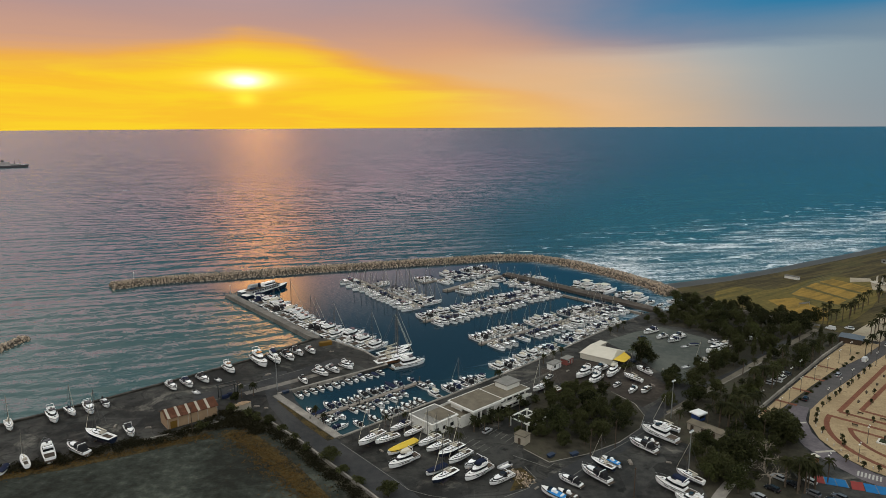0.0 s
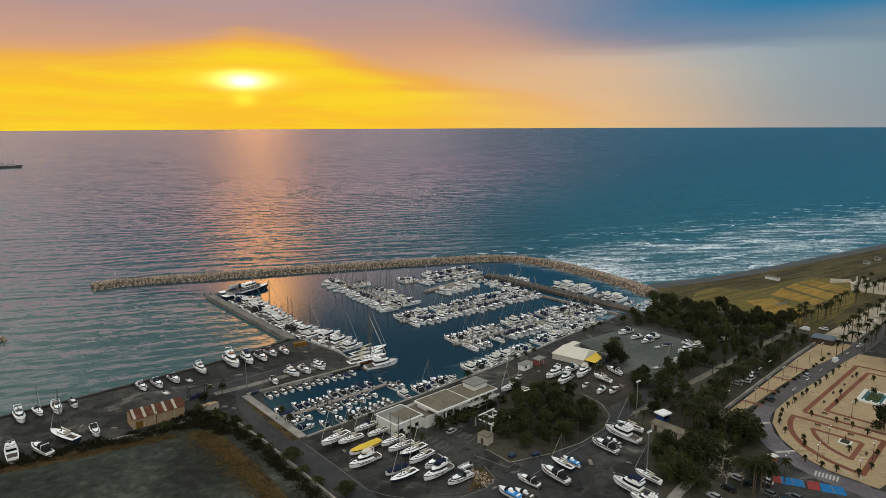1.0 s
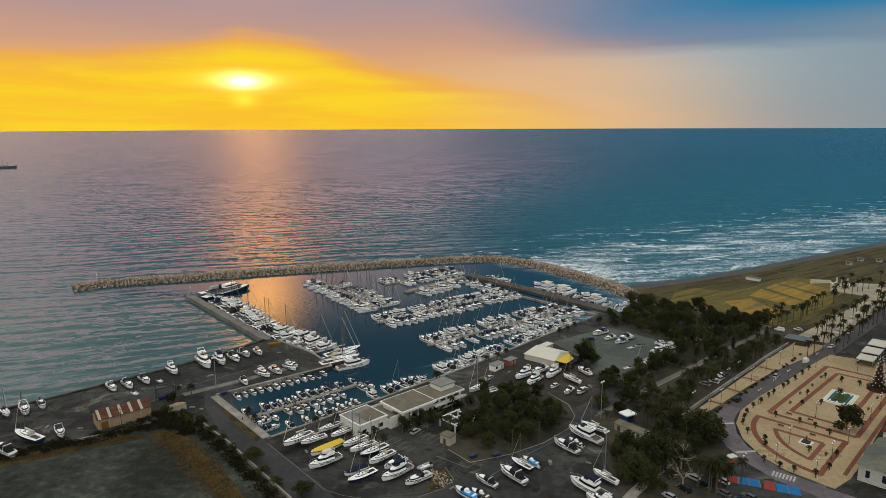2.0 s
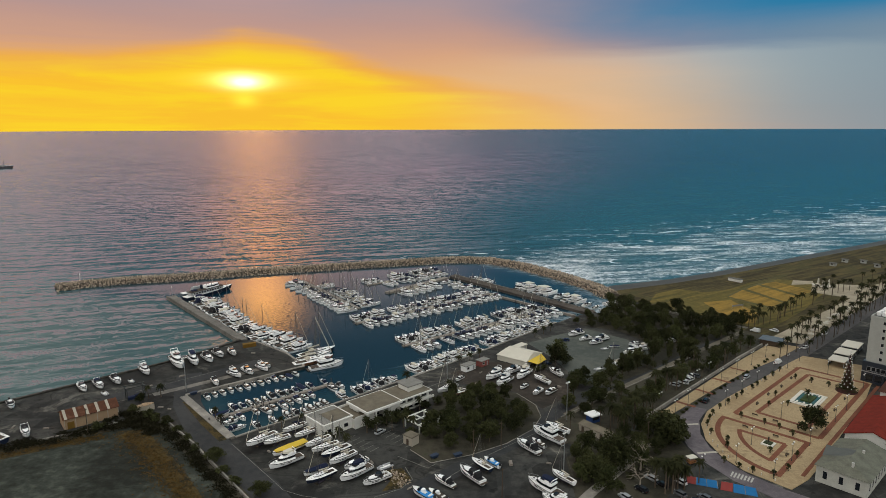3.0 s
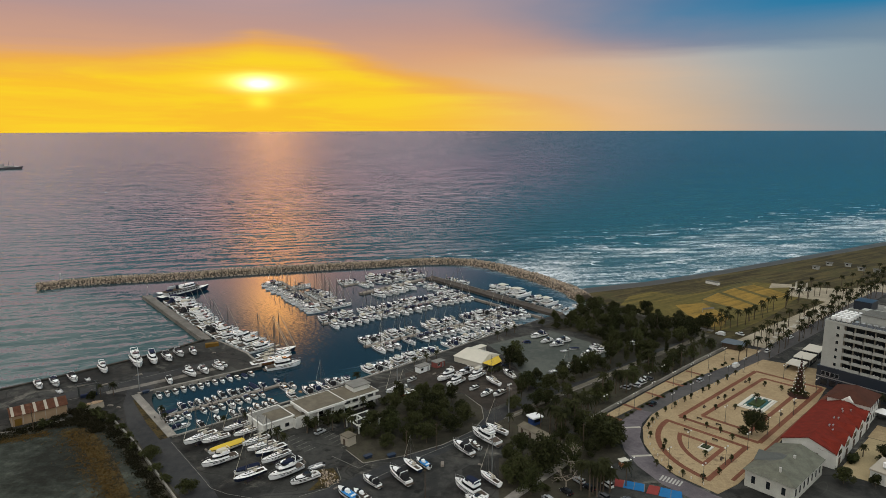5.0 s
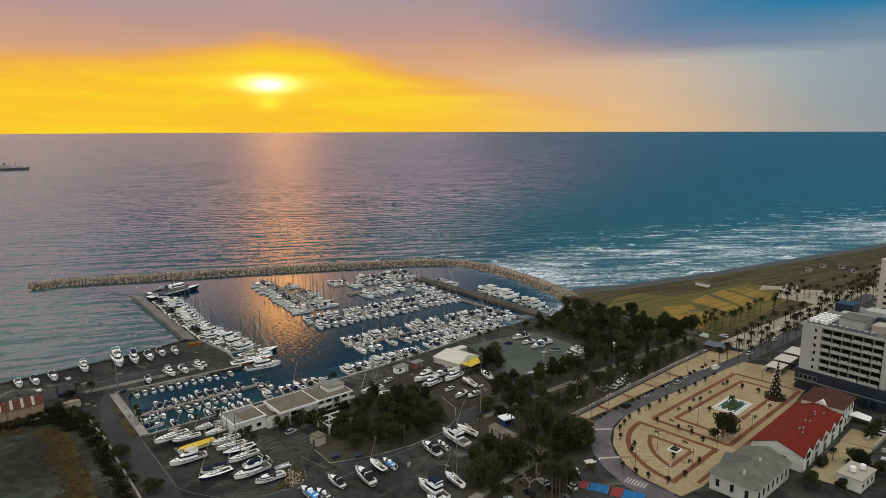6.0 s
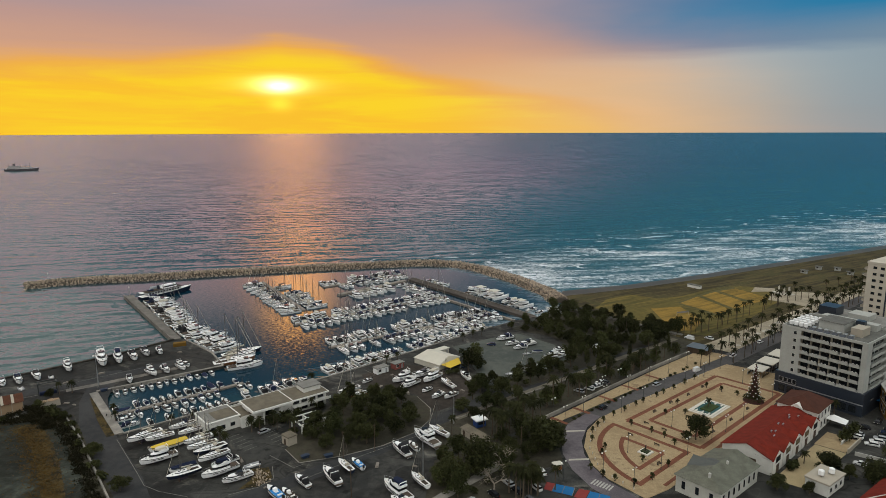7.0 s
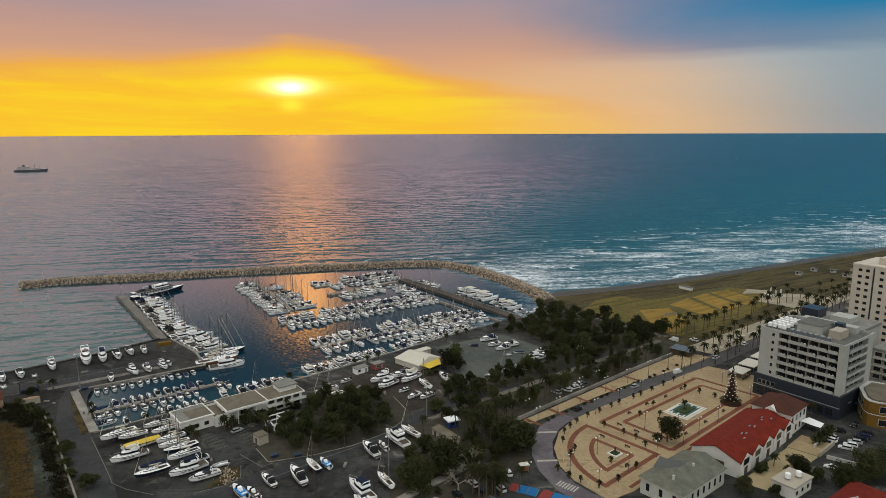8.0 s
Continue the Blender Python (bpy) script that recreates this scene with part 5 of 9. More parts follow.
par = Mesh().box(11.5, -13.5, 3.4, 20, -13.3, 4.3).box(19.8, -13.3, 3.4, 20, -1.5, 4.3).box(11.5, -1.7, 3.4, 19.8, -1.5, 4.3)
par.make("parapet", CLUBWHITE, club)
office = house("harbour_office", (2.0, 219.5), 42.0, "long white harbour office with a columned porch", "office building")
OL, OD = 30.0, 12.5
Mesh().box(10.5, -OD + 2, 0, OL, 0, 5.2).make("wall", CLUBWHITE, office)
Mesh().box(0.6, -6.0, 0, 10.5, -0.4, 5.2).make("hall_wall", CLUBWHITE, office)
Mesh().box(-0.3, -OD - 0.3, 5.2, 15.5, 0.3, 6.0).make("roof_edge", CLUBWHITE, office)
Mesh().box(0.2, -OD + 0.2, 6.0, 15.0, -0.2, 6.1).make("roof", ROOFBEIGE, office)
Mesh().box(15.5, -OD + 0.5, 5.2, OL + 0.6, 0.3, 5.7).make("roof_slab", CLUBWHITE, office)
Mesh().box(15.8, -OD + 0.9, 5.7, OL + 0.2, -0.1, 5.8).make("roof", ROOFBEIGE, office)
Mesh().box(22, -8, 5.8, 29, -2, 7.6).make("upper_room", CLUBWHITE, office)
Mesh().chamfer(21.6, -8.4, 7.6, 29.4, -1.6, 8.0, 0.1).make("roof", ROOFWHITE, office)
for k in range(4):
    x = 0.3 + 3.4 * k
    Mesh().box(x, -OD, 0, x + 0.45, -OD + 0.45, 5.2).make("column", CLUBWHITE, office)
Mesh().box(15.5, -OD - 0.2, 2.9, OL + 0.8, -OD + 2, 3.1).make("balcony", CLUBWHITE, office)
Mesh().box(15.5, -OD - 0.25, 3.1, OL + 0.8, -OD - 0.1, 3.9).make("parapet", CLUBWHITE, office)
for k in range(4):
    window(office, 16.2 + 3.4 * k, -OD + 2, 0.8, 2.4, 1.6)
    window(office, 16.2 + 3.4 * k, -OD + 2, 3.4, 2.4, 1.4)
for k in range(3):
    Mesh().box(1.2 + 3.0 * k, -6.06, 0.3, 3.6 + 3.0 * k, -6.0, 4.4).make("glazing", GLASS, office)
hut = house("white_hut", (23.5, 199.5), -40, "small pale flat-roofed hut beside the trees", "hut")
Mesh().box(0, 0, 0, 4.0, 3.4, 3.0).make("wall", CREAM, hut)
Mesh().chamfer(-0.2, -0.2, 3.0, 4.2, 3.6, 3.3, 0.08).make("roof", ROOFBEIGE, hut)
Mesh().box(1.4, -0.06, 0, 2.4, 0, 2.1).make("door", WOODDARK, hut)
perg = house("white_pergola", (23.5, 211.5), 43, "open white concrete pergola frame", "pergola")
for x in (0, 4.4, 8.8):
    for y in (0, -7.5):
        Mesh().box(x, y, 0, x + 0.4, y + 0.4, 2.8).make("post", CLUBWHITE, perg)
    Mesh().box(x, -8.2, 2.8, x + 0.45, 1.0, 3.15).make("beam", CLUBWHITE, perg)
for y in (0, -3.8, -7.5):
    Mesh().box(-0.6, y, 3.15, 9.8, y + 0.4, 3.45).make("cross_beam", CLUBWHITE, perg)
marq = house("marquee", (61.5, 277.5), -38, "large cream marquee with a yellow end awning", "marquee")
ML, MD = 14.0, 15.0
Mesh().box(0, 0, 0, MD, ML, 2.6).make("wall", CANVAS, marq)
Mesh().add([(-0.4, -0.4, 2.6), (MD + 0.4, -0.4, 2.6), (MD + 0.4, ML + 0.4, 2.6), (-0.4, ML + 0.4, 2.6), (2.0, ML / 2, 5.2), (MD - 0.5, ML / 2, 4.8)],
           [(0, 1, 5, 4), (1, 2, 5), (2, 3, 4, 5), (3, 0, 4), (3, 2, 1, 0)]).make("canopy", CANVAS, marq)
Mesh().add([(MD, 0.6, 2.7), (MD + 5, 1.5, 2.1), (MD + 5, 9, 2.1), (MD, ML - 1, 2.7), (MD, 0.6, 2.6), (MD + 5, 1.5, 2.0), (MD + 5, 9, 2.0), (MD, ML - 1, 2.6)],
           [(0, 1, 2, 3), (7, 6, 5, 4), (0, 4, 5, 1), (1, 5, 6, 2), (2, 6, 7, 3), (3, 7, 4, 0)]).make("awning", YELLOW, marq, "yellow canvas awning")
for y in (1.7, 8.8):
    Mesh().box(MD + 4.8, y, 0, MD + 4.95, y + 0.12, 2.05).make("pole", METAL, marq)
shed = house("rusty_shed", (-104.7, 221.0), 0, "long peach shed with a rusty corrugated roof", "shed")
SL, hw = 17.5, 7.6
shed.matrix_basis = pose(-95.5, 209.5, 0, 0, 0, 40)
Mesh().box(0, 0, 0, SL, hw, 3.9).make("wall", PEACH, shed)
Mesh().loft([[(-0.4, -0.5, 3.8), (SL + 0.4, -0.5, 3.8), (SL + 0.4, -0.5, 3.92), (-0.4, -0.5, 3.92)], [(-0.4, hw / 2, 5.9), (SL + 0.4, hw / 2, 5.9), (SL + 0.4, hw / 2, 6.02), (-0.4, hw / 2, 6.02)],
             [(-0.4, hw + 0.5, 3.8), (SL + 0.4, hw + 0.5, 3.8), (SL + 0.4, hw + 0.5, 3.92), (-0.4, hw + 0.5, 3.92)]]).make("roof", RUST, shed)
Mesh().loft([[(0, 0, 3.9), (0, hw, 3.9), (0, hw / 2, 5.8)], [(SL, 0, 3.9), (SL, hw, 3.9), (SL, hw / 2, 5.8)]]).make("gable", PEACH, shed)
for x in (0.2, 3.6, 7.2, 10.6, 14.0):
    Mesh().loft([[(x, -0.55, 3.95), (x + 0.9, -0.55, 3.95), (x + 0.9, -0.55, 4.0), (x, -0.55, 4.0)], [(x, hw / 2, 6.06), (x + 0.9, hw / 2, 6.06), (x + 0.9, hw / 2, 6.11), (x, hw / 2, 6.11)]]).make(
        "skylight", CREAM, shed, "pale translucent roof sheet")
for k in range(6):
    Mesh().box(0.1 + 3.45 * k, -0.12, 0, 0.3 + 3.45 * k, 0, 3.8).make("pilaster", CREAM, shed)
Mesh().box(1.0, -0.05, 0, 3.2, 0, 2.6).make("door", OCHRE, shed)
kiosk = house("blue_kiosk", (89.6, 212.8), 30, "blue kiosk with a broad white roof", "kiosk")
Mesh().box(0.3, 0.3, 0, 3.9, 3.3, 2.6).make("wall", BLUEPAINT, kiosk)
Mesh().chamfer(-0.3, -0.3, 2.6, 4.5, 3.9, 3.1, 0.15).make("roof", PLASTIC, kiosk)
Mesh().box(0.8, 0.24, 1.1, 3.4, 0.3, 2.1).make("hatch", GLASS, kiosk)
kiosk2 = house("promenade_cafe", (190, 297.5), -40, "low promenade cafe with a grey-blue pitched roof", "cafe")
Mesh().box(0, 0, 0, 9, 7, 2.8).make("wall", WOODDARK, kiosk2)
Mesh().add([(-0.6, -0.6, 2.8), (9.6, -0.6, 2.8), (9.6, 7.6, 2.8), (-0.6, 7.6, 2.8), (2.5, 3.5, 4.2), (6.5, 3.5, 4.2)], [(0, 1, 5, 4), (1, 2, 5), (2, 3, 4, 5), (3, 0, 4), (3, 2, 1, 0)]).make(
    "roof", material("slate_blue_roof", plain, c=(0.09, 0.11, 0.13), rough=0.6), kiosk2)
cont = house("yellow_container", (-58.5, 294.0), 28, "yellow steel container on the quay", "container")
Mesh().box(0, 0, 0, 6.0, 2.4, 1.7).make("body", OCHRE, cont)
for k in range(12):
    Mesh().box(0.2 + 0.5 * k, -0.05, 0.15, 0.4 + 0.5 * k, 0, 1.6).make("rib", OCHRE, cont)
bh = house("beach_store", (230.5, 430), -52, "long white store on the beach", "beach hut")
Mesh().box(2, 0, 0, 11, 2.6, 1.9).make("wall", CLUBWHITE, bh)
Mesh().chamfer(1.7, -0.3, 1.9, 11.3, 2.9, 2.15, 0.08).make("roof", HOTELROOF, bh)

# ---- boats ----
GEL = material("white_gelcoat", plain, c=(0.85, 0.85, 0.85), rough=0.3, vary=0.07, scale=0.3, jitter=0.10)
GELDECK = material("offwhite_deck", plain, c=(0.70, 0.69, 0.67), rough=0.6, vary=0.14, scale=0.5, jitter=0.14)
GELNAVY = material("navy_gelcoat", plain, c=(0.012, 0.018, 0.035), rough=0.25, vary=0.1)
TEAK = material("weathered_teak", plain, c=(0.060, 0.046, 0.036), rough=0.8, vary=0.35, scale=0.8, jitter=0.4)
VARNISH = material("varnished_wood", plain, c=(0.20, 0.08, 0.03), rough=0.4, vary=0.25, scale=0.8)
TINT = material("smoked_glass", plain, c=(0.010, 0.012, 0.015), rough=0.08, vary=0.2)
ALLOY = material("anodised_mast", plain, c=(0.10, 0.095, 0.09), rough=0.5, metal=0.2, vary=0.1)
SAILBLUE = material("navy_canvas", plain, c=(0.011, 0.017, 0.042), rough=0.85, vary=0.2, jitter=0.25)
SAILCREAM = material("pale_canvas", plain, c=(0.50, 0.46, 0.38), rough=0.85, vary=0.15, jitter=0.15)
COVERBLACK = material("black_canvas", plain, c=(0.018, 0.018, 0.020), rough=0.8, vary=0.2)
COVERBLUE = material("bright_blue_tarpaulin", plain, c=(0.03, 0.20, 0.48), rough=0.6, vary=0.2)
ANTIFOUL = material("antifouling_paint", plain, c=(0.035, 0.030, 0.042), rough=0.8, vary=0.35, jitter=0.5)
RUBBER = material("black_rubber", plain, c=(0.02, 0.02, 0.02), rough=0.7, vary=0.2)
HYPALON = material("grey_inflatable_tube", plain, c=(0.30, 0.30, 0.31), rough=0.6, vary=0.1)


def half_beam(s, full=0.42):
    base = 0.86 + 0.14 * math.sin(min(s / full, 1) * math.pi / 2)
    return base if s <= full else base * max(0.0, 1 - ((s - full) / (1 - full)) ** 2.3) ** 0.72


def hull_rings(L, B, F, draft, n=11, flare=0.86):
    rings = []
    for i in range(n):
        s = i / (n - 1)
        b = max(B / 2 * half_beam(s), 0.03)
        y = -L / 2 + s * L
        top = F * (0.86 + 0.42 * s ** 2)
        k = -draft * (1 - max(0, (s - 0.62) / 0.38) ** 1.6 * 0.95)
        rake = L * 0.05 * max(0, (s - 0.75) / 0.25)
        rings.append([(-b, y, top), (-b * (flare + 0.05), y - rake * 0.4, top * 0.45), (-b * flare * 0.9, y - rake, 0.0), (-b * 0.5, y - rake * 1.6, k * 0.75), (0, y - rake * 2, k),
                      (b * 0.5, y - rake * 1.6, k * 0.75), (b * flare * 0.9, y - rake, 0.0), (b * (flare + 0.05), y - rake * 0.4, top * 0.45), (b, y, top)])
    return rings


def deck_rings(L, B, F, drop=0.05, s0=0.0, s1=1.0, n=11, inset=0.97):
    out = []
    for i in range(n):
        s = s0 + (s1 - s0) * i / (n - 1)
        b, y, z = max(B / 2 * half_beam(s) * inset, 0.02), -L / 2 + s * L, F * (0.86 + 0.42 * s ** 2) - drop
        out.append([(-b, y, z), (0, y, z + 0.04), (b, y, z), (b, y, z - 0.1), (-b, y, z - 0.1)])
    return out


def rim_rings(L, B, F, n=11):
    """A rubbing strake along the sheer, for one side."""
    both = []
    for sgn in (-1, 1):
        r = []
        for i in range(n):
            s = i / (n - 1)
            b, y, z = max(B / 2 * half_beam(s), 0.03), -L / 2 + s * L, F * (0.86 + 0.42 * s ** 2)
            r.append([(sgn * (b + 0.04), y, z - 0.1), (sgn * (b + 0.05), y, z + 0.02), (sgn * (b - 0.06), y, z + 0.06), (sgn * (b - 0.06), y, z - 0.1)])
        both.append(r)
    return both


def taper(me, pts, z0, z1, k=0.85, shift=0.0):
    cx, cy = sum(p[0] for p in pts) / len(pts), sum(p[1] for p in pts) / len(pts)
    return me.loft([[(x, y, z0) for x, y in pts], [(cx + (x - cx) * k, cy + (y - cy) * k + shift, z1) for x, y in pts]])


def cabin_plan(y0, y1, w0, w1):
    ym = y0 + (y1 - y0) * 0.55
    return [(-w0, y0), (w0, y0), (w0, ym), (w1, y0 + (y1 - y0) * 0.85), (w1 * 0.45, y1), (-w1 * 0.45, y1), (-w1, y0 + (y1 - y0) * 0.85), (-w0, ym)]


def grown(pts, k):
    cx, cy = sum(p[0] for p in pts) / len(pts), sum(p[1] for p in pts) / len(pts)
    return [(cx + (x - cx) * k, cy + (y - cy) * k) for x, y in pts]


def hull_parts(root, L, B, F, draft, paint=None, deck=None, bottom=False):
    rings = hull_rings(L, B, F, draft)
    h = Mesh()
    for a, b in ((0, 2), (6, 8)):
        h.loft([r[a:b + 1] for r in rings], closed=False, cap=False)
    if not bottom:
        h.loft([r[2:7] for r in rings], closed=False, cap=False)
    h.add(rings[0], [tuple(range(len(rings[0])))])
    hull = h.make("hull", paint or GEL, root, smooth=False)
    if bottom:
        Mesh().loft([[(x * 1.004, y, z) for x, y, z in r[2:7]] for r in rings], closed=False, cap=False).make("painted_bottom", ANTIFOUL, hull, "dull antifouling paint")
    Mesh().loft(deck_rings(L, B, F)).make("deck", deck or GELDECK, root)
    rim = Mesh()
    for r in rim_rings(L, B, F):
        rim.loft(r)
    rim.make("rubbing_strake", GEL if paint else RUBBER, hull)
    return hull


def portlights(me, L, B, F, spans, z=0.62):
    """Long dark windows let into both topsides."""
    for s0, s1 in spans:
        for sgn in (-1, 1):
            ends = []
            for s_ in (s0, s1):
                top = F * (0.86 + 0.42 * s_ ** 2)
                b = B / 2 * half_beam(s_) * (0.93 + 0.05 * z) + 0.03
                ends.append((sgn * b, -L / 2 + s_ * L, top * z))
            (xa, ya, za), (xb, yb, zb) = ends
            me.add([(xa, ya, za - 0.11), (xb, yb, zb - 0.09), (xb, yb, zb + 0.09), (xa, ya, za + 0.11), (xa * 0.97, ya, za - 0.11), (xb * 0.97, yb, zb - 0.09), (xb * 0.97, yb, zb + 0.09), (xa * 0.97, ya, za + 0.11)],
                   [(0, 1, 2, 3), (7, 6, 5, 4), (0, 4, 5, 1), (2, 6, 7, 3), (0, 3, 7, 4), (1, 5, 6, 2)])
    return me


def cradle(root, L, B, draft):
    """Timber blocks and steel props under a boat ashore."""
    for y in (-L * 0.28, L * 0.15):
        Mesh().box(-0.5, y - 0.15, -draft - 0.08, 0.5, y + 0.15, -draft + 0.1).make("keel_block", WOODDARK, root)
        for s in (-1, 1):
            Mesh().tube([(s * B * 0.60, y, -draft - 0.08), (s * B * 0.36, y, -0.05)], [0.06, 0.06], 5).make("prop", ANTIFOUL, root)


def cruiser(label, cover=None, ashore=False, L=10.0, B=3.1):
    root = thing("motor_cruiser", label, "boat", "boats ashore" if ashore else "moored boats")
    F = 1.08
    hull_parts(root, L, B, F, 0.6, bottom=ashore)
    cp = cabin_plan(-L * 0.05, L * 0.33, B * 0.33, B * 0.24)
    c = taper(Mesh(), cp, F * 0.9, F + 0.75, 0.8, -0.2).make("cabin", GEL, root)
    band = taper(Mesh(), grown(cp, 1.0), F + 0.22, F + 0.52, 0.93, -0.08)
    band.box(-0.28, L * 0.36, F * 1.02, 0.28, L * 0.41, F * 1.02 + 0.22)
    portlights(band, L, B, F, ((0.52, 0.64), (0.67, 0.74))).make("window_band", TINT, c)
    ws = cabin_plan(-L * 0.16, L * 0.10, B * 0.36, B * 0.28)
    taper(Mesh(), ws, F + 0.3, F + 1.25, 0.74, -0.5).make("windscreen", TINT, root)
    ck = deck_rings(L, B, F, -0.04, 0.05, 0.40, 5, 0.74)
    Mesh().loft(ck).make("cockpit", TEAK if not cover else cover, root, "canvas cockpit cover" if cover else "")
    if not cover:
        seats = Mesh()
        for s in (-1, 1):
            seats.box(s * B * 0.32 - 0.2, -L * 0.40, F * 0.86, s * B * 0.32 + 0.2, -L * 0.18, F + 0.35)
        seats.box(-B * 0.30, -L * 0.44, F * 0.86, B * 0.30, -L * 0.40, F + 0.35).make("cockpit_seating", GELDECK, root)
    else:
        taper(Mesh(), [(-B * 0.36, -L * 0.36), (B * 0.36, -L * 0.36), (B * 0.34, L * 0.0), (-B * 0.34, L * 0.0)], F + 0.1, F + 1.35, 0.8).make("canopy", cover, root)
    arch = Mesh().tube([(-B * 0.4, -L * 0.2, F * 0.9), (-B * 0.36, -L * 0.24, F + 1.5), (B * 0.36, -L * 0.24, F + 1.5), (B * 0.4, -L * 0.2, F * 0.9)], [0.09] * 4, 5)
    arch.make("radar_arch", GEL, root)
    Mesh().box(-B * 0.38, -L / 2 - 0.7, 0.2, B * 0.38, -L / 2 + 0.02, 0.34).make("swim_platform", TEAK, root)
    rail = Mesh()
    rail.tube([(-B * 0.40, L * 0.10, F + 0.62), (-B * 0.27, L * 0.34, F + 0.78), (0, L * 0.49, F + 0.95), (B * 0.27, L * 0.34, F + 0.78), (B * 0.40, L * 0.10, F + 0.62)], [0.03] * 5, 4)
    rail.make("bow_rail", METAL, root)
    if ashore:
        cradle(root, L, B, 0.6)
    return root


def flybridge(label, top=None, ashore=False, L=13.0, B=3.8):
    root = thing("flybridge_yacht", label, "yacht", "boats ashore" if ashore else "moored boats")
    F = 1.38
    hull_parts(root, L, B, F, 0.8, bottom=ashore)
    cp = cabin_plan(-L * 0.24, L * 0.24, B * 0.38, B * 0.27)
    c = taper(Mesh(), cp, F * 0.9, F + 1.5, 0.84, -0.35).make("saloon", GEL, root)
    band = taper(Mesh(), grown(cp, 0.985), F + 0.55, F + 1.2, 0.92, -0.2)
    band.box(-0.3, L * 0.30, F + 0.3, 0.3, L * 0.34, F + 0.6)
    portlights(band, L, B, F, ((0.40, 0.55), (0.60, 0.72))).make("window_band", TINT, c)
    fp = cabin_plan(-L * 0.26, L * 0.10, B * 0.34, B * 0.28)
    fb = taper(Mesh(), fp, F + 1.5, F + 2.1, 1.04).make("flybridge", GEL, root)
    taper(Mesh(), grown(fp, 0.82), F + 2.1, F + 2.16, 1.0).make("flybridge_floor", TEAK if top is None else top, fb)
    taper(Mesh(), cabin_plan(-L * 0.02, L * 0.10, B * 0.30, B * 0.26), F + 2.1, F + 2.5, 0.85).make("wind_deflector", TINT, fb)
    seats = Mesh()
    for s in (-1, 1):
        seats.box(s * B * 0.2 - 0.45, -L * 0.18, F + 2.12, s * B * 0.2 + 0.45, -L * 0.05, F + 2.55)
    seats.box(-B * 0.2, -L * 0.21, F + 2.12, B * 0.2, -L * 0.18, F + 2.55).make("seating", GELDECK, fb)
    if top is not None:
        taper(Mesh(), grown(fp, 0.9), F + 2.3, F + 3.1, 0.82).make("canvas_top", top, fb)
    ar = Mesh().tube([(-B * 0.36, -L * 0.2, F + 1.9), (-B * 0.30, -L * 0.26, F + 3.2), (B * 0.30, -L * 0.26, F + 3.2), (B * 0.36, -L * 0.2, F + 1.9)], [0.12] * 4, 5)
    ar.make("radar_arch", GEL, root)
    fd = cabin_plan(L * 0.2, L * 0.40, B * 0.24, B * 0.16)
    taper(Mesh(), fd, F * 1.05, F + 0.55, 0.85).make("foredeck_trunk", GELDECK, root)
    Mesh().box(-B * 0.38, -L / 2 - 0.9, 0.25, B * 0.38, -L / 2 + 0.02, 0.42).make("swim_platform", TEAK, root)
    Mesh().loft(deck_rings(L, B, F, -0.05, 0.03, 0.24, 4, 0.78)).make("cockpit", TEAK, root)
    Mesh().tube([(-B * 0.44, 0, F + 0.75), (-B * 0.30, L * 0.34, F + 1.0), (0, L * 0.49, F + 1.25), (B * 0.30, L * 0.34, F + 1.0), (B * 0.44, 0, F + 0.75)], [0.035] * 5, 4).make("bow_rail", METAL, root)
    if ashore:
        cradle(root, L, B, 0.8)
    return root


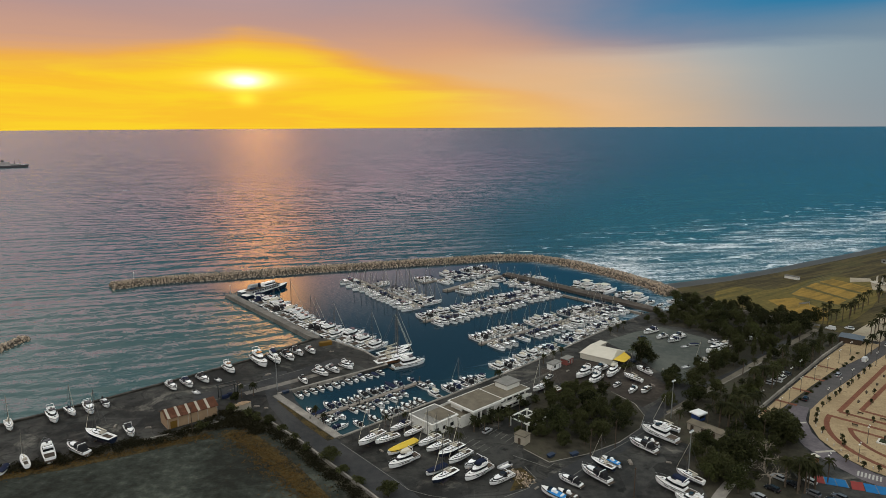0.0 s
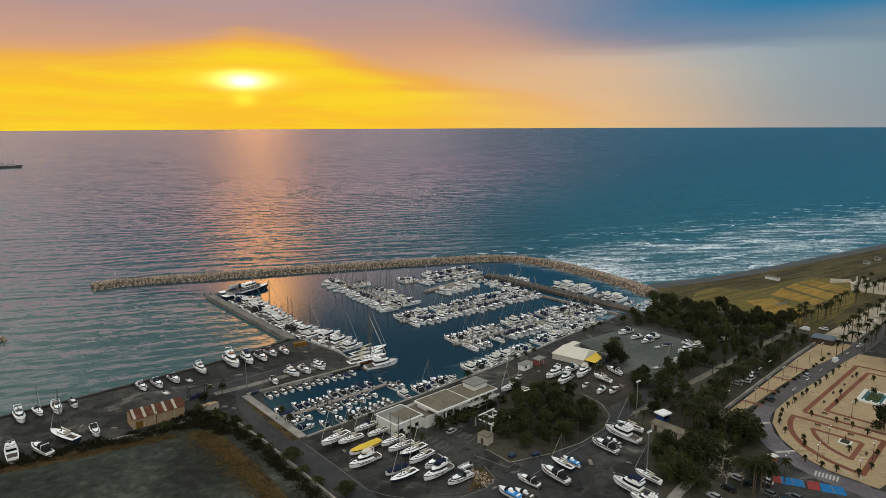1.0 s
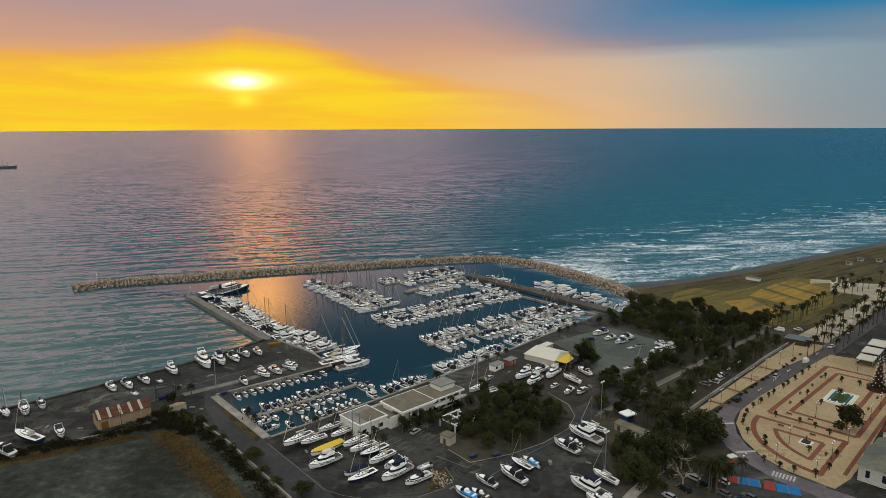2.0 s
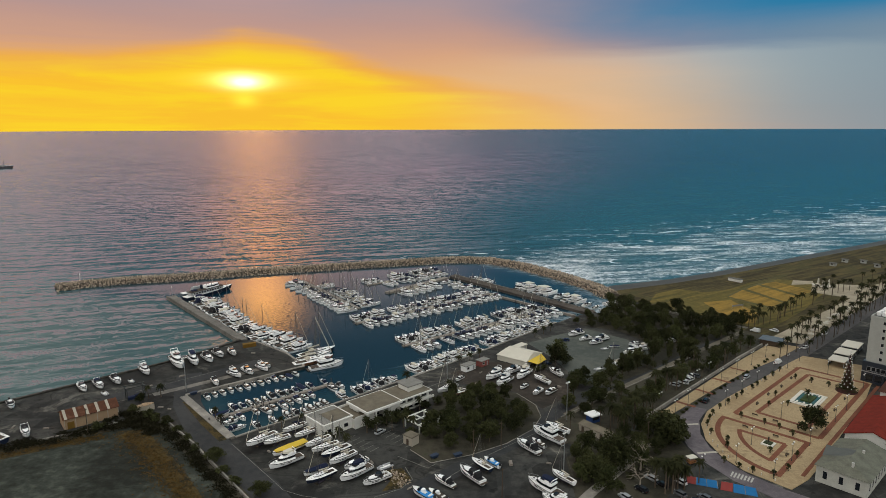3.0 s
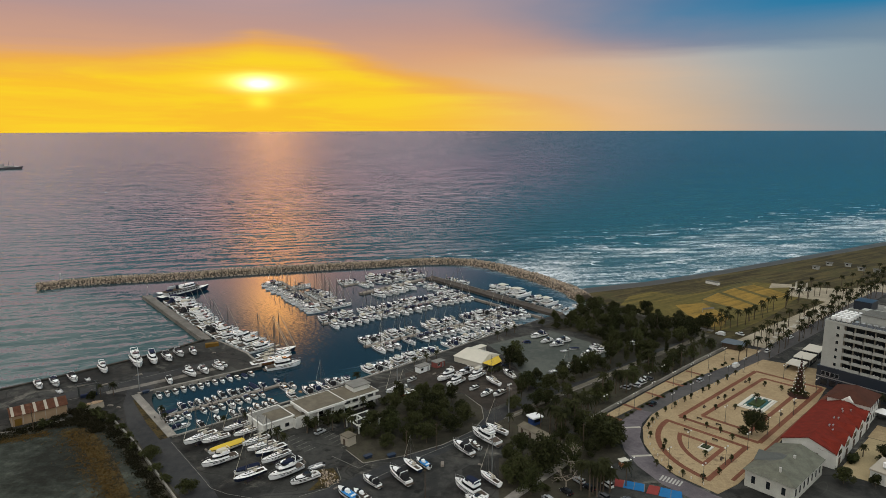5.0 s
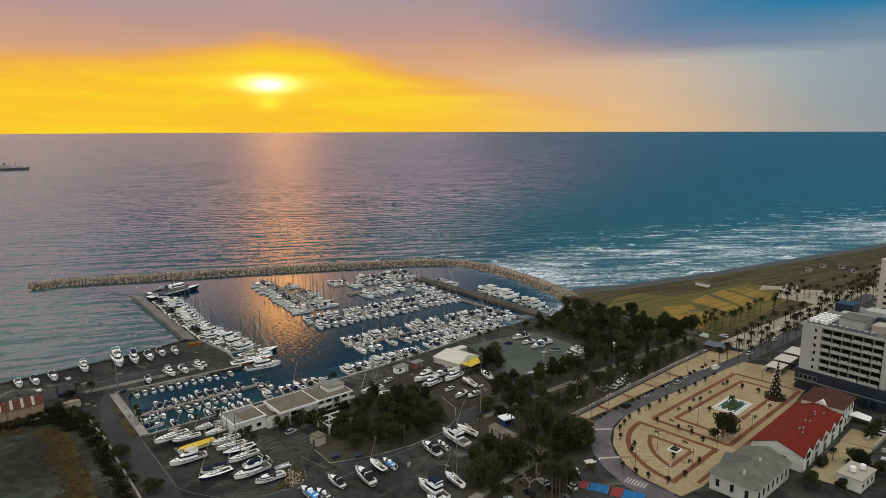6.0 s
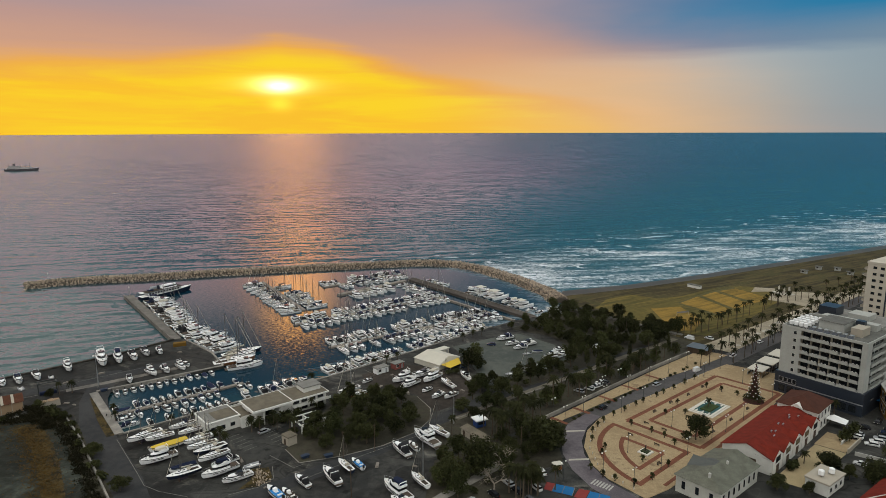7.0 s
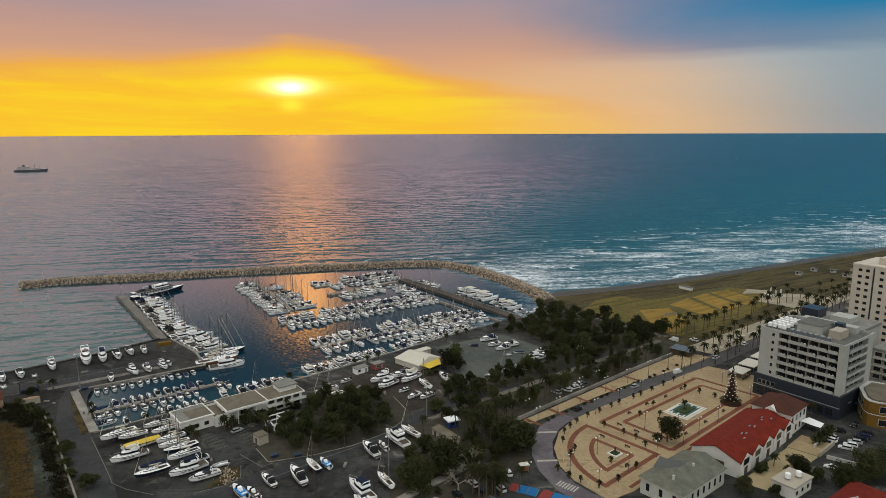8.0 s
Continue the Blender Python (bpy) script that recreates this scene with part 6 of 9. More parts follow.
def sailer(label, canvas=SAILBLUE, paint=None, ashore=False, L=11.0, B=3.05, mast=13.5):
    root = thing("sailing_yacht", label, "sailing yacht", "boats ashore" if ashore else "moored boats")
    F = 1.1
    hull_parts(root, L, B, F, 0.6, paint, bottom=ashore)
    if ashore:
        Mesh().box(-0.14, -L * 0.12, -1.5, 0.14, L * 0.1, -0.45).make("keel", ANTIFOUL, root)
    cp = cabin_plan(-L * 0.14, L * 0.24, B * 0.27, B * 0.19)
    c = taper(Mesh(), cp, F * 0.9, F + 0.48, 0.88).make("coachroof", GEL, root)
    band = taper(Mesh(), grown(cp, 1.0), F + 0.14, F + 0.32, 0.96)
    for y in (-L * 0.02, L * 0.13):
        band.box(-0.28, y - 0.25, F + 0.4, 0.28, y + 0.25, F + 0.52)
    band.box(-0.27, L * 0.30, F * 0.98, 0.27, L * 0.345, F * 0.98 + 0.16)
    portlights(band, L, B, F, ((0.46, 0.52), (0.56, 0.62), (0.66, 0.70))).make("window_band", TINT, c)
    taper(Mesh(), [(-B * 0.25, -L * 0.2), (B * 0.25, -L * 0.2), (B * 0.25, -L * 0.10), (-B * 0.25, -L * 0.10)], F + 0.4, F + 1.15, 0.85).make("sprayhood", canvas, root)
    Mesh().loft(deck_rings(L, B, F, -0.04, 0.06, 0.32, 4, 0.48)).make("cockpit", TEAK, root)
    ym = L * 0.08
    m = Mesh().tube([(0, ym, F * 0.9), (0, ym, mast)], [0.11, 0.075], 6).make("mast", ALLOY, root)
    Mesh().box(-B * 0.3, ym - 0.04, mast * 0.5, B * 0.3, ym + 0.04, mast * 0.5 + 0.06).make("spreader", ALLOY, m)
    Mesh().tube([(0, ym - 0.1, F + 1.35), (0, -L * 0.30, F + 1.25)], [0.08, 0.08], 5).make("boom", ALLOY, root)
    Mesh().tube([(0, ym - 0.2, F + 1.7), (0, -L * 0.02, F + 1.62), (0, -L * 0.28, F + 1.42)], [0.24, 0.20, 0.12], 7).make("sail_cover", canvas, root)
    Mesh().tube([(0, L * 0.49, F + 0.4), (0, ym, mast - 0.3)], [0.07, 0.05], 5).make("furled_jib", SAILCREAM, root)
    rig = Mesh().tube([(0, -L * 0.49, F + 0.3), (0, ym, mast)], [0.025, 0.025], 4)
    for s in (-1, 1):
        rig.tube([(s * B * 0.46, ym - 0.2, F), (s * B * 0.3, ym, mast * 0.5), (0, ym, mast - 0.4)], [0.025] * 3, 4)
    rig.make("standing_rigging", ALLOY, root)
    if ashore:
        cradle(root, L, B, 1.5)
    return root


def speedboat(label, inside=None, ashore=False, L=6.4, B=2.3, outboard=True):
    root = thing("speedboat", label, "boat", "boats ashore" if ashore else "moored boats")
    F = 0.85
    hull_parts(root, L, B, F, 0.4, bottom=ashore)
    Mesh().loft(deck_rings(L, B, F, -0.06, 0.04, 0.66, 6, 0.84)).make("cockpit", inside or RUBBER, root)
    Mesh().chamfer(-0.45, -0.5, F, 0.45, 0.25, F + 0.75, 0.12).make("console", GEL, root)
    taper(Mesh(), [(-B * 0.34, L * 0.10), (B * 0.34, L * 0.10), (B * 0.22, L * 0.2), (-B * 0.22, L * 0.2)], F + 0.1, F + 0.6, 0.8, -0.15).make("windscreen", TINT, root)
    for y, w in ((-L * 0.38, 0.26), (-L * 0.16, 0.17)):
        Mesh().chamfer(-B * w, y, F - 0.1, B * w, y + 0.45, F + 0.22, 0.06).make("seat", GELDECK, root)
    if outboard:
        en = Mesh().chamfer(-0.22, -L / 2 - 0.6, F * 0.75, 0.22, -L / 2 - 0.02, F + 0.55, 0.1).make("outboard_motor", RUBBER, root)
        Mesh().box(-0.08, -L / 2 - 0.4, -0.45, 0.08, -L / 2 - 0.15, F * 0.75).make("leg", METAL, en)
    if ashore:
        cradle(root, L, B, 0.4)
    return root


def covered_boat(label, cloth, ashore=False, L=8.0, B=2.8):
    root = thing("covered_boat", label, "boat", "boats ashore" if ashore else "moored boats")
    hull_parts(root, L, B, 1.0, 0.5, bottom=ashore)
    rings = []
    for i in range(9):
        s = 0.02 + 0.9 * i / 8
        b, y = max(B / 2 * half_beam(s), 0.03) + 0.05, -L / 2 + s * L
        z = 1.0 * (0.86 + 0.42 * s ** 2)
        ridge = z + 0.75 * math.sin(math.pi * min(1, 0.15 + s * 0.9)) + 0.06 * math.sin(i * 2.4)
        rings.append([(-b, y, z - 0.25), (-b * 0.7, y, z + 0.2), (0, y, ridge), (b * 0.7, y, z + 0.2), (b, y, z - 0.25)])
    Mesh().loft(rings).make("tarpaulin", cloth, root, smooth=False)
    if ashore:
        cradle(root, L, B, 0.5)
    return root


def dinghy(label, ashore=False, L=4.2):
    root = thing("inflatable_dinghy", label, "dinghy", "boats ashore" if ashore else "moored boats")
    Mesh().tube([(-0.75, -L / 2, 0.35), (-0.78, L * 0.2, 0.38), (-0.45, L * 0.42, 0.5), (0, L * 0.5, 0.58), (0.45, L * 0.42, 0.5), (0.78, L * 0.2, 0.38), (0.75, -L / 2, 0.35)], [0.24] * 7, 8).make("tube", HYPALON, root)
    Mesh().box(-0.6, -L * 0.45, 0.1, 0.6, L * 0.34, 0.22).make("floor", GELDECK, root)
    Mesh().box(-0.6, -L * 0.05, 0.35, 0.6, L * 0.05, 0.48).make("thwart", GELDECK, root)
    Mesh().chamfer(-0.18, -L / 2 - 0.3, 0.2, 0.18, -L / 2 + 0.12, 0.85, 0.08).make("outboard_motor", RUBBER, root)
    return root


def catamaran(label, L=13.0, B=6.6):
    root = thing("excursion_catamaran", label, "catamaran", "moored boats")
    for s in (-1, 1):
        h = Mesh().loft([[(x + s * B * 0.36, y, z) for x, y, z in r] for r in hull_rings(L, 1.6, 1.7, 0.6)], closed=False, cap=False)
        h.make("hull", GEL, root)
    Mesh().chamfer(-B * 0.48, -L * 0.46, 1.2, B * 0.48, L * 0.30, 1.55, 0.1).make("bridge_deck", GELDECK, root)
    cp = cabin_plan(-L * 0.25, L * 0.2, B * 0.40, B * 0.30)
    c = taper(Mesh(), cp, 1.55, 3.0, 0.9).make("saloon", GEL, root)
    taper(Mesh(), grown(cp, 0.99), 2.0, 2.6, 0.95).make("window_band", TINT, c)
    Mesh().chamfer(-B * 0.46, -L * 0.45, 3.9 - 0.9, B * 0.46, L * 0.1, 3.2, 0.08).make("upper_deck", GELDECK, root)
    Mesh().box(-B * 0.42, -L * 0.42, 5.0, B * 0.42, -L * 0.02, 5.15).make("sun_roof", CANVAS, root)
    for x in (-B * 0.40, B * 0.40):
        for y in (-L * 0.40, -L * 0.04):
            Mesh().box(x - 0.05, y - 0.05, 3.2, x + 0.05, y + 0.05, 5.0).make("post", METAL, root)
    Mesh().box(-B * 0.45, -L * 0.44, 4.0, B * 0.45, -L * 0.43, 4.06).make("rail", METAL, root)
    return root


BUILDERS = {
    "cr": lambda a: cruiser("white motor cruiser with smoked windscreen and open cockpit", None, a),
    "crb": lambda a: cruiser("white motor cruiser under a black canvas canopy", COVERBLACK, a),
    "crc": lambda a: cruiser("white motor cruiser with a navy canvas cockpit cover", SAILBLUE, a),
    "fl": lambda a: flybridge("white flybridge motor yacht with dark windows", None, a),
    "flb": lambda a: flybridge("white flybridge motor yacht with a navy canvas top", SAILBLUE, a),
    "flc": lambda a: flybridge("white flybridge motor yacht with a pale canvas top", SAILCREAM, a),
    "sa": lambda a: sailer("white sailing yacht with navy sail cover and bare mast", SAILBLUE, None, a),
    "sac": lambda a: sailer("white sailing yacht with pale canvas and bare mast", SAILCREAM, None, a),
    "dk": lambda a: sailer("dark-hulled sailing yacht with furled sails", SAILCREAM, GELNAVY, a),
    "wd": lambda a: sailer("varnished wooden sailing yacht with furled sails", SAILCREAM, VARNISH, a),
    "sp": lambda a: speedboat("small open white speedboat with an outboard motor", None, a),
    "spb": lambda a: speedboat("small open white speedboat with a teak cockpit", TEAK, a),
    "blu": lambda a: speedboat("white open boat with a bright blue cockpit sheet", COVERBLUE, a),
    "cvn": lambda a: covered_boat("white boat under a navy canvas cover", SAILBLUE, a),
    "cov": lambda a: covered_boat("white boat under a yellow tarpaulin", YELLOW, a, 11.0, 3.4),
    "di": lambda a: dinghy("grey inflatable dinghy with an outboard motor", a),
    "cat": lambda a: catamaran("white excursion catamaran with a sun roof"),
}
LENGTH = {"cr": 10, "crb": 10, "crc": 10, "fl": 13, "flb": 13, "flc": 13, "sa": 11, "sac": 11, "dk": 11, "wd": 11, "sp": 6.4, "spb": 6.4, "blu": 6.4, "cvn": 8, "cov": 11, "di": 4.2, "cat": 13}
LIFT = {"sa": 1.58, "sac": 1.58, "dk": 1.58, "wd": 1.58, "fl": 0.88, "flb": 0.88, "flc": 0.88, "cr": 0.68, "crb": 0.68, "crc": 0.68, "sp": 0.48, "spb": 0.48, "blu": 0.48, "cvn": 0.58, "cov": 0.58, "di": 0.0}
PATTERN = {}


def boat(kind, x, y, heading, L, ashore=False):
    k = L / LENGTH[kind]
    z = LIFT[kind] * k if ashore else WATER
    m = pose(x, y, z, 0, 0, heading) @ Matrix.Diagonal((k ** 0.85, k, k ** 0.85 if not ashore else k, 1))
    key = (kind, ashore)
    if key not in PATTERN:
        PATTERN[key] = BUILDERS[kind](ashore)
        PATTERN[key].matrix_basis = m
        return PATTERN[key]
    ob = copy_thing(PATTERN[key], m)
    ob.matrix_basis = m
    return ob


brng = random.Random(21)
MIX = ["cr"] * 6 + ["crc"] * 2 + ["crb"] * 2 + ["sa"] * 2 + ["sac"] * 3 + ["fl"] * 3 + ["sp", "flc", "flb"]
SAILS = ["sa"] * 4 + ["sac"] * 4 + ["cr", "fl", "crc", "dk"]
SMALL = ["sp"] * 4 + ["spb"] * 4 + ["cvn"] + ["crc"] * 2 + ["crb"] * 3
BIG = ["fl"] * 4 + ["flb"] * 2 + ["flc"] * 2 + ["cr"] + ["sac"]


def moor(a, b, sides, lo, hi, mix, gap=0.7, off=1.6, skip=0.06, ends=(1.5, 1.5), beam=0.33):
    """Boats side by side along a pontoon or quay, bows outwards."""
    a, b = Vector(a), Vector(b)
    d = (b - a).normalized()
    for s in sides:
        out = Vector((-d.y, d.x)) * s
        t = ends[0]
        while t < (b - a).length - ends[1]:
            L = brng.uniform(lo, hi)
            w = L * beam + gap
            if brng.random() > skip:
                kind = brng.choice(mix)
                if kind in ("sp", "spb"):
                    L = min(L, 7.5)
                c = a + d * (t + w / 2) + out * (off + L / 2 + brng.uniform(0, 1.3))
                boat(kind, c.x, c.y, math.degrees(math.atan2(-out.x, out.y)) + brng.uniform(-5, 5), L)
            t += w
    return None


moor(*P0, (-1,), 11, 14, SAILS, skip=0.05)
moor((-40, 405), P0[1], (1,), 10, 14, SAILS, skip=0.1)
moor((-61, 435.5), (-45, 412), (1,), 10, 13, SAILS, skip=0.75)
moor(*P2, (1,), 10, 13, MIX, skip=0.25)
moor(*P2, (-1,), 9, 12, MIX, skip=0.3)
moor((3, 401), (26, 427), (-1,), 13, 16, ["fl", "flc", "sac"], off=2.6, skip=0.0)
moor((42, 435), (67, 404), (-1,), 9, 12, MIX, off=1.2, skip=0.05)
moor(*P3, (1, -1), 9.5, 12.5, MIX, skip=0.04)
moor(*P4, (1, -1), 9.5, 12.5, MIX, skip=0.04)
moor((26, 260), (98, 333), (1,), 8.5, 12, MIX, off=0.9, skip=0.06)
moor((-2, 233.5), (20, 253.5), (1,), 7, 10, MIX, off=0.8, skip=0.2)
moor((88, 371.5), (105, 353.5), (-1,), 9, 11, MIX, off=1.4, skip=0.35)
moor((-62, 241.5), (-28, 267.5), (-1,), 4.8, 6.8, SMALL, off=0.8, skip=0.10, beam=0.42)
moor(*P5, (1, -1), 5.2, 7.8, SMALL + ["cr", "crc"], off=1.2, skip=0.12, ends=(2.5, 0.5), beam=0.40)
moor((-29, 209), (-4, 231.5), (1,), 5.5, 8, SMALL, off=0.8, skip=0.35, beam=0.36)
moor((-52, 223), (-37.5, 206), (1,), 6.0, 7.5, SMALL, off=1.2, skip=0.62, beam=0.36)
moor((-120.8, 379.8), (-86.8, 337.8), (1,), 13, 18, BIG + ["sac", "dk", "sa", "crb", "crc", "crb", "dk"], off=1.2, skip=0.0, beam=0.28)
moor((-86.8, 337.8), (-59.8, 305.3), (1,), 12, 16, BIG[:5] + ["sac", "dk", "wd", "dk", "crb", "sa", "sa", "dk", "crb"], off=1.2, skip=0.0, beam=0.28)
moor((-56, 305.5), (-37.5, 288.5), (1,), 14, 18, BIG, off=0.8, skip=0.0, beam=0.28)
for k, (x, y, h, L) in (("dk", (-22.5, 289, -52, 19)), ("sac", (-23, 283.5, -55, 18)), ("wd", (-22, 278, -58, 19)), ("fl", (-15, 272.5, -60, 16))):
    boat(k, x, y, h, L)
for k, x, y, L in (("cr", 58, 438.5, 11), ("sac", 63, 432.5, 12), ("fl", 68, 427, 11), ("fl", 88, 411, 15), ("cat", 95, 409, 14), ("cat", 104, 399, 14), ("flc", 100, 403.5, 13),
                   ("cr", 110.5, 390, 12), ("flc", 114, 384, 13), ("cat", 119, 379, 12), ("cr", 123, 371, 9), ("sp", 127, 366, 7), ("sp", 130, 361, 6)):
    boat(k, x, y, -47 + brng.uniform(-4, 4), L)

WEST_YARD = [("fl", -140, 217.5, -138, 11), ("sa", -135.5, 221, -132, 8.5), ("cr", -130.8, 224.6, -141, 11), ("sp", -127, 229, -140, 7.5), ("sac", -150.6, 209.9, -140, 9),
             ("fl", -126.5, 192.2, 37, 12.5), ("crb", -118.1, 194.0, 59, 10.5), ("dk", -114.3, 200.7, 64, 12.5), ("crb", -107.2, 206.6, -142, 9), ("sac", -130, 186, 42, 8), ("cvn", -134, 182, -160, 6)]
SEAWALL_ROW = [("cr", -108.7, 245.1, -136, 9.5), ("crc", -103.6, 247.9, -136, 10), ("di", -97.0, 240.2, -135, 4.6), ("crb", -98.8, 252.6, -135, 10), ("di", -92.7, 252.9, -139, 4.2),
               ("fl", -91.6, 263.0, -139, 11), ("fl", -80.9, 271.2, -143, 16.5), ("flb", -75.0, 274.5, -145, 13), ("crb", -69.8, 277.8, -140, 11.5), ("crb", -66.9, 283.5, -138, 10.5), ("cr", -61.2, 285.8, -143, 9)]
QUAY_ROW = [("crb", -57.1, 250.9, -146, 8), ("fl", -51.5, 258.8, -129, 9.5), ("cr", -47.0, 262.3, -136, 9.5), ("spb", -40.9, 269.6, -137, 6.5), ("fl", -41.8, 266.2, -133, 9)]
SOUTH_YARD = [("sac", -23.6, 198.6, 140, 12.5), ("sa", -14.8, 207.9, 134, 9.8), ("sac", -18.6, 199.0, 128, 9.9), ("sac", -10.1, 204.2, 135, 9.3), ("flc", -12.4, 185.5, 132, 12.2), ("sac", -4.6, 197.6, 135, 10.4),
              ("sac", -1.6, 193.8, 129, 10.4), ("dk", 2.4, 190.6, 135, 11.5), ("sac", 5.2, 186.6, 136, 11), ("cvn", -2.2, 180.6, 132, 8.8), ("crb", 9.6, 184.6, 134, 9.5), ("dk", 0.4, 175.6, 134, 10.8),
              ("flb", 10.4, 178.6, 135, 12.5), ("cr", 17.0, 175.4, 128, 10), ("di", 18.6, 183.6, 130, 5.5), ("cov", -13.3, 194.2, 136, 13.5)]
EAST_YARD = [("blu", 31.0, 167.5, 47, 9), ("spb", 35.1, 167.2, 45, 7.5), ("crb", 37.0, 174.6, 45, 8.5), ("crb", 45.2, 177.5, 37, 11.5), ("dk", 48.6, 182.8, 41, 8.8), ("blu", 51.9, 185.4, 40, 7.2),
             ("crb", 64.5, 194.9, 37, 11), ("spb", 68.4, 197.8, 33, 6.8), ("fl", 72.2, 202.2, 40, 14.2), ("sac", 76.2, 207.3, 47, 10), ("sac", 72.4, 175.4, 38, 9.4), ("flb", 66.2, 169.8, 42, 13.6), ("fl", 68.5, 163.2, 48, 10.5)]
NORTH_YARD = [("fl", 58.6, 256.0, 134, 12.4), ("fl", 61.9, 249.9, 141, 12), ("cr", 66.2, 261.4, 130, 11), ("flc", 70.8, 257.2, 144, 12.4), ("sac", 77.4, 250.7, 36, 9.8), ("cr", 84.8, 260.2, 26, 9.5),
              ("sp", 69.4, 245.3, 140, 6), ("cr", 74.2, 239.8, 142, 7.8), ("spb", 79.3, 239.8, 138, 7.8), ("sac", 38.4, 240.8, 135, 11.5), ("wd", 42.4, 237.0, 126, 9.8), ("sp", 43.6, 253.7, 143, 6),
              ("fl", 124.2, 284.1, 120, 12), ("cr", 114.1, 302.9, 119, 11), ("crc", 103.9, 311.7, 122, 11), ("sac", 111.8, 267.4, 118, 9.5)]
GROVE_YARD = [("crc", 110.8, 298.5, 118, 8.5), ("flc", 130.5, 289, 116, 9.5), ("di", 113.3, 291, 120, 4.5), ("cvn", 118.5, 293.5, 100, 5.5), ("sp", 129, 297, 112, 6.5), ("cr", 107, 304, 122, 8.5), ("spb", 118, 273.4, 60, 6.5), ("di", 104.1, 264.9, 126, 5), ("cr", 149.0, 300.4, 117, 10), ("sp", 138.4, 251.4, 129, 6.8), ("sp", 141.1, 255.9, 122, 6.4), ("fl", 134.5, 362.8, 49, 12)]
for rows, k in ((WEST_YARD, 1.08), (SEAWALL_ROW, 1.0), (QUAY_ROW, 1.0), (SOUTH_YARD, 0.95), (EAST_YARD, 0.95), (NORTH_YARD, 0.93), (GROVE_YARD, 0.93)):
    for kind, x, y, h, L in rows:
        boat(kind, x, y, h, L * k, True)

# the long old motor yacht at the pier's head
old = thing("old_motor_yacht", "long dark-hulled old motor yacht with a grey deckhouse and mast", "yacht")
hull_parts(old, 36, 6.4, 2.6, 1.4, GELNAVY)
SHIPGREY = material("weathered_ship_grey", plain, c=(0.38, 0.38, 0.38), rough=0.5, vary=0.2)
Mesh().box(-2.4, -14, 2.3, 2.4, 9, 4.6).make("deckhouse", SHIPGREY, old)
for k in range(11):
    for s in (-1, 1):
        Mesh().box(s * 2.43 - 0.03, -13 + 1.95 * k, 3.1, s * 2.43 + 0.03, -11.9 + 1.95 * k, 4.0).make("window", TINT, old)
Mesh().chamfer(-2.8, -15, 4.6, 2.8, 9.6, 4.85, 0.08).make("upper_deck", TEAK, old)
taper(Mesh(), cabin_plan(-3, 7.5, 1.9, 1.5), 4.85, 6.9, 0.88, -0.3).make("bridge", GEL, old)
taper(Mesh(), cabin_plan(-2.8, 7.4, 1.92, 1.5), 5.6, 6.3, 0.95, -0.1).make("bridge_window_band", TINT, old)
Mesh().tube([(0, -5, 4.85), (0, -5.6, 7.6)], [0.9, 0.75], 10).make("funnel", GELNAVY, old)
Mesh().tube([(0, -1.5, 6.8), (0, -1.9, 12)], [0.12, 0.07], 6).make("mast", ALLOY, old)
Mesh().chamfer(-1.0, -12.5, 4.85, 1.0, -9, 5.6, 0.2).make("lifeboat", SAILBLUE, old)
old.matrix_basis = pose(-112.5, 399.5, WATER, 0, 0, -33)
pil = thing("patrol_boat", "grey-blue patrol boat moored behind the pier head", "boat")
hull_parts(pil, 24, 5.4, 2.0, 1.0, material("slate_grey_hull", plain, c=(0.10, 0.12, 0.14), rough=0.5))
taper(Mesh(), cabin_plan(-5, 4, 1.9, 1.4), 1.9, 4.4, 0.85).make("wheelhouse", material("grey_superstructure", plain, c=(0.25, 0.27, 0.28), rough=0.5), pil)
Mesh().tube([(0, -1, 4.3), (0, -1.4, 8.2)], [0.1, 0.06], 6).make("mast", ALLOY, pil)
pil.matrix_basis = pose(-121, 405, WATER, 0, 0, -40)

# ferry far out
ferry = thing("far_cargo_ship", "grey-white ship far out at sea", "ship")
hull_parts(ferry, 78, 14, 6, 3, material("dull_ship_hull", plain, c=(0.10, 0.09, 0.10), rough=0.7))
Mesh().box(-6, -32, 5.5, 6, 20, 9.5).make("lower_house", material("dull_ship_white", plain, c=(0.34, 0.31, 0.31), rough=0.7), ferry)
Mesh().box(-5.5, -28, 9.5, 5.5, -4, 13.5).make("upper_house", bpy.data.materials["dull_ship_white"], ferry)
Mesh().box(-1.5, -20, 13.5, 1.5, -15, 18.5).make("funnel", bpy.data.materials["dull_ship_hull"], ferry)
for y in (-30, 8, 18):
    Mesh().tube([(0, y, 5.5), (0, y, 21)], [0.5, 0.3], 6).make("mast", bpy.data.materials["dull_ship_hull"], ferry)
ferry.matrix_basis = pose(-1068, 1605, WATER - 0.4 + 79.3 * max(0.0, (math.hypot(1068 + 50, 1605) - 1500) / 3440) ** 1.35, 0, 0, -72)

# ---- trees and shrubs ----
def leafy(n, b, c=(0.0025, 0.004, 0.002), c2=(0.062, 0.066, 0.026)):
    r = n.add("ShaderNodeNewGeometry").outputs["Random Per Island"]
    o = n.add("ShaderNodeObjectInfo").outputs["Random"]
    col = n.mix(n.m("ADD", n.m("MULTIPLY", r, 0.5), n.m("MULTIPLY", o, 0.5)), (*c, 1), (*c2, 1))
    n.put(b.inputs["Base Color"], col)
    b.inputs["Roughness"].default_value = 0.75
    b.inputs["Specular IOR Level"].default_value = 0.05


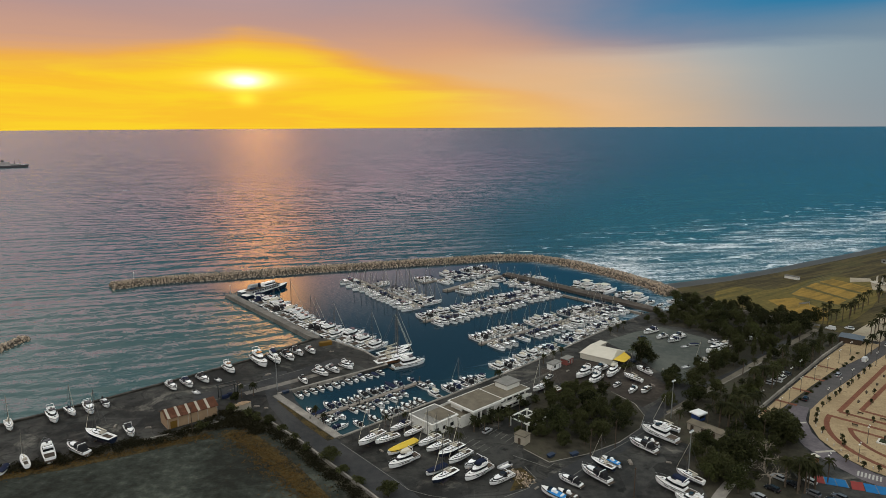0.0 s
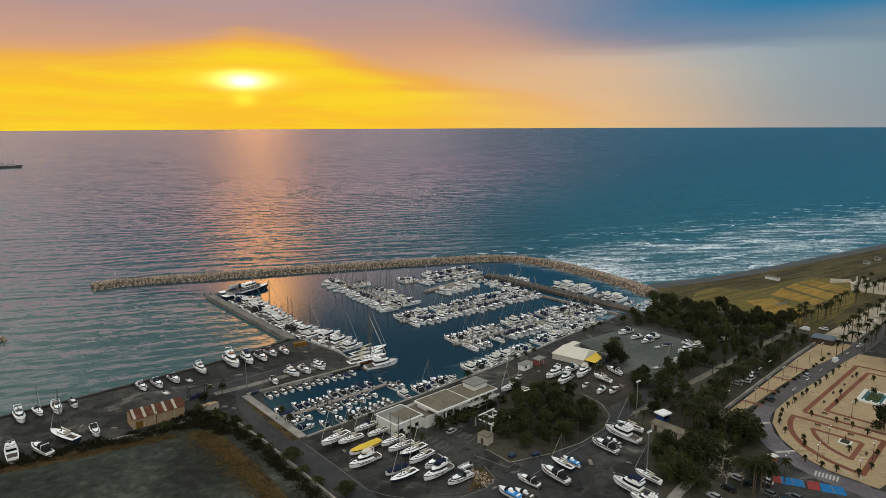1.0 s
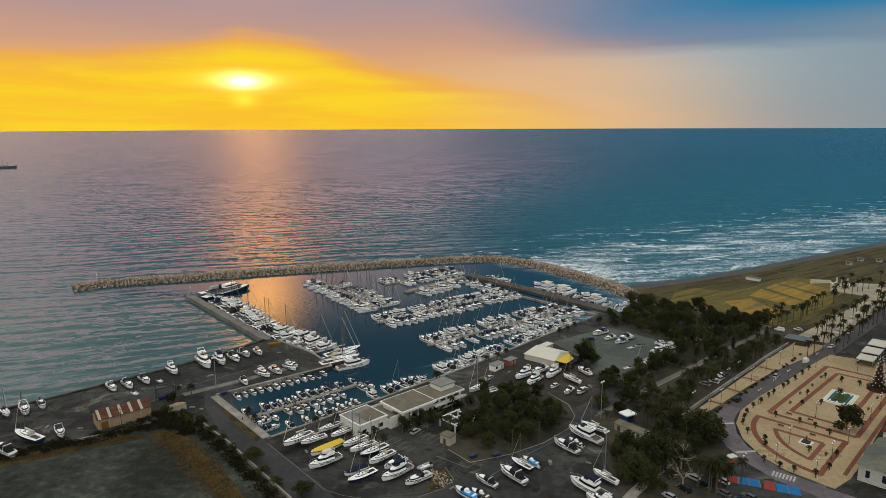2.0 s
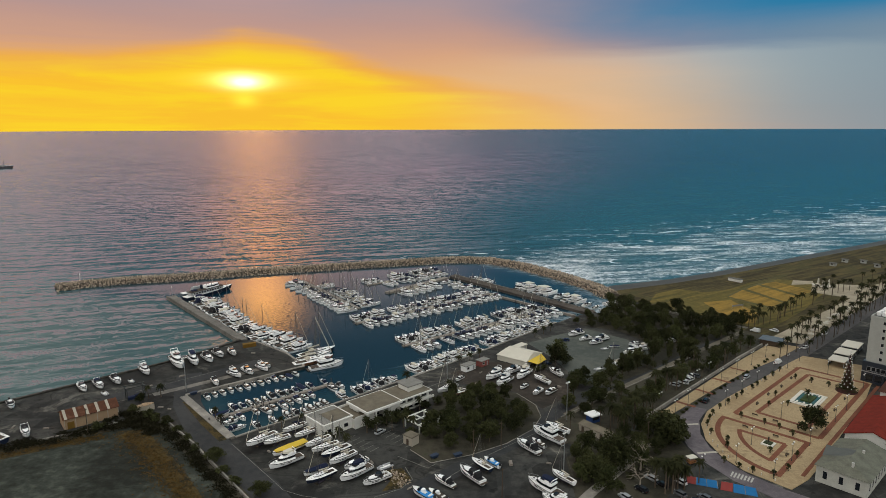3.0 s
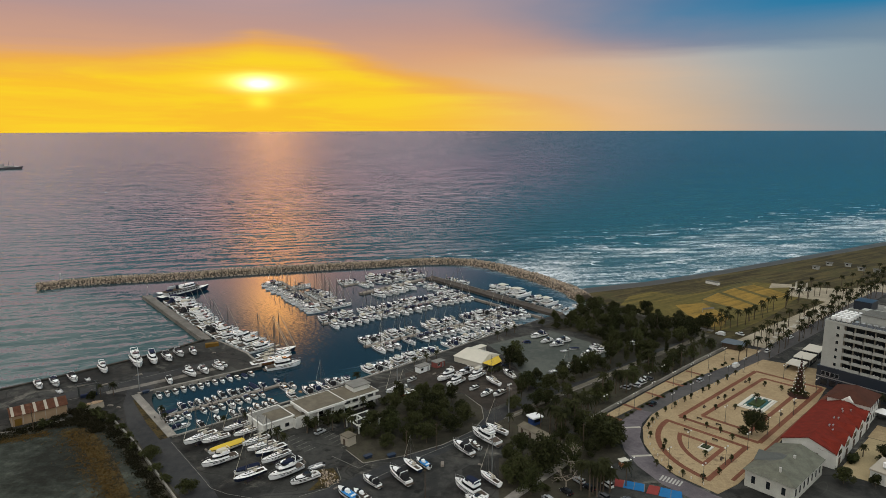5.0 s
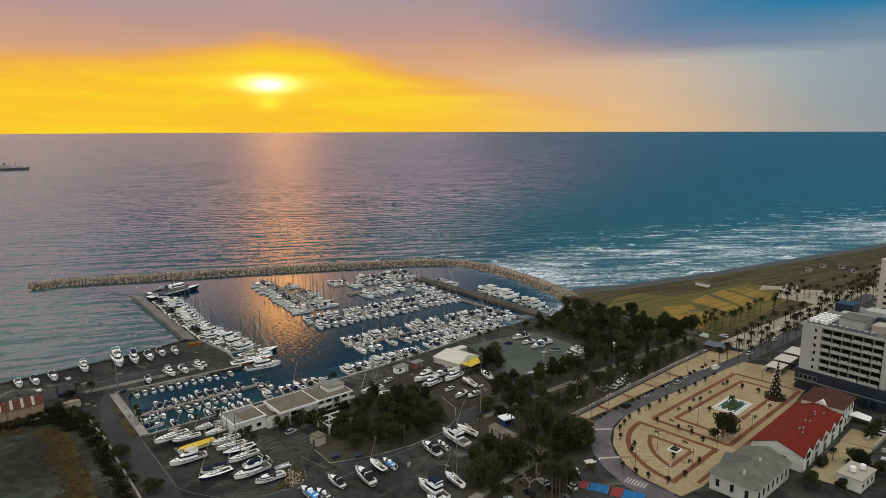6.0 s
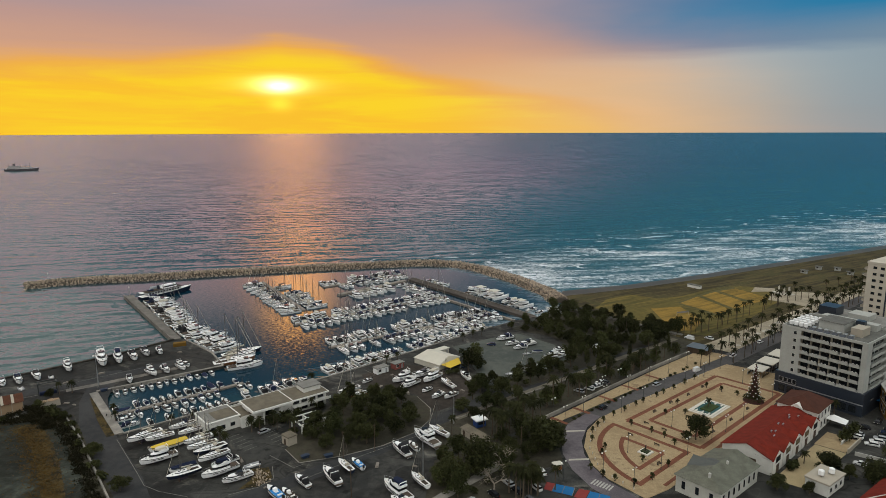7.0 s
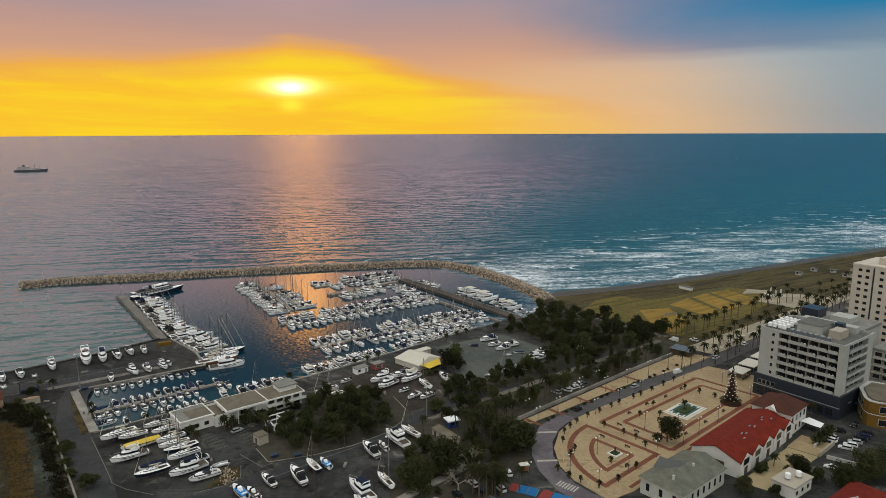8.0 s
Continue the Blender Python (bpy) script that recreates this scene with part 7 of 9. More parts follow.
LEAF = material("dark_evergreen_leaves", leafy)
LEAF2 = material("olive_green_leaves", leafy, c=(0.005, 0.008, 0.003), c2=(0.082, 0.090, 0.034))
PALMLEAF = material("palm_fronds", leafy, c=(0.007, 0.009, 0.004), c2=(0.034, 0.035, 0.014))
BARK = material("grey_brown_bark", plain, c=(0.085, 0.065, 0.048), rough=0.95, vary=0.3, scale=1.0)
PALEBARK = material("pale_bare_bark", plain, c=(0.26, 0.22, 0.18), rough=0.9, vary=0.3, scale=1.0)


def leaf_cloud(me, rng, lobes, count, size):
    """Small bent leaf sprays on and in the given lobes (centre, radii)."""
    vol = [r[0] * r[1] * r[2] for _, r in lobes]
    for _ in range(count):
        c, r = rng.choices(lobes, vol)[0]
        d = Vector((rng.gauss(0, 1), rng.gauss(0, 1), rng.gauss(0.25, 1))).normalized()
        k = rng.uniform(0.55, 1.08) if rng.random() < 0.8 else rng.uniform(0.2, 0.6)
        p = Vector(c) + Vector((d.x * r[0], d.y * r[1], d.z * r[2])) * k
        u = Vector((rng.gauss(0, 1), rng.gauss(0, 1), rng.gauss(0, 0.6))).normalized()
        w = (d + 0.7 * Vector((rng.gauss(0, 1), rng.gauss(0, 1), rng.gauss(0, 1)))).cross(u)
        if w.length < 1e-3:
            continue
        w.normalize()
        s = size * rng.uniform(0.6, 1.4)
        mid = p + d * s * 0.25
        me.add([p - u * s, mid - w * s * 0.55, p + u * s, mid + w * s * 0.55], [(0, 1, 2), (0, 2, 3)])


def limbs(me, rng, height, spread, fork, r0, n=5):
    me.tube([(0, 0, 0), (rng.uniform(-0.1, 0.1), rng.uniform(-0.1, 0.1), height * fork * 0.6), (rng.uniform(-0.25, 0.25), rng.uniform(-0.25, 0.25), height * fork)], [r0, r0 * 0.8, r0 * 0.62], 7)
    for k in range(n):
        a = 2 * math.pi * k / n + rng.uniform(-0.4, 0.4)
        e_ = Vector((math.cos(a) * spread * rng.uniform(0.5, 0.8), math.sin(a) * spread * rng.uniform(0.5, 0.8), height * rng.uniform(0.7, 0.92)))
        m_ = e_ * 0.5 + Vector((0, 0, height * fork * 0.45))
        me.tube([(0, 0, height * fork * 0.92), tuple(m_), tuple(e_)], [r0 * 0.55, r0 * 0.32, r0 * 0.1], 5)


def broadleaf(seed, label, height=8.0, spread=3.6, count=2100, size=0.31, leaf=None, name="tree", low=0.26):
    rng = random.Random(seed)
    root = thing(name, label, "tree", "trees of the harbour grove")
    t = Mesh()
    limbs(t, rng, height, spread, 0.32, 0.22)
    t.make("trunk", BARK, root)
    lobes = [((0, 0, height * (0.43 + low / 2)), (spread * 0.6, spread * 0.6, height * (0.45 - low / 2)))]
    for k in range(13):
        a = 2 * math.pi * k / 6.5 + rng.uniform(-0.6, 0.6)
        d = spread * rng.uniform(0.25, 0.95)
        q = spread * rng.uniform(0.16, 0.42)
        lobes.append(((math.cos(a) * d, math.sin(a) * d, height * rng.uniform(low, 0.95) * (1 - 0.25 * d / spread)), (q, q, q * rng.uniform(0.6, 1.1))))
    c = Mesh()
    leaf_cloud(c, rng, lobes, count, size)
    c.make("crown", leaf or LEAF, root)
    return root


def cypress(seed, label, height=10.0):
    rng = random.Random(seed)
    root = thing("cypress", label, "tree", "trees of the harbour grove")
    Mesh().tube([(0, 0, 0), (0.1, 0, height * 0.6), (0, 0, height * 0.92)], [0.2, 0.12, 0.03], 6).make("trunk", BARK, root)
    lobes = [((rng.uniform(-0.2, 0.2), rng.uniform(-0.2, 0.2), height * z), (r, r, height * 0.12)) for z, r in ((0.2, 1.0), (0.35, 1.35), (0.5, 1.3), (0.65, 1.1), (0.8, 0.75), (0.92, 0.4))]
    c = Mesh()
    leaf_cloud(c, rng, lobes, 620, 0.34)
    c.make("crown", LEAF, root)
    return root


def shrub(seed, label, r=1.6, count=320, leaf=None):
    rng = random.Random(seed)
    root = thing("shrub", label, "shrub", "shrubs")
    s = Mesh()
    for k in range(4):
        a = k * 1.6
        s.tube([(0, 0, 0), (math.cos(a) * r * 0.5, math.sin(a) * r * 0.5, r * 0.8)], [0.06, 0.02], 4)
    s.make("woody_base", BARK, root)
    lobes = [((rng.uniform(-0.5, 0.5) * r, rng.uniform(-0.5, 0.5) * r, r * rng.uniform(0.45, 0.8)), (r * rng.uniform(0.45, 0.65),) * 2 + (r * rng.uniform(0.4, 0.6),)) for _ in range(5)]
    c = Mesh()
    leaf_cloud(c, rng, lobes, count, 0.28)
    c.make("foliage", leaf or LEAF, root)
    return root


def palm(seed, label, height=8.5):
    rng = random.Random(seed)
    root = thing("palm_tree", label, "palm tree", "palms of the seafront")
    b = rng.uniform(-0.35, 0.35)
    stem = Mesh().tube([(0, 0, 0), (0.02, 0, 0.4), (b * 0.4, 0, height * 0.5), (b, 0, height)], [0.30, 0.21, 0.17, 0.20], 8)
    for k in range(9):
        a = k * 0.7
        stem.tube([(b, 0, height - 0.1), (b + math.cos(a) * 0.45, math.sin(a) * 0.45, height - 0.9)], [0.08, 0.03], 4)
    stem.make("trunk", BARK, root)
    c = Mesh()
    for k in range(34):
        a = 2.399 * k + rng.uniform(-0.2, 0.2)
        lift = rng.uniform(-0.5, 1.15) if k > 6 else rng.uniform(0.8, 1.3)
        L = rng.uniform(1.5, 2.3)
        d, side = Vector((math.cos(a), math.sin(a), 0)), Vector((-math.sin(a), math.cos(a), 0))
        pts = []
        for i in range(6):
            t = i / 5
            pts.append(Vector((b, 0, height)) + d * L * t * math.cos(lift * 0.6) + Vector((0, 0, L * (math.sin(lift) * t - 0.75 * t * t))))
        for i in range(5):
            w0, w1 = 0.34 * math.sin(math.pi * (0.12 + 0.8 * i / 5)), 0.34 * math.sin(math.pi * (0.12 + 0.8 * (i + 1) / 5))
            p, q = pts[i], pts[i + 1]
            drop = Vector((0, 0, -0.16))
            c.add([p, q, q + side * w1 + drop, p + side * w0 * 0.55 + drop], [(0, 1, 2, 3)])
            c.add([p, q, q - side * w1 + drop, p - side * w0 * 0.55 + drop], [(3, 2, 1, 0)])
    c.make("crown", PALMLEAF, root)
    return root


def bare_tree(seed, label, height=9.0):
    rng = random.Random(seed)
    root = thing("bare_tree", label, "tree")
    me = Mesh()

    def grow(p, d, r, L, depth):
        q = p + d * L
        me.tube([tuple(p), tuple((p + q) / 2 + Vector((rng.uniform(-0.1, 0.1), rng.uniform(-0.1, 0.1), 0))), tuple(q)], [r, r * 0.8, r * 0.6], 5 if depth < 2 else 4)
        if depth < 5:
            for _ in range(3 if depth < 3 else 2):
                v = (d + 0.65 * Vector((rng.gauss(0, 1), rng.gauss(0, 1), rng.gauss(0.1, 0.6)))).normalized()
                grow(q, v, r * 0.58, L * rng.uniform(0.62, 0.85), depth + 1)

    grow(Vector((0, 0, 0)), Vector((0, 0, 1)), 0.26, height * 0.27, 0)
    me.make("branching_trunk", PALEBARK, root)
    c = Mesh()
    leaf_cloud(c, rng, [((0, 0, height * 0.75), (height * 0.3, height * 0.3, height * 0.2))], 60, 0.25)
    c.make("foliage", LEAF2, root)
    return root


GREEN = {}


def plant(key, make, x, y, k=1.0, turn=None, rng=random.Random(77)):
    m = pose(x, y, -0.05, 0, 0, rng.uniform(0, 360) if turn is None else turn) @ Matrix.Diagonal((k * rng.uniform(0.92, 1.1), k * rng.uniform(0.92, 1.1), k, 1))
    if key not in GREEN:
        GREEN[key] = make()
        GREEN[key].matrix_basis = m
    else:
        copy_thing(GREEN[key], m).matrix_basis = m


KINDS = {
    "b1": lambda: broadleaf(1, "dense dark evergreen tree with a rounded crown", 8.0, 3.5),
    "b2": lambda: broadleaf(2, "dense dark evergreen tree with an uneven crown", 7.4, 3.9),
    "b3": lambda: broadleaf(3, "olive-green broad tree with a loose crown", 8.6, 3.6, 1900, 0.30, LEAF2),
    "b4": lambda: broadleaf(4, "tall dark pine with an open layered crown", 10.5, 3.3, 1900, 0.30),
    "b5": lambda: broadleaf(6, "large spreading dark ficus tree", 9.5, 5.2, 3800, 0.33),
    "cy": lambda: cypress(5, "slim dark cypress tree"),
    "s1": lambda: shrub(7, "dense dark green shrub with fine leaves"),
    "s2": lambda: shrub(8, "olive-green rounded shrub with fine leaves", 1.4, 260, LEAF2),
    "p1": lambda: palm(9, "tall fan palm with a slender trunk", 8.5),
    "p2": lambda: palm(10, "fan palm with a leaning slender trunk", 7.2),
    "p3": lambda: palm(12, "short palm with arching fronds", 4.8),
    "bt": lambda: bare_tree(13, "pale leafless tree with many branches"),
    "sq": lambda: broadleaf(14, "small round-crowned street tree in the square", 3.1, 0.95, 300, 0.20, LEAF, "street_tree", 0.5),
}


def put_tree(key, x, y, k=1.0):
    plant(key, KINDS[key], x, y, k)


def fill(poly, kinds, gap, seed, lo=0.8, hi=1.15, tries=900, keep=()):
    """Scatter trees in an outline, no nearer than gap."""
    rng = random.Random(seed)
    xs, ys = [p[0] for p in poly], [p[1] for p in poly]
    done = []
    for _ in range(tries):
        x, y = rng.uniform(min(xs), max(xs)), rng.uniform(min(ys), max(ys))
        if not inside(np.array([[x, y]]), poly)[0]:
            continue
        if any((x - a) ** 2 + (y - b) ** 2 < gap * gap for a, b in done) or any((x - a) ** 2 + (y - b) ** 2 < r * r for a, b, r in keep):
            continue
        done.append((x, y))
        put_tree(rng.choice(kinds), x, y, rng.uniform(lo, hi))


DARK = ["b1", "b2", "b1", "b2", "b3", "b4"]
fill([(31, 203), (38, 195), (48, 196), (60, 204), (68, 213), (69, 226), (62, 236), (48, 240), (40, 234), (35, 222)], ["b1", "b2", "b2", "b3", "b4"], 5.6, 31, 0.6, 1.1)
fill([(106, 332), (122, 348), (140, 370), (158, 362), (188, 343), (198, 328), (178, 308), (160, 297), (150, 306), (137, 302), (130, 316)], DARK, 5.6, 32, 0.55, 1.15)
fill([(99, 243), (112, 252), (126, 264), (142, 277), (160, 293), (150, 304), (137, 299), (136, 286), (122, 275), (107, 262)], DARK + ["cy"], 5.4, 33, 0.6, 1.2, keep=((112, 267, 6), (124, 284, 8)))
fill([(86, 206), (98, 215), (116, 231), (134, 249), (160, 274), (184, 297), (174, 304), (150, 279), (126, 258), (102, 236), (90, 226)], ["b3", "b2", "p2", "p3", "p1", "cy", "s1", "s2", "b1"], 5.2, 34, 0.55, 0.95, keep=((92, 214, 6), (139, 253, 7), (102, 208, 10)))
for key, x, y, k in (("b5", 90.5, 184, 1.25), ("b5", 81, 178.5, 0.9), ("b5", 110.5, 199, 1.35), ("b5", 115.5, 204.5, 0.8), ("bt", 97.5, 182, 1.35), ("bt", 94.5, 172.5, 1.1), ("b1", 100, 194.5, 0.9),
                     ("b2", 106, 177, 0.9), ("b4", 88, 238, 0.9), ("b1", 92.5, 249, 0.85), ("b1", 96, 255, 0.75), ("b4", 86, 268, 1.15), ("b3", 88.5, 277, 1.15), ("b2", 90, 271, 1.1), ("b3", 91, 245, 1.0), ("b2", 84, 227, 0.8)):
    put_tree(key, x, y, k)
for key, x, y, k in (("p1", 94.9, 208.2, 1.15), ("p1", 96.4, 204.6, 1.25), ("p2", 97.8, 202.4, 1.3), ("p1", 99.6, 204.2, 1.2), ("p1", 103.5, 209.4, 1.3), ("p2", 104.8, 206.0, 1.25), ("p1", 109.2, 214.4, 1.15), ("p1", 112.3, 217.2, 1.1),
                     ("p2", 106.6, 218.2, 1.3), ("p1", 101.0, 212.6, 1.15), ("p3", 98.6, 209.8, 1.2), ("p3", 106.3, 211.6, 1.1), ("p1", 100.6, 168.9, 1.2), ("p2", 102.7, 168.9, 1.3), ("p1", 105.2, 171.6, 1.15), ("p3", 107.2, 171.8, 1.3), ("p2", 98.8, 172.2, 1.2),
                     ("p1", 118.9, 234.8, 1.3), ("p2", 130.2, 242.6, 1.25), ("p1", 125.8, 241.9, 1.1), ("p1", 145.0, 264.0, 1.2), ("p2", 155.5, 264.4, 1.2), ("p1", 160.8, 269.3, 1.2), ("p1", 80.9, 208.1, 0.8)):
    put_tree(key, x, y, k)
for key, x, y, k in (("b2", -15.6, 168.5, 0.72), ("b2", -35.4, 188, 0.72), ("b1", -61, 213, 0.55), ("s1", -66, 216, 1.5), ("s1", -71, 219, 1.6), ("b2", -77.5, 223, 0.55), ("b1", -79, 232, 0.6), ("s1", -84, 210, 1.5),
                     ("s1", -55, 207.5, 1.3), ("s1", -50, 201.5, 1.2), ("s1", -44, 195, 1.2), ("s1", -30, 180, 1.4), ("s1", -25, 174, 1.3), ("p3", -46, 219, 0.8), ("p3", -42, 213, 0.8), ("p2", -78, 236, 0.7), ("p3", -74, 238, 1.0)):
    put_tree(key, x, y, k)


def undergrowth(label, line, width, count, tall, leaf, seed, size=0.36):
    """A tangle of scrub along a line, in clumps of uneven height."""
    rng = random.Random(seed)
    spots = sampled(line, 2.2)
    me = Mesh()
    lobes = []
    for p, d in spots:
        side = Vector((-d.y, d.x))
        for _ in range(4):
            c = p + side * rng.uniform(-0.5, 0.5) * width + d * rng.uniform(-1.2, 1.2)
            h_ = tall * rng.uniform(0.2, 0.8)
            r = rng.uniform(0.9, 2.4)
            lobes.append(((c.x, c.y, h_ * 0.4), (r, r, h_ * 0.6)))
    leaf_cloud(me, rng, lobes, count, size)
    return tagged(me.make("undergrowth", leaf), label, "undergrowth", kind="stuff")


def grass_tufts(label, spots, count, blade, mat, seed):
    """Tufts of upright blades round the given spots (x, y, spread)."""
    rng = random.Random(seed)
    me = Mesh()
    for _ in range(count):
        x, y, w = rng.choice(spots)
        x, y = rng.gauss(x, w), rng.gauss(y, w)
        for _ in range(3):
            a, h_ = rng.uniform(0, 6.28), blade * rng.uniform(0.5, 1.3)
            u = Vector((math.cos(a), math.sin(a), 0)) * blade * 0.38
            tip = Vector((x, y, 0)) + Vector((rng.gauss(0, 1.1), rng.gauss(0, 1.1), 0.7)) * h_
            me.add([Vector((x, y, 0)) - u, Vector((x, y, 0)) + u, tip], [(0, 1, 2)])
    return tagged(me.make("grass_tufts", mat), label, "grass", kind="stuff")


STRAW = material("dry_straw_blades", leafy, c=(0.030, 0.021, 0.008), c2=(0.135, 0.078, 0.022))
BRAMBLE = material("dark_bramble_leaves", leafy, c=(0.004, 0.005, 0.003), c2=(0.024, 0.021, 0.010))
undergrowth("black-green scrub along the boatyard's edge", [(-150, 176), (-135, 183), (-118, 190.5), (-100, 200), (-84, 209), (-72, 216)], 6.0, 16000, 2.1, BRAMBLE, 41, 0.27)
undergrowth("black-green scrub round the shed's corner", [(-82, 219), (-74, 217), (-66, 213), (-60, 207)], 8.0, 9000, 2.8, BRAMBLE, 42, 0.27)
undergrowth("dark scrub between lot and yard wall", [(-60, 209), (-52, 200.5), (-44, 191.5), (-30, 175), (-16, 158.5), (-2, 140)], 3.6, 10000, 1.3, BRAMBLE, 43, 0.26)
grass_tufts("dry ochre grass tufts on the lot's rim", [(-72 + 50 * t / 40, 206 - 58 * (t / 40) ** 1.12, 2.0 + 1.6 * math.sin(t * 1.7) ** 2) for t in range(41)], 3000, 0.45, STRAW, 44)
grass_tufts("dry ochre grass tufts below the hedge", [(-146 + 66 * t / 40, 173 + 32 * t / 40, 1.5) for t in range(41)], 1800, 0.45, STRAW, 45)
for key, x, y, k in (("b5", 208.5, 182, 0.85), ("b5", 219, 187.5, 1.0), ("b5", 227, 192, 0.9), ("b5", 198, 188.5, 0.75), ("b2", 177.5, 177, 0.8), ("s2", 187.5, 190, 1.8), ("b1", 186, 175.5, 0.55), ("p3", 193, 193, 0.8), ("s1", 181, 188, 0.7),
                     ("s1", 214, 209.5, 1.5), ("s1", 217, 212.3, 1.5), ("s1", 220, 215, 1.5), ("s1", 223, 217.6, 1.4), ("p3", 222.5, 231, 1.0), ("b1", 164.1, 207.5, 1.28), ("b1", 202, 184, 0.7)):
    put_tree(key, x, y, k)
fill([(77, 186), (97, 204), (112, 213), (119, 207), (116, 197), (104, 190), (97, 178), (84, 168), (78, 172)], ["b1", "b2", "b3", "s1"], 4.6, 36, 0.6, 1.0, keep=((90.5, 183, 5), (81, 178.5, 4), (110.5, 198, 5), (87, 177, 2.5), (93, 184, 2.5)))
for k in range(24):
    t = k / 23
    put_tree(("p1", "p2", "p1", "b3")[k % 4], 92 + 92 * t + 1.7 * math.sin(k * 2.1), 211 + 82 * t + 2.2 * math.sin(k * 3.7), 0.85 + 0.12 * math.sin(k * 1.3))
# car park and club palms
for key, x, y, k in (("p3", 23, 211, 1.0), ("p2", 19, 209, 0.75), ("p3", 2, 200, 1.0), ("p3", 5, 197, 0.9), ("s1", 26, 206, 1.2), ("s1", 30, 208, 1.3), ("s1", 20, 214, 1.0), ("p2", 22, 246, 0.9), ("s1", -1, 203, 1.0), ("s1", 30.5, 226, 1.4), ("s1", 34, 231, 1.4),
                     ("p2", 14, 205.5, 0.85), ("p2", 17, 211.5, 0.8), ("p3", 10.5, 207, 1.1), ("s1", 12.5, 210, 1.5), ("s1", 15.5, 213.5, 1.6), ("s1", 19, 217.5, 1.7), ("s1", 24, 220, 1.6), ("p2", 28, 223, 0.8), ("p2", 26.5, 205, 0.9), ("p3", 49, 275.5, 0.8), ("p3", 44, 270.5, 0.85), ("p3", 53.5, 280, 0.8), ("p3", 83, 309, 0.8), ("p3", 88, 314, 0.8), ("p3", 92.5, 319, 0.8), ("p3", -13.5, 214.5, 0.7), ("p3", -20, 211, 0.8), ("s1", -3, 203.5, 1.2), ("s1", 78, 263, 1.2), ("s1", 81, 265, 1.2)):
    put_tree(key, x, y, k)
# palms of the seafront
for pts, gap, seed in (([(190, 277), (262, 343), (330, 406), (420, 488)], 7.5, 1), ([(196, 291), (256, 346), (322, 408), (410, 490)], 7.5, 2), ([(197, 320), (212, 331), (240, 356), (300, 404)], 6.0, 3),
                       ([(206, 284), (262, 335), (335, 402)], 8.5, 6)):
    rng = random.Random(seed)
    for p, d in sampled(pts, gap):
        if rng.random() < 0.88:
            put_tree(rng.choice(["p1", "p1", "p2"]), p.x + rng.uniform(-1.6, 1.6), p.y + rng.uniform(-1.6, 1.6), rng.uniform(0.8, 1.1))
for x, y in ((203, 333), (206, 338.6), (209, 339), (212, 343), (204, 328), (221, 339), (226, 343), (258, 372), (262, 379), (268, 386), (103, 222.5), (106.3, 222), (110, 220), (99.5, 225), (104.4, 171.7), (106.9, 171), (102, 170.5), (112.5, 174.5), (131, 250), (159, 317), (168, 327),
             (182, 335), (145, 330), (285, 408), (297, 418), (318, 420), (330, 428), (345, 436), (352, 452), (368, 460)):
    put_tree("p2" if int(x) % 2 else "p1", x, y, 0.85)
# small trees of the square and the avenue's planting
for x, y in ((124.9, 186), (127.9, 182), (131, 179.9), (136.3, 177.5), (132, 199.5), (128.6, 205), (130, 211.3), (132.5, 215.7), (135.4, 220), (140, 225), (145, 229.3), (150.4, 234.2), (154, 237.2), (160.6, 243), (164.2, 246.3), (169.7, 251),
             (144.7, 217.7), (150.5, 212.3), (153.8, 208.6), (130.2, 195.6), (155.8, 203.5), (142.4, 191.9), (159.4, 227.1), (142.5, 181.0), (149.5, 188.9), (183.7, 253.5), (188.3, 249.7), (192.8, 245.5), (166.6, 236.3), (166.8, 227.5), (176, 257), (181.5, 262)):
    put_tree("sq", x, y, 0.9)
for k in range(26):
    t = k / 25
    x, y = 122 + 66 * t, 219 + 61.5 * t
    if k % 3:
        put_tree("s1", x + 0.3, y - 0.1, 0.55)
for k in range(12):
    put_tree("s1", 150 + 3.4 * k, 366 - 3.2 * k, 0.9)

# ---- cars ----
def car_paint(name, c):
    return material(name, plain, c=c, rough=0.25, vary=0.06, metal=0.1)


PAINTS = [("white", car_paint("white_car_paint", (0.62, 0.62, 0.61))), ("silver", car_paint("silver_car_paint", (0.32, 0.33, 0.34))), ("black", car_paint("black_car_paint", (0.012, 0.012, 0.014))),
          ("dark blue", car_paint("dark_blue_car_paint", (0.012, 0.022, 0.06))), ("grey", car_paint("grey_car_paint", (0.09, 0.09, 0.095)))]
LENS = material("lamp_lens", plain, c=(0.5, 0.48, 0.42), rough=0.15, vary=0.05)
REDLENS = material("red_lamp_lens", plain, c=(0.25, 0.01, 0.01), rough=0.2, vary=0.05)


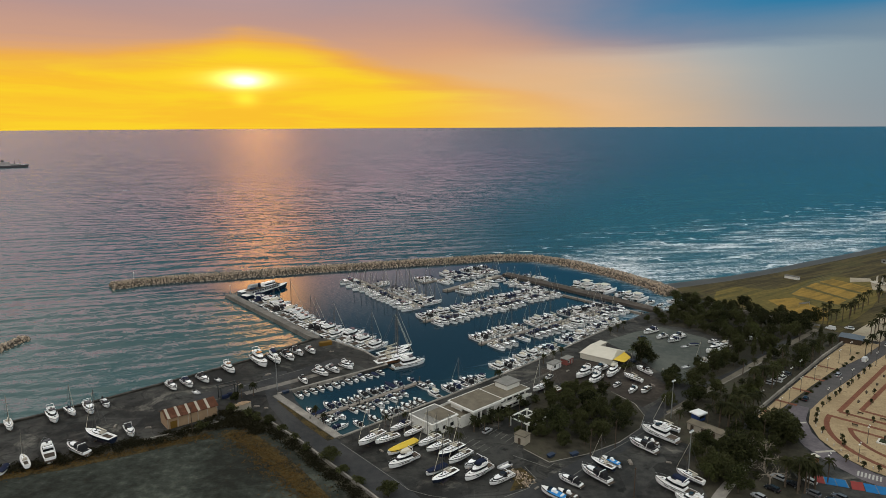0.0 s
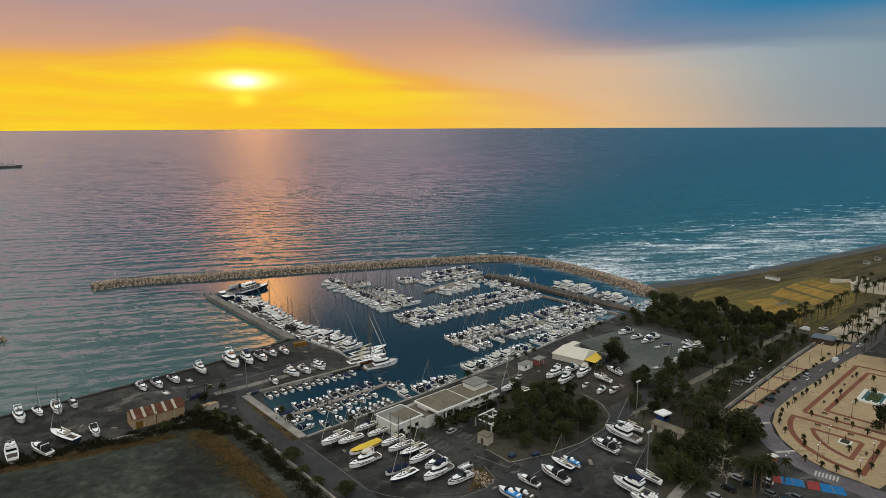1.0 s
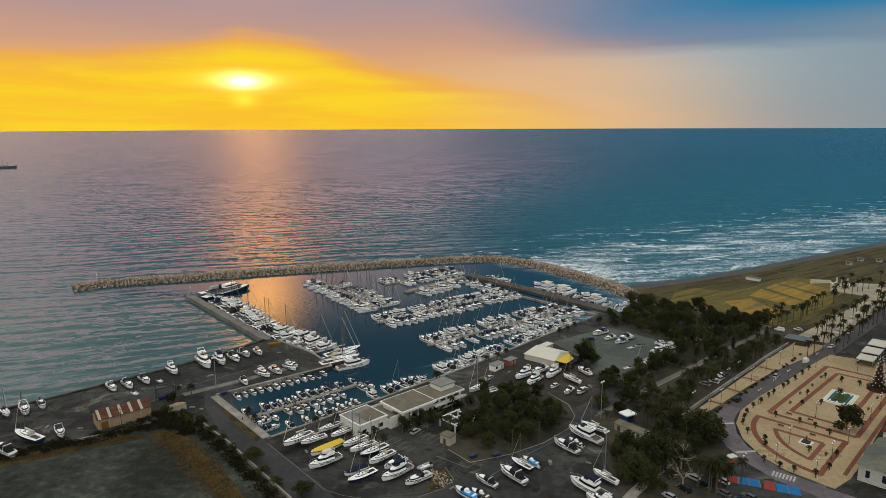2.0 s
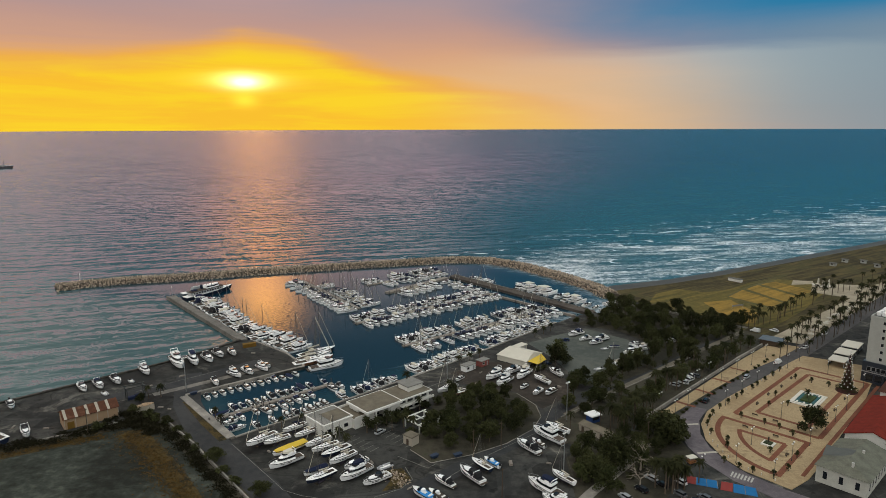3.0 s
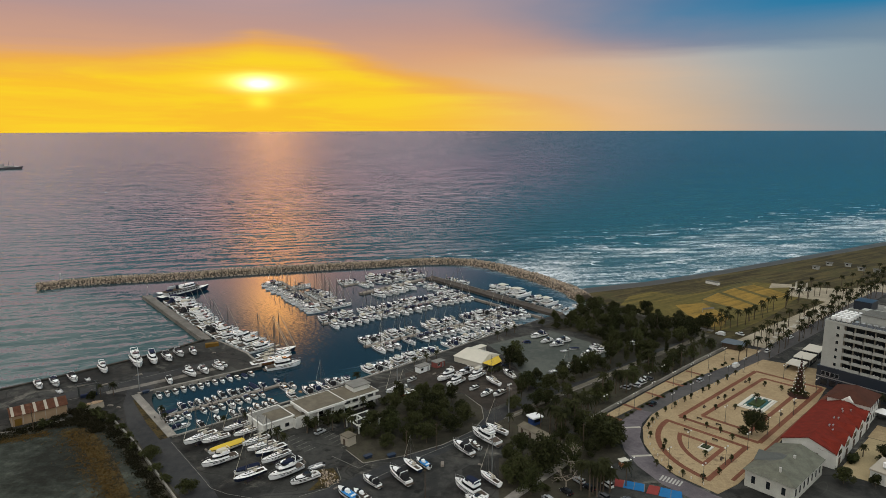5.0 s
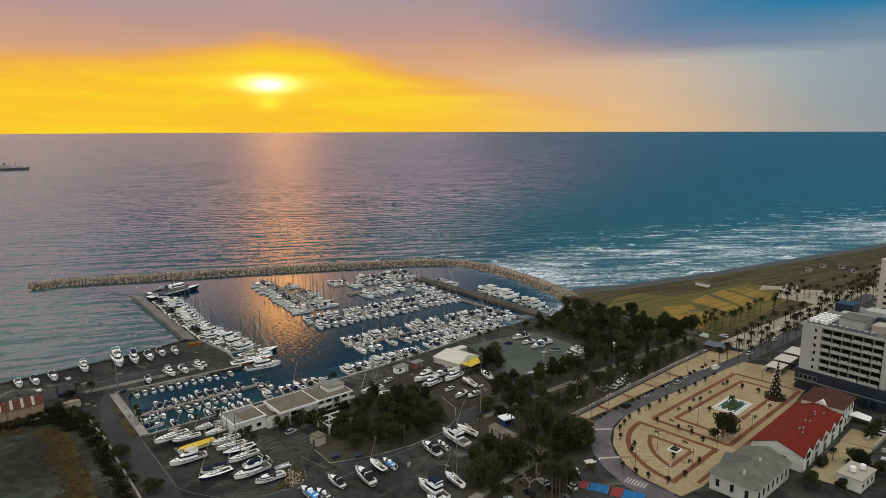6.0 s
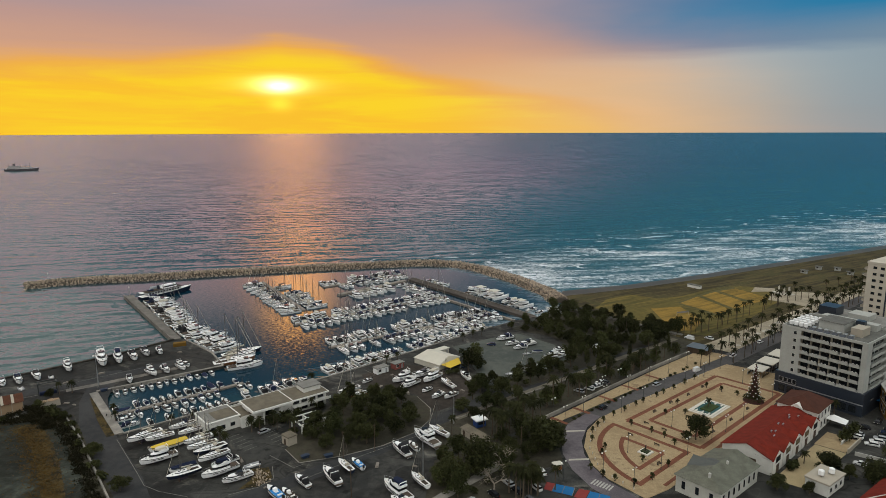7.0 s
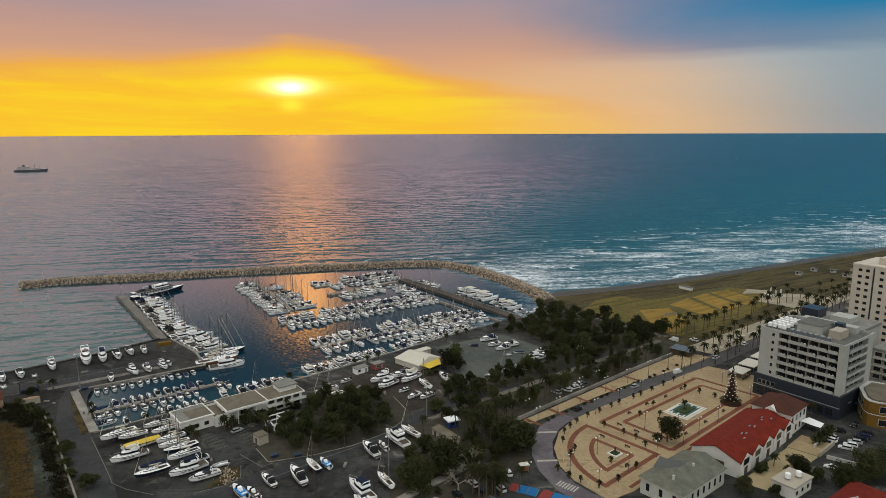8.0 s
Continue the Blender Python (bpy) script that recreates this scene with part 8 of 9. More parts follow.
def build_car(colour, paint, van=False):
    root = thing("van" if van else "car", colour + (" panel van parked on asphalt" if van else " parked car with dark windows"), "van" if van else "car", "parked cars")
    L, B, hgt = (4.8, 1.9, 2.0) if van else (4.3, 1.76, 1.46)
    prof = [(-0.5, 0.42, 0.80), (-0.46, 0.46, 0.88), (-0.2, 0.5, 0.92), (0.2, 0.5, 0.90), (0.42, 0.48, 0.76), (0.5, 0.42, 0.58)]
    if van:
        prof = [(y, w, 1.05 if y < 0.3 else z + 0.15) for y, w, z in prof]
    Mesh().loft([[(-w * B, y * L, 0.28), (w * B, y * L, 0.28), (w * B, y * L, z * 0.8), (w * B * 0.94, y * L, z), (-w * B * 0.94, y * L, z), (-w * B, y * L, z * 0.8)] for y, w, z in prof]).make("body", paint, root)
    base = [(-0.43, -0.46 if van else -0.42), (0.43, -0.46 if van else -0.42), (0.43, 0.22), (-0.43, 0.22)]
    pts = [(x * B, y * L) for x, y in base]
    taper(Mesh(), pts, 0.86, hgt - 0.06, 0.84 if not van else 0.94, -0.1).make("greenhouse", paint if van else TINT, root)
    taper(Mesh(), grown(pts, 0.82 if not van else 0.93), hgt - 0.07, hgt, 0.95, -0.1).make("roof", paint, root)
    for x in (-1, 1):
        for y in (-0.30, 0.31):
            c = x * (B * 0.5 - 0.1)
            w = Mesh().tube([(c - 0.1, y * L, 0.31), (c + 0.1, y * L, 0.31)], [0.31, 0.31], 12).make("wheel", RUBBER, root)
            Mesh().tube([(c + x * 0.09, y * L, 0.31), (c + x * 0.115, y * L, 0.31)], [0.18, 0.17], 8).make("rim", METAL, w)
        Mesh().box(x * B * 0.32 - 0.18, L * 0.485, 0.52, x * B * 0.32 + 0.18, L * 0.503, 0.66).make("headlight", LENS, root)
        Mesh().box(x * B * 0.34 - 0.15, -L * 0.503, 0.6, x * B * 0.34 + 0.15, -L * 0.49, 0.74).make("tail_light", REDLENS, root)
    return root


CARS = {}


def car(colour, x, y, heading, z=0.02):
    van = colour == "van"
    m = pose(x, y, z, 0, 0, heading)
    if colour not in CARS:
        CARS[colour] = build_car("white" if van else colour, dict(PAINTS)["white" if van else colour], van)
        CARS[colour].matrix_basis = m
    else:
        copy_thing(CARS[colour], m)


for colour, x, y, h, z in (("silver", 15.0, 206.8, -40, 0.02), ("dark blue", 97, 303, 75, 0.05), ("black", 137.5, 231.5, -42, 0.06), ("white", 107, 174.5, 30, 0.05), ("silver", 164, 255, -48, 0.06), ("van", 186, 272, -48, 0.06), ("white", 209, 291.5, -48, 0.06),
                           ("white", 210.3, 192.5, 50, 0.02), ("white", 221.5, 205.9, 62, 0.02), ("white", 224.3, 208.0, 62, 0.02), ("silver", 227, 210.3, 62, 0.02), ("black", 229.6, 212.4, 62, 0.02), ("dark blue", 232, 214.6, 62, 0.02),
                           ("black", 234.4, 217, 62, 0.02), ("black", 226, 218.5, 70, 0.02), ("black", 234, 223.5, 130, 0.02), ("white", 219.5, 211.5, 40, 0.02), ("silver", 221, 213.6, 40, 0.02)):
    car(colour, x, y, h, z)
for colour, x, y, h, z in (("black", 101.2, 172.8, 35, 0.05), ("silver", 99, 176.5, 35, 0.05), ("white", 109.5, 183.5, 20, 0.05), ("black", 94.3, 170.5, 35, 0.05), ("silver", 88.5, 166.5, 35, 0.05), ("grey", 104.5, 168, 35, 0.05), ("black", 108, 164, 35, 0.05), ("grey", 111, 166, 35, 0.05),
                           ("grey", 143, 256.5, 50, 0.05), ("white", 135.5, 249.5, 50, 0.05), ("silver", 131, 247, 50, 0.05), ("van", 197, 316.5, 40, 0.06), ("white", 207, 317, 40, 0.06), ("white", 230, 312, -48, 0.06), ("grey", 250, 330, -48, 0.06)):
    car(colour, x, y, h, z)

# ---- lamps and masts ----
LAMPMETAL = material("dark_green_lamp_post", plain, c=(0.03, 0.035, 0.035), rough=0.5, vary=0.15)
GLOBE = material("opal_lamp_globe", plain, c=(0.75, 0.74, 0.70), rough=0.3, vary=0.05)


def street_lamp():
    root = thing("street_lamp", "dark street lamp with two pale heads", "street lamp", "street lamps")
    Mesh().tube([(0, 0, 0), (0, 0, 0.5), (0, 0, 0.52), (0, 0, 6.6)], [0.16, 0.14, 0.08, 0.06], 8).make("post", LAMPMETAL, root)
    Mesh().tube([(-0.95, 0, 6.5), (-0.5, 0, 6.75), (0, 0, 6.55), (0.5, 0, 6.75), (0.95, 0, 6.5)], [0.04] * 5, 5).make("arm", LAMPMETAL, root)
    for x in (-1, 1):
        Mesh().tube([(x, 0, 6.2), (x, 0, 6.28), (x, 0, 6.5), (x, 0, 6.58)], [0.16, 0.27, 0.27, 0.08], 8).make("head", GLOBE, root)
    return root


def flood_mast():
    root = thing("floodlight_mast", "tall pale steel floodlight mast", "lamp mast", "lamp masts")
    Mesh().tube([(0, 0, 0), (0, 0, 14.5)], [0.2, 0.1], 8).make("mast", METAL, root)
    Mesh().box(-1.0, -0.08, 14.3, 1.0, 0.08, 14.5).make("crossbar", METAL, root)
    for x in (-0.8, 0, 0.8):
        Mesh().chamfer(x - 0.25, -0.35, 14.0, x + 0.25, 0.05, 14.35, 0.06).make("floodlight", GLOBE, root)
    return root


def timber_pole():
    root = thing("utility_pole", "plain dark timber utility pole", "pole", "utility poles")
    Mesh().tube([(0, 0, 0), (0, 0, 9.5)], [0.16, 0.11], 7).make("pole", WOODDARK, root)
    Mesh().box(-0.6, -0.06, 8.9, 0.6, 0.06, 9.05).make("crossarm", WOODDARK, root)
    return root


MADE = {}


def put_at(make, x, y, turn=0, k=1.0, z=0.0):
    m = pose(x, y, z, 0, 0, turn) @ Matrix.Scale(k, 4)
    if make not in MADE:
        MADE[make] = make()
        MADE[make].matrix_basis = m
        return MADE[make]
    ob = copy_thing(MADE[make], m)
    ob.matrix_basis = m
    return ob


for x, y in ((115.5, 179.5), (128.7, 186), (135.8, 176.5), (138.9, 197.5), (146.7, 187), (129.6, 228.6), (139.6, 239), (151.2, 250), (158.9, 217.1), (143.5, 228), (154, 237.6), (164.5, 247), (157.8, 196.6), (169.5, 207.6), (176.6, 214), (186.4, 223.5),
             (172.7, 224.5), (200.1, 258.5), (205.5, 243.5), (162, 259.6), (173, 269.6), (184, 279.4), (176, 256.6), (187, 266.2), (197, 275), (121.5, 219.5), (118, 226), (149, 257), (141, 249)):
    put_at(street_lamp, x, y, 45, 0.95, 0.1)
for k in range(8):
    put_at(street_lamp, 206 + 15 * k, 284.5 + 13.8 * k, 45, 1.0, 0.05)
for x, y in ((81.3, 216.7), (73.2, 178.6), (38.5, 245.8), (-66, 243)):
    put_at(flood_mast, x, y, 40)
for x, y in ((53.5, 166.6), (55.8, 195.5), (46.5, 190), (104, 196), (-86, 207)):
    put_at(timber_pole, x, y, 30)


# ---- the square's tree of lights, pool and monument ----
def festive_tree():
    root = thing("decorated_cone_tree", "tall dark conical tree hung with pale baubles", "decorated tree")
    rng = random.Random(3)
    c = Mesh()
    lobes = [((0, 0, z), (r, r, 1.2)) for z, r in ((1.0, 3.9), (2.2, 2.6), (3.6, 2.2), (5.2, 1.9), (7.0, 1.6), (9.0, 1.25), (11.0, 0.95), (13.0, 0.65), (14.8, 0.35))]
    leaf_cloud(c, rng, lobes, 2400, 0.28)
    c.make("foliage", LEAF, root)
    Mesh().tube([(0, 0, 0), (0, 0, 1.2), (0, 0, 1.25), (0, 0, 15.2)], [3.9, 2.7, 1.6, 0.1], 20).make("frame_cone", material("dark_red_skirt", plain, c=(0.045, 0.018, 0.016), rough=0.8, vary=0.3), root)
    Mesh().tube([(0, 0, 15), (0, 0, 16.6)], [0.08, 0.05], 6).make("spike", METAL, root)
    for k in range(64):
        z = 1.6 + 12.6 * (k / 64) ** 1.15
        r = 2.35 * (1 - (z - 1.6) / 14.2) + 0.25
        a = 2.399 * k
        Mesh().tube([(r * math.cos(a), r * math.sin(a), z - 0.17), (r * math.cos(a), r * math.sin(a), z - 0.09), (r * math.cos(a), r * math.sin(a), z + 0.09), (r * math.cos(a), r * math.sin(a), z + 0.17)], [0.06, 0.18, 0.18, 0.06], 6).make("bauble", PLASTIC, root)
    return root


put_at(festive_tree, 197.3, 241.0, 0, 1.0, 0.13)
STONE = material("pale_stone", plain, c=(0.52, 0.49, 0.43), rough=0.7, vary=0.15)
POOLWATER = material("pool_water", plain, c=(0.045, 0.085, 0.070), rough=0.05, vary=0.3, ior=1.33)
pool = thing("fountain_pool", "rectangular white-stepped fountain pool with planted centre", "fountain")
for i, (w, d, z0, z1) in enumerate(((15, 9.5, 0, 0.25), (13.6, 8.2, 0.25, 0.5))):
    rim_ = Mesh()
    for bx in ((-w / 2, -d / 2, w / 2, -d / 2 + 0.8), (-w / 2, d / 2 - 0.8, w / 2, d / 2), (-w / 2, -d / 2 + 0.8, -w / 2 + 0.8, d / 2 - 0.8), (w / 2 - 0.8, -d / 2 + 0.8, w / 2, d / 2 - 0.8)):
        rim_.box(bx[0], bx[1], z0, bx[2], bx[3], z1)
    rim_.make("step", STONE, pool)
Mesh().box(-6.2, -3.5, 0, 6.2, 3.5, 0.3).make("water", POOLWATER, pool)
Mesh().chamfer(-3.6, -2.0, 0.3, 3.6, 2.0, 0.75, 0.2).make("bed", material("planted_pool_bed", plain, c=(0.035, 0.05, 0.018), rough=0.9, vary=0.5, fine=5), pool, "green planted bed")
for x in (-5.4, 5.4):
    for y in (-2.4, 0.0, 2.4):
        Mesh().box(x - 0.9, y - 0.25, 0.3, x + 0.9, y + 0.25, 0.55).make("stepping_slab", STONE, pool)
pool.matrix_basis = pose(177.6, 233.0, 0.13, 0, 0, 45)
put_tree("p3", 177.3, 233.2, 0.8)
for dx_ in (-1.4, 0.2, 1.5):
    put_tree("s2", 177.5 + dx_, 233 + dx_, 0.45)
mon = thing("stone_monument", "small stone monument in a stepped planter", "monument")
Mesh().chamfer(-1.9, -1.9, 0, 1.9, 1.9, 0.4, 0.06).make("step", STONE, mon)
Mesh().chamfer(-1.2, -1.2, 0.4, 1.2, 1.2, 0.75, 0.06).make("planter", material("dark_planting", plain, c=(0.03, 0.04, 0.02), rough=0.9, vary=0.4, fine=8), mon)
Mesh().tube([(0, 0, 0.75), (0, 0, 1.0), (0, 0, 2.6)], [0.4, 0.28, 0.2], 8).make("column", material("dark_bronze", plain, c=(0.05, 0.045, 0.035), rough=0.5, metal=0.6), mon)
mon.matrix_basis = pose(144.7, 197.8, 0.13, 0, 0, 45)


def bench():
    root = thing("bench", "dark slatted bench on the paving", "bench", "benches of the square")
    for y in (-0.2, 0.0, 0.2):
        Mesh().box(-0.9, y - 0.08, 0.42, 0.9, y + 0.08, 0.47).make("slat", WOODDARK, root)
    Mesh().box(-0.9, 0.26, 0.5, 0.9, 0.31, 0.88).make("backrest", WOODDARK, root)
    for x in (-0.75, 0.75):
        Mesh().box(x - 0.05, -0.25, 0, x + 0.05, 0.25, 0.42).make("leg", LAMPMETAL, root)
    return root


for a_, b_, t_ in ((-3, 10, 90), (-14, 3, 0), (-3, 20, 90), (9, 6, 90), (9, 14, 90), (9, 21, 90), (20, 24, 0), (32, 24, 0), (44, 23, 0), (56, 23, 0), (20, 1.5, 0), (34, 1.5, 0), (48, 1.5, 0)):
    p_ = on_square(a_, b_)
    put_at(bench, p_[0], p_[1], 45 + t_, 1.0, 0.13)


def bollard():
    root = thing("bollard", "short pale stone bollard at the kerb", "bollard", "kerb bollards")
    Mesh().tube([(0, 0, 0), (0, 0, 0.6), (0, 0, 0.72), (0, 0, 0.8)], [0.16, 0.14, 0.17, 0.06], 8).make("post", STONE, root)
    return root


for q_ in ([(134.9, 219.5), (128.4, 210), (126.4, 200), (127.0, 189.5), (130, 182.2), (137.5, 172.5)], [(147.5, 234.6), (168, 252), (190, 271)]):
    for p_, d_ in sampled(q_, 4.2):
        put_at(bollard, p_.x + 0.6, p_.y - 0.4, 0, 1.0, 0.13)

# painted bays by the street and small clutter
for q_, m_, l_ in (([(110.4, 178.6), (113, 177.6), (111.4, 173.6), (109.2, 174.6)], REDCOAT, "red painted strip beside parking bays"), ([(113, 177.6), (118.4, 175.6), (117.0, 171.4), (111.4, 173.6)], CYAN, "bright blue painted parking bays"),
                   ([(119.6, 175.2), (122.6, 174.2), (120.4, 169.7), (117.4, 170.8)], REDCOAT, "red painted strip beside parking bays"), ([(122.6, 174.0), (128, 171.6), (126.6, 167.0), (120.6, 169.4)], CYAN, "bright blue painted parking bays")):
    sheet("painted_bay", q_, 0.06, m_, l_, "parking bay")
for p_, q_ in (((115.7, 176.6), (114.2, 172.5)), ((113, 177.6), (111.4, 173.6)), ((118.4, 175.6), (117.0, 171.4)), ((125.3, 172.8), (123.6, 168.2))):
    sheet("bay_line", strip([p_, q_], 0.18), 0.066, LINE, "white parking bay line", "road marking")
wagon = thing("vendor_cart", "brown vendor cart under an awning", "cart")
Mesh().chamfer(-1.2, -0.8, 0.5, 1.2, 0.8, 1.6, 0.08).make("body", VARNISH, wagon)
Mesh().chamfer(-1.5, -1.1, 2.3, 1.5, 1.1, 2.55, 0.08).make("awning", CANVAS, wagon)
for x in (-1.1, 1.1):
    for y in (-0.7, 0.7):
        Mesh().box(x - 0.04, y - 0.04, 0, x + 0.04, y + 0.04, 2.3).make("post", METAL, wagon)
wagon.matrix_basis = pose(114.5, 185.5, 0.02, 0, 0, 20)
tent = thing("peaked_tent", "white peaked shade sail over a terrace", "tent")
Mesh().add([(-3.5, -2, 2.4), (3.5, -2.2, 2.2), (3.2, 2, 2.4), (-3.2, 2.2, 2.2), (-1, 0, 3.9)], [(0, 1, 4), (1, 2, 4), (2, 3, 4), (3, 0, 4)]).make("canopy", PLASTIC, tent)
for x, y in ((-3.4, -1.9), (3.4, -2.1), (3.1, 1.9), (-3.1, 2.1)):
    Mesh().box(x - 0.05, y - 0.05, 0, x + 0.05, y + 0.05, 2.35).make("post", METAL, tent)
tent.matrix_basis = pose(217.8, 220.6, 0, 0, 0, -45)
sheet("courtyard", [(203, 206.5), (212, 215.5), (219, 209), (210, 200.5)], 0.05, PAVE, "cream paved courtyard beside the warehouse")
sheet("courtyard", [(179, 183), (203, 206), (210, 200), (196, 187), (186, 178)], 0.045, material("ochre_gravel", ground, c=(0.20, 0.16, 0.09), c2=(0.27, 0.21, 0.12), relief=0.03), "ochre gravel strip behind the warehouse")
structure("yard_wall", Mesh().prism(strip([(210.3, 200), (219.3, 208.6)], 0.4), 0, 1.6), CREAM, "low cream yard wall", "wall")
structure("yard_wall", Mesh().prism(strip([(211.5, 206), (226.5, 219.6)], 0.35), 0, 1.2), WHITE, "low white hedge wall", "wall")
structure("yard_wall", Mesh().prism(strip([(212, 199), (222, 192.5)], 0.3), 0, 1.3), WHITE, "low white car park wall", "wall")

# walls and rubble along the yard road, rubble bed, skips
structure("yard_wall", Mesh().prism(strip([(-63.5, 216.5), (-46.3, 198.6), (-32.6, 182.4), (-20.6, 168.4), (-10, 156)], 0.5), 0, 1.1), QUAY, "broken pale yard wall along the lot", "wall")
structure("yard_wall", Mesh().prism(strip([(-100, 201.3), (-86.5, 209.5), (-79.5, 214.5)], 0.4), 0, 0.7), QUAY, "low pale wall beside the shed", "wall")


def rubble(name, label, pts, count, seed, mat):
    rng = random.Random(seed)
    shapes = [rock_shape(rng) for _ in range(5)]
    me = Mesh()
    for _ in range(count):
        p = rng.choice(pts)
        vs, fs = rng.choice(shapes)
        k = rng.uniform(0.12, 0.4)
        m = Matrix.LocRotScale((p[0] + rng.gauss(0, p[2]), p[1] + rng.gauss(0, p[2]), 0.12), Euler([rng.uniform(0, 6) for _ in range(3)]), Vector((k, k * 0.8, k * 0.6)))
        me.add([m @ Vector(v) for v in vs], fs)
    return tagged(me.make(name, mat), label, "rubble", kind="stuff")


rubble("rubble", "scattered pale rubble in dry grass", [(-58 + 3.2 * k, 199 - 3.6 * k, 1.8) for k in range(12)], 26, 4, ROCK)
rubble("rubble", "pale rubble heap in the yard bed", [(23, 178, 1.6), (24.5, 175, 1.3), (21, 180.5, 1.2)], 160, 6, ROCKS)
sheet("gravel_bed", [(18.5, 182), (24, 183.5), (27.2, 177.5), (24, 172.2), (19, 170.5), (21, 176)], 0.03, DRYGRASS, "dry gravel bed at the yard's corner")
skip_mat = material("dull_blue_skip_paint", plain, c=(0.022, 0.034, 0.060), rough=0.6, vary=0.3)


def skip_bin():
    root = thing("skip_bin", "dull blue steel refuse skip", "skip", "refuse skips")
    Mesh().loft([[(-1.3, -0.7, 0.15), (1.3, -0.7, 0.15), (1.3, 0.7, 0.15), (-1.3, 0.7, 0.15)], [(-1.7, -0.9, 1.3), (1.7, -0.9, 1.3), (1.7, 0.9, 1.3), (-1.7, 0.9, 1.3)]]).make("bin", skip_mat, root)
    Mesh().box(-1.8, -1.0, 1.3, 1.8, 1.0, 1.38).make("rim", skip_mat, root)
    for x in (-1, 1):
        Mesh().box(x - 0.1, -0.6, 0, x + 0.1, 0.6, 0.15).make("skid", METAL, root)
    return root


for x, y, t_ in ((41.5, 190.5, 30), (34, 189.8, 40), (84, 272, 20), (-62, 240, 40)):
    put_at(skip_bin, x, y, t_, 0.8)


def pallet_stack():
    root = thing("timber_stack", "stack of grey timber and boat props", "timber stack", "yard clutter")
    for k in range(5):
        Mesh().box(-1.6 + 0.1 * k, -0.6, 0.12 * k, 1.6 - 0.05 * k, 0.6 - 0.05 * k, 0.12 * k + 0.1).make("board", DECK, root)
    return root


crng = random.Random(9)
for x, y in ((-101, 226), (-93, 224), (-70, 228), (-66, 226.5), (-115, 212), (-103, 211), (14, 187), (-20, 194), (27, 172), (58, 186), (62, 243), (50, 249), (46, 236), (84, 246), (94, 263), (53, 262), (-83, 248), (-74, 259), (70, 186), (-30, 276), (-52, 287)):
    put_at(pallet_stack, x, y, crng.uniform(0, 180), crng.uniform(0.5, 0.9))

# harbour sheds on the south quay
for (x, y), w, mat, lab in (((44.5, 264.5), 6.0, PLASTIC, "small white quay cabin with a flat roof"), ((51.5, 270.5), 5.0, material("faded_red_panels", plain, c=(0.22, 0.07, 0.06), rough=0.7), "small red-panelled quay cabin"),
                            ((68, 287), 9.0, CANVAS, "cream canvas-roofed quay shelter")):
    cab = house("quay_cabin", (x, y), 45, lab, "cabin")
    Mesh().box(0, -3.2, 0, w, 0, 2.5).make("wall", mat, cab)
    Mesh().chamfer(-0.3, -3.5, 2.5, w + 0.3, 0.3, 2.8, 0.1).make("roof", CANVAS if mat is CANVAS else ROOFWHITE, cab)
    window(cab, 0.8, -3.2, 1.0, 1.2, 1.0)
    Mesh().box(w - 1.6, -3.25, 0, w - 0.7, -3.2, 2.0).make("door", METAL, cab)
# steel gantry and ruined hut by the shed, long store by the kiosk
gan = thing("boat_gantry", "dark steel boat gantry with folded blue sheets", "gantry")
for x in (-3.2, 3.2):
    for y in (-1.6, 1.6):
        Mesh().box(x - 0.14, y - 0.14, 0, x + 0.14, y + 0.14, 4.6).make("post", LAMPMETAL, gan)
    Mesh().box(x - 0.16, -2.0, 4.6, x + 0.16, 2.0, 4.9).make("side_beam", LAMPMETAL, gan)
for y in (-1.6, 1.6):
    Mesh().box(-3.9, y - 0.16, 4.9, 3.9, y + 0.16, 5.25).make("cross_beam", LAMPMETAL, gan)
for x, y, w in ((-1.6, -0.4, 1.3), (0.8, 0.5, 1.0), (2.3, -0.7, 0.7)):
    Mesh().chamfer(x - w, y - 0.7, 0, x + w, y + 0.7, 1.3, 0.25).make("sheeted_bundle", SAILBLUE, gan, "blue sheeted bundle")
gan.matrix_basis = pose(-83.5, 237, 0, 0, 0, 38)
ruin = house("ruined_hut", (-76.5, 222.5), 40, "roofless hut with pink broken roof slabs", "hut")
for x0, y0, x1, y1, h_ in ((0, 0, 6.5, 0.25, 2.2), (0, 3.6, 6.5, 3.85, 1.6), (0, 0.25, 0.25, 3.6, 2.0), (6.25, 0.25, 6.5, 3.6, 1.2)):
    Mesh().box(x0, y0, 0, x1, y1, h_).make("wall", CREAM, ruin)
for x, tilt in ((0.4, 0.15), (2.6, -0.1), (4.6, 0.3)):
    Mesh().loft([[(x, -0.2, 2.3), (x + 1.8, -0.2, 2.3 + tilt), (x + 1.8, -0.2, 2.42 + tilt), (x, -0.2, 2.42)], [(x, 3.4, 1.9), (x + 1.8, 3.4, 1.9 - tilt), (x + 1.8, 3.4, 2.02 - tilt), (x, 3.4, 2.02)]]).make("roof_slab", PEACH, ruin)
store = house("long_store", (84.0, 208.5), -50, "low long store with a pale sheet roof", "store")
Mesh().box(0, 0, 0, 12, 2.8, 2.4).make("wall", CREAM, store)
Mesh().loft([[(-0.3, -0.3, 2.4), (12.3, -0.3, 2.4), (12.3, -0.3, 2.52), (-0.3, -0.3, 2.52)], [(-0.3, 3.1, 2.9), (12.3, 3.1, 2.9), (12.3, 3.1, 3.02), (-0.3, 3.1, 3.02)]]).make("roof", ROOFBEIGE, store)
for k in range(3):
    Mesh().box(1.2 + 3.8 * k, -0.05, 0, 2.3 + 3.8 * k, 0, 2.0).make("door", WOODDARK, store)
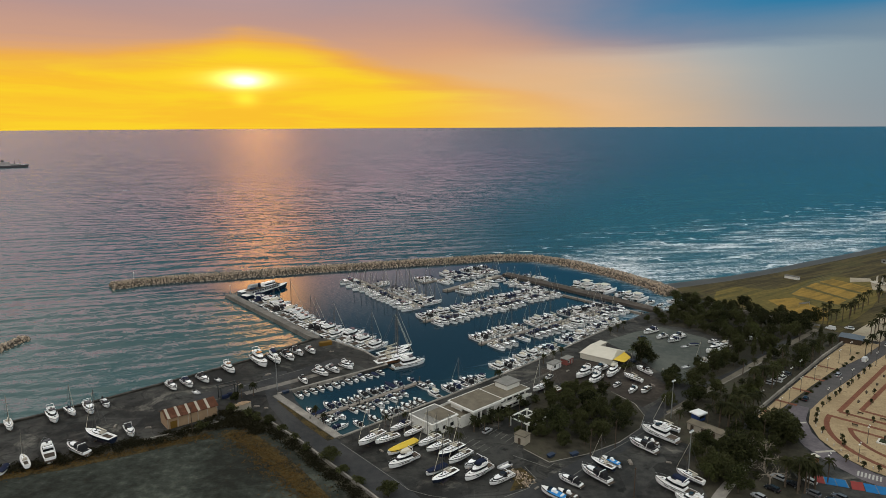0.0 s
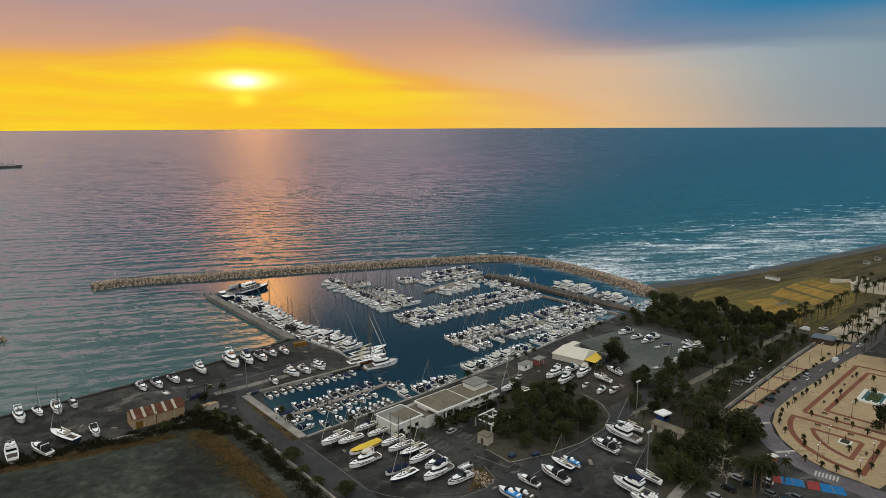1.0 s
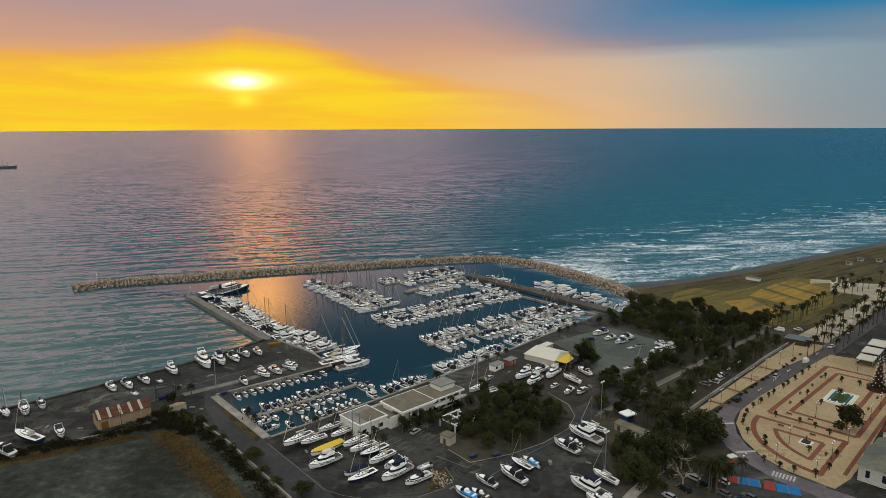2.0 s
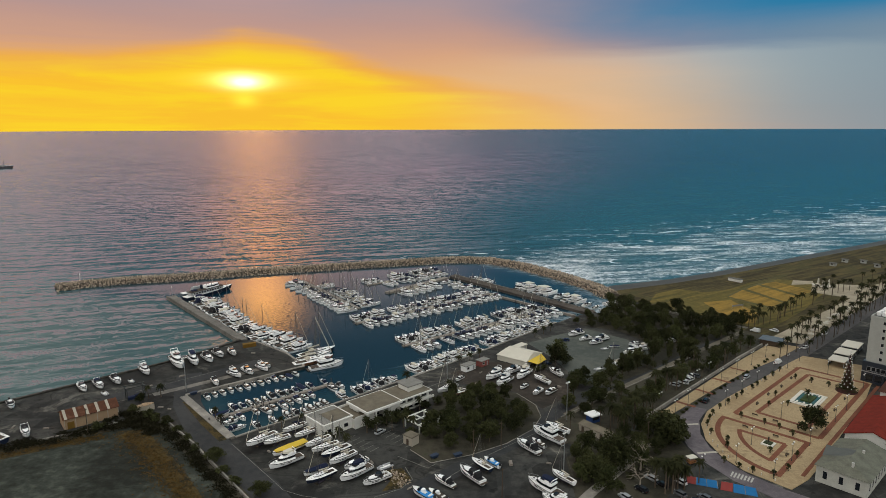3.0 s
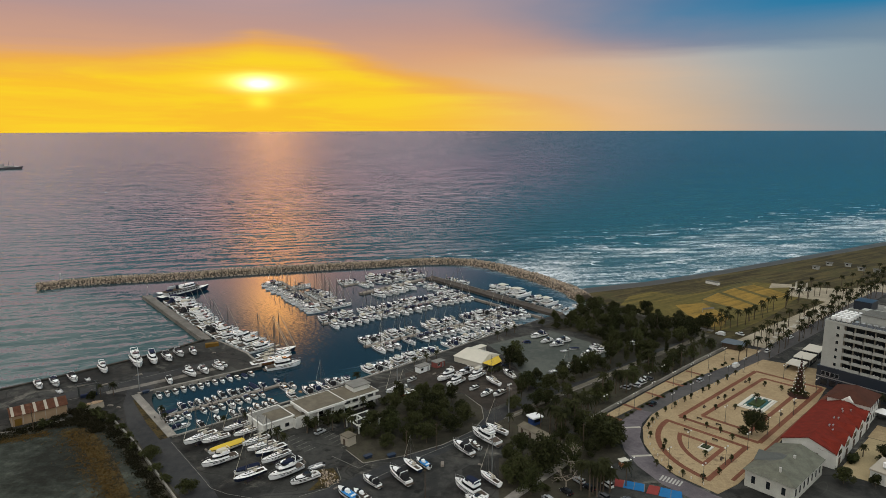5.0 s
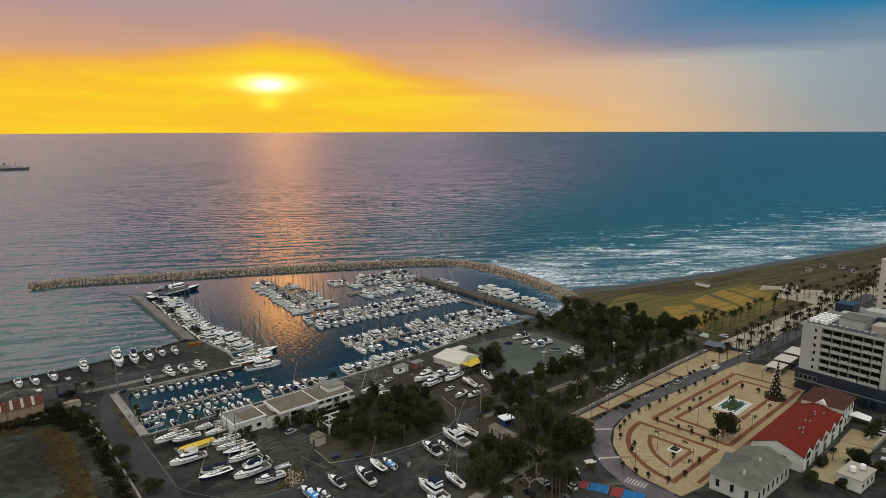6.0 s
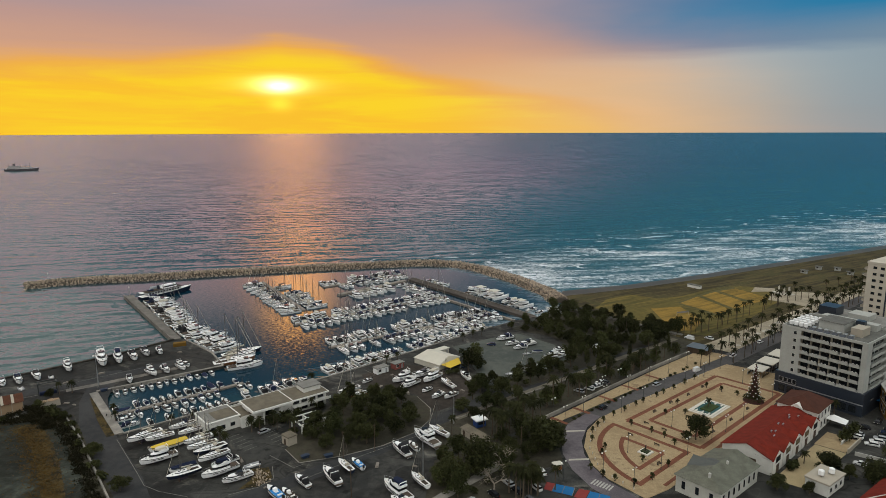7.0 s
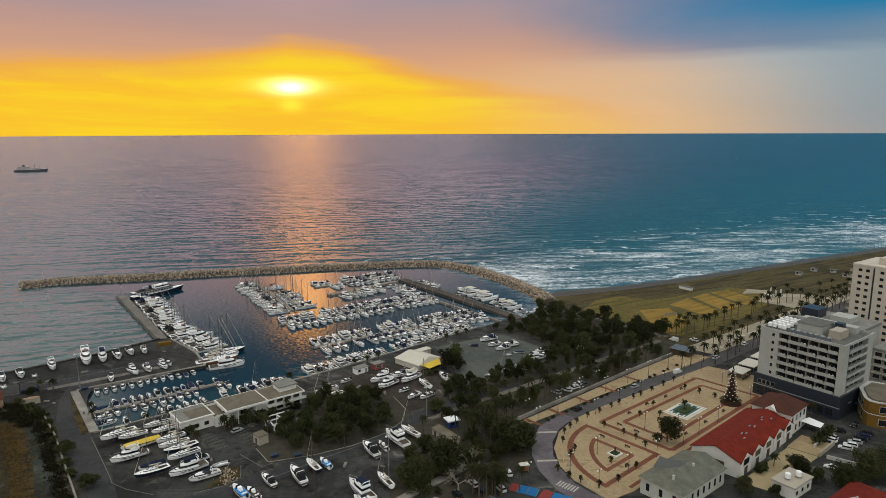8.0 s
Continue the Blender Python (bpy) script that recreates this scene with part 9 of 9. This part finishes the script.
# beacons
for x, y in ((-207, 422), (-132.5, 391)):
    bc = thing("harbour_beacon", "slim harbour entrance beacon on a post", "beacon", "harbour beacons")
    Mesh().tube([(0, 0, 0), (0, 0, 5.2)], [0.14, 0.1], 8).make("post", METAL, bc)
    Mesh().tube([(0, 0, 5.2), (0, 0, 5.35), (0, 0, 5.9), (0, 0, 6.05)], [0.35, 0.35, 0.22, 0.05], 10).make("lantern", LENS, bc)
    bc.matrix_basis = pose(x, y, 1.6 if x < -200 else 0.25)
# beach furniture
for k, (x, y) in enumerate(((328, 474), (345, 487), (357, 483), (358, 468), (366, 462))):
    hutb = house("beach_kiosk", (x, y), -50 + 8 * k, "small white beach kiosk with a flat roof", "kiosk")
    Mesh().box(0, 0, 0, 4, 2.6, 2.3).make("wall", HOTELWALL, hutb)
    Mesh().chamfer(-0.6, -0.6, 2.3, 4.6, 3.2, 2.5, 0.1).make("roof", HOTELROOF, hutb)
    window(hutb, 0.8, 0, 1.0, 1.4, 1.0)
net = thing("volleyball_net", "beach volleyball posts and net", "sports net", "beach courts")
for x in (-4, 4):
    Mesh().tube([(x, 0, 0), (x, 0, 2.5)], [0.06, 0.05], 6).make("post", METAL, net)
Mesh().box(-4, -0.02, 1.5, 4, 0.02, 2.4).make("net", material("grey_netting", plain, c=(0.2, 0.2, 0.2), rough=0.9), net)
net.matrix_basis = pose(207, 359, 0.07, 0, 0, 20)
# parasol cafes along the seafront walk
PARASOL = material("faded_cream_parasol", plain, c=(0.42, 0.39, 0.33), rough=0.85, vary=0.2, jitter=0.2)


def parasol():
    root = thing("parasol", "faded cream parasol on a thin pole", "parasol", "parasols of the seafront")
    Mesh().tube([(0, 0, 0), (0, 0, 2.5)], [0.05, 0.04], 6).make("pole", METAL, root)
    Mesh().tube([(0, 0, 2.1), (0, 0, 2.16), (0, 0, 2.75)], [1.6, 1.6, 0.08], 8).make("canopy", PARASOL, root)
    return root


prng = random.Random(15)
for k in range(16):
    put_at(parasol, 214 + 4.4 * k + prng.uniform(-1.5, 1.5), 303.5 + 4.1 * k + prng.uniform(-1.5, 1.5), prng.uniform(0, 45), prng.uniform(0.8, 1.2), 0.1)
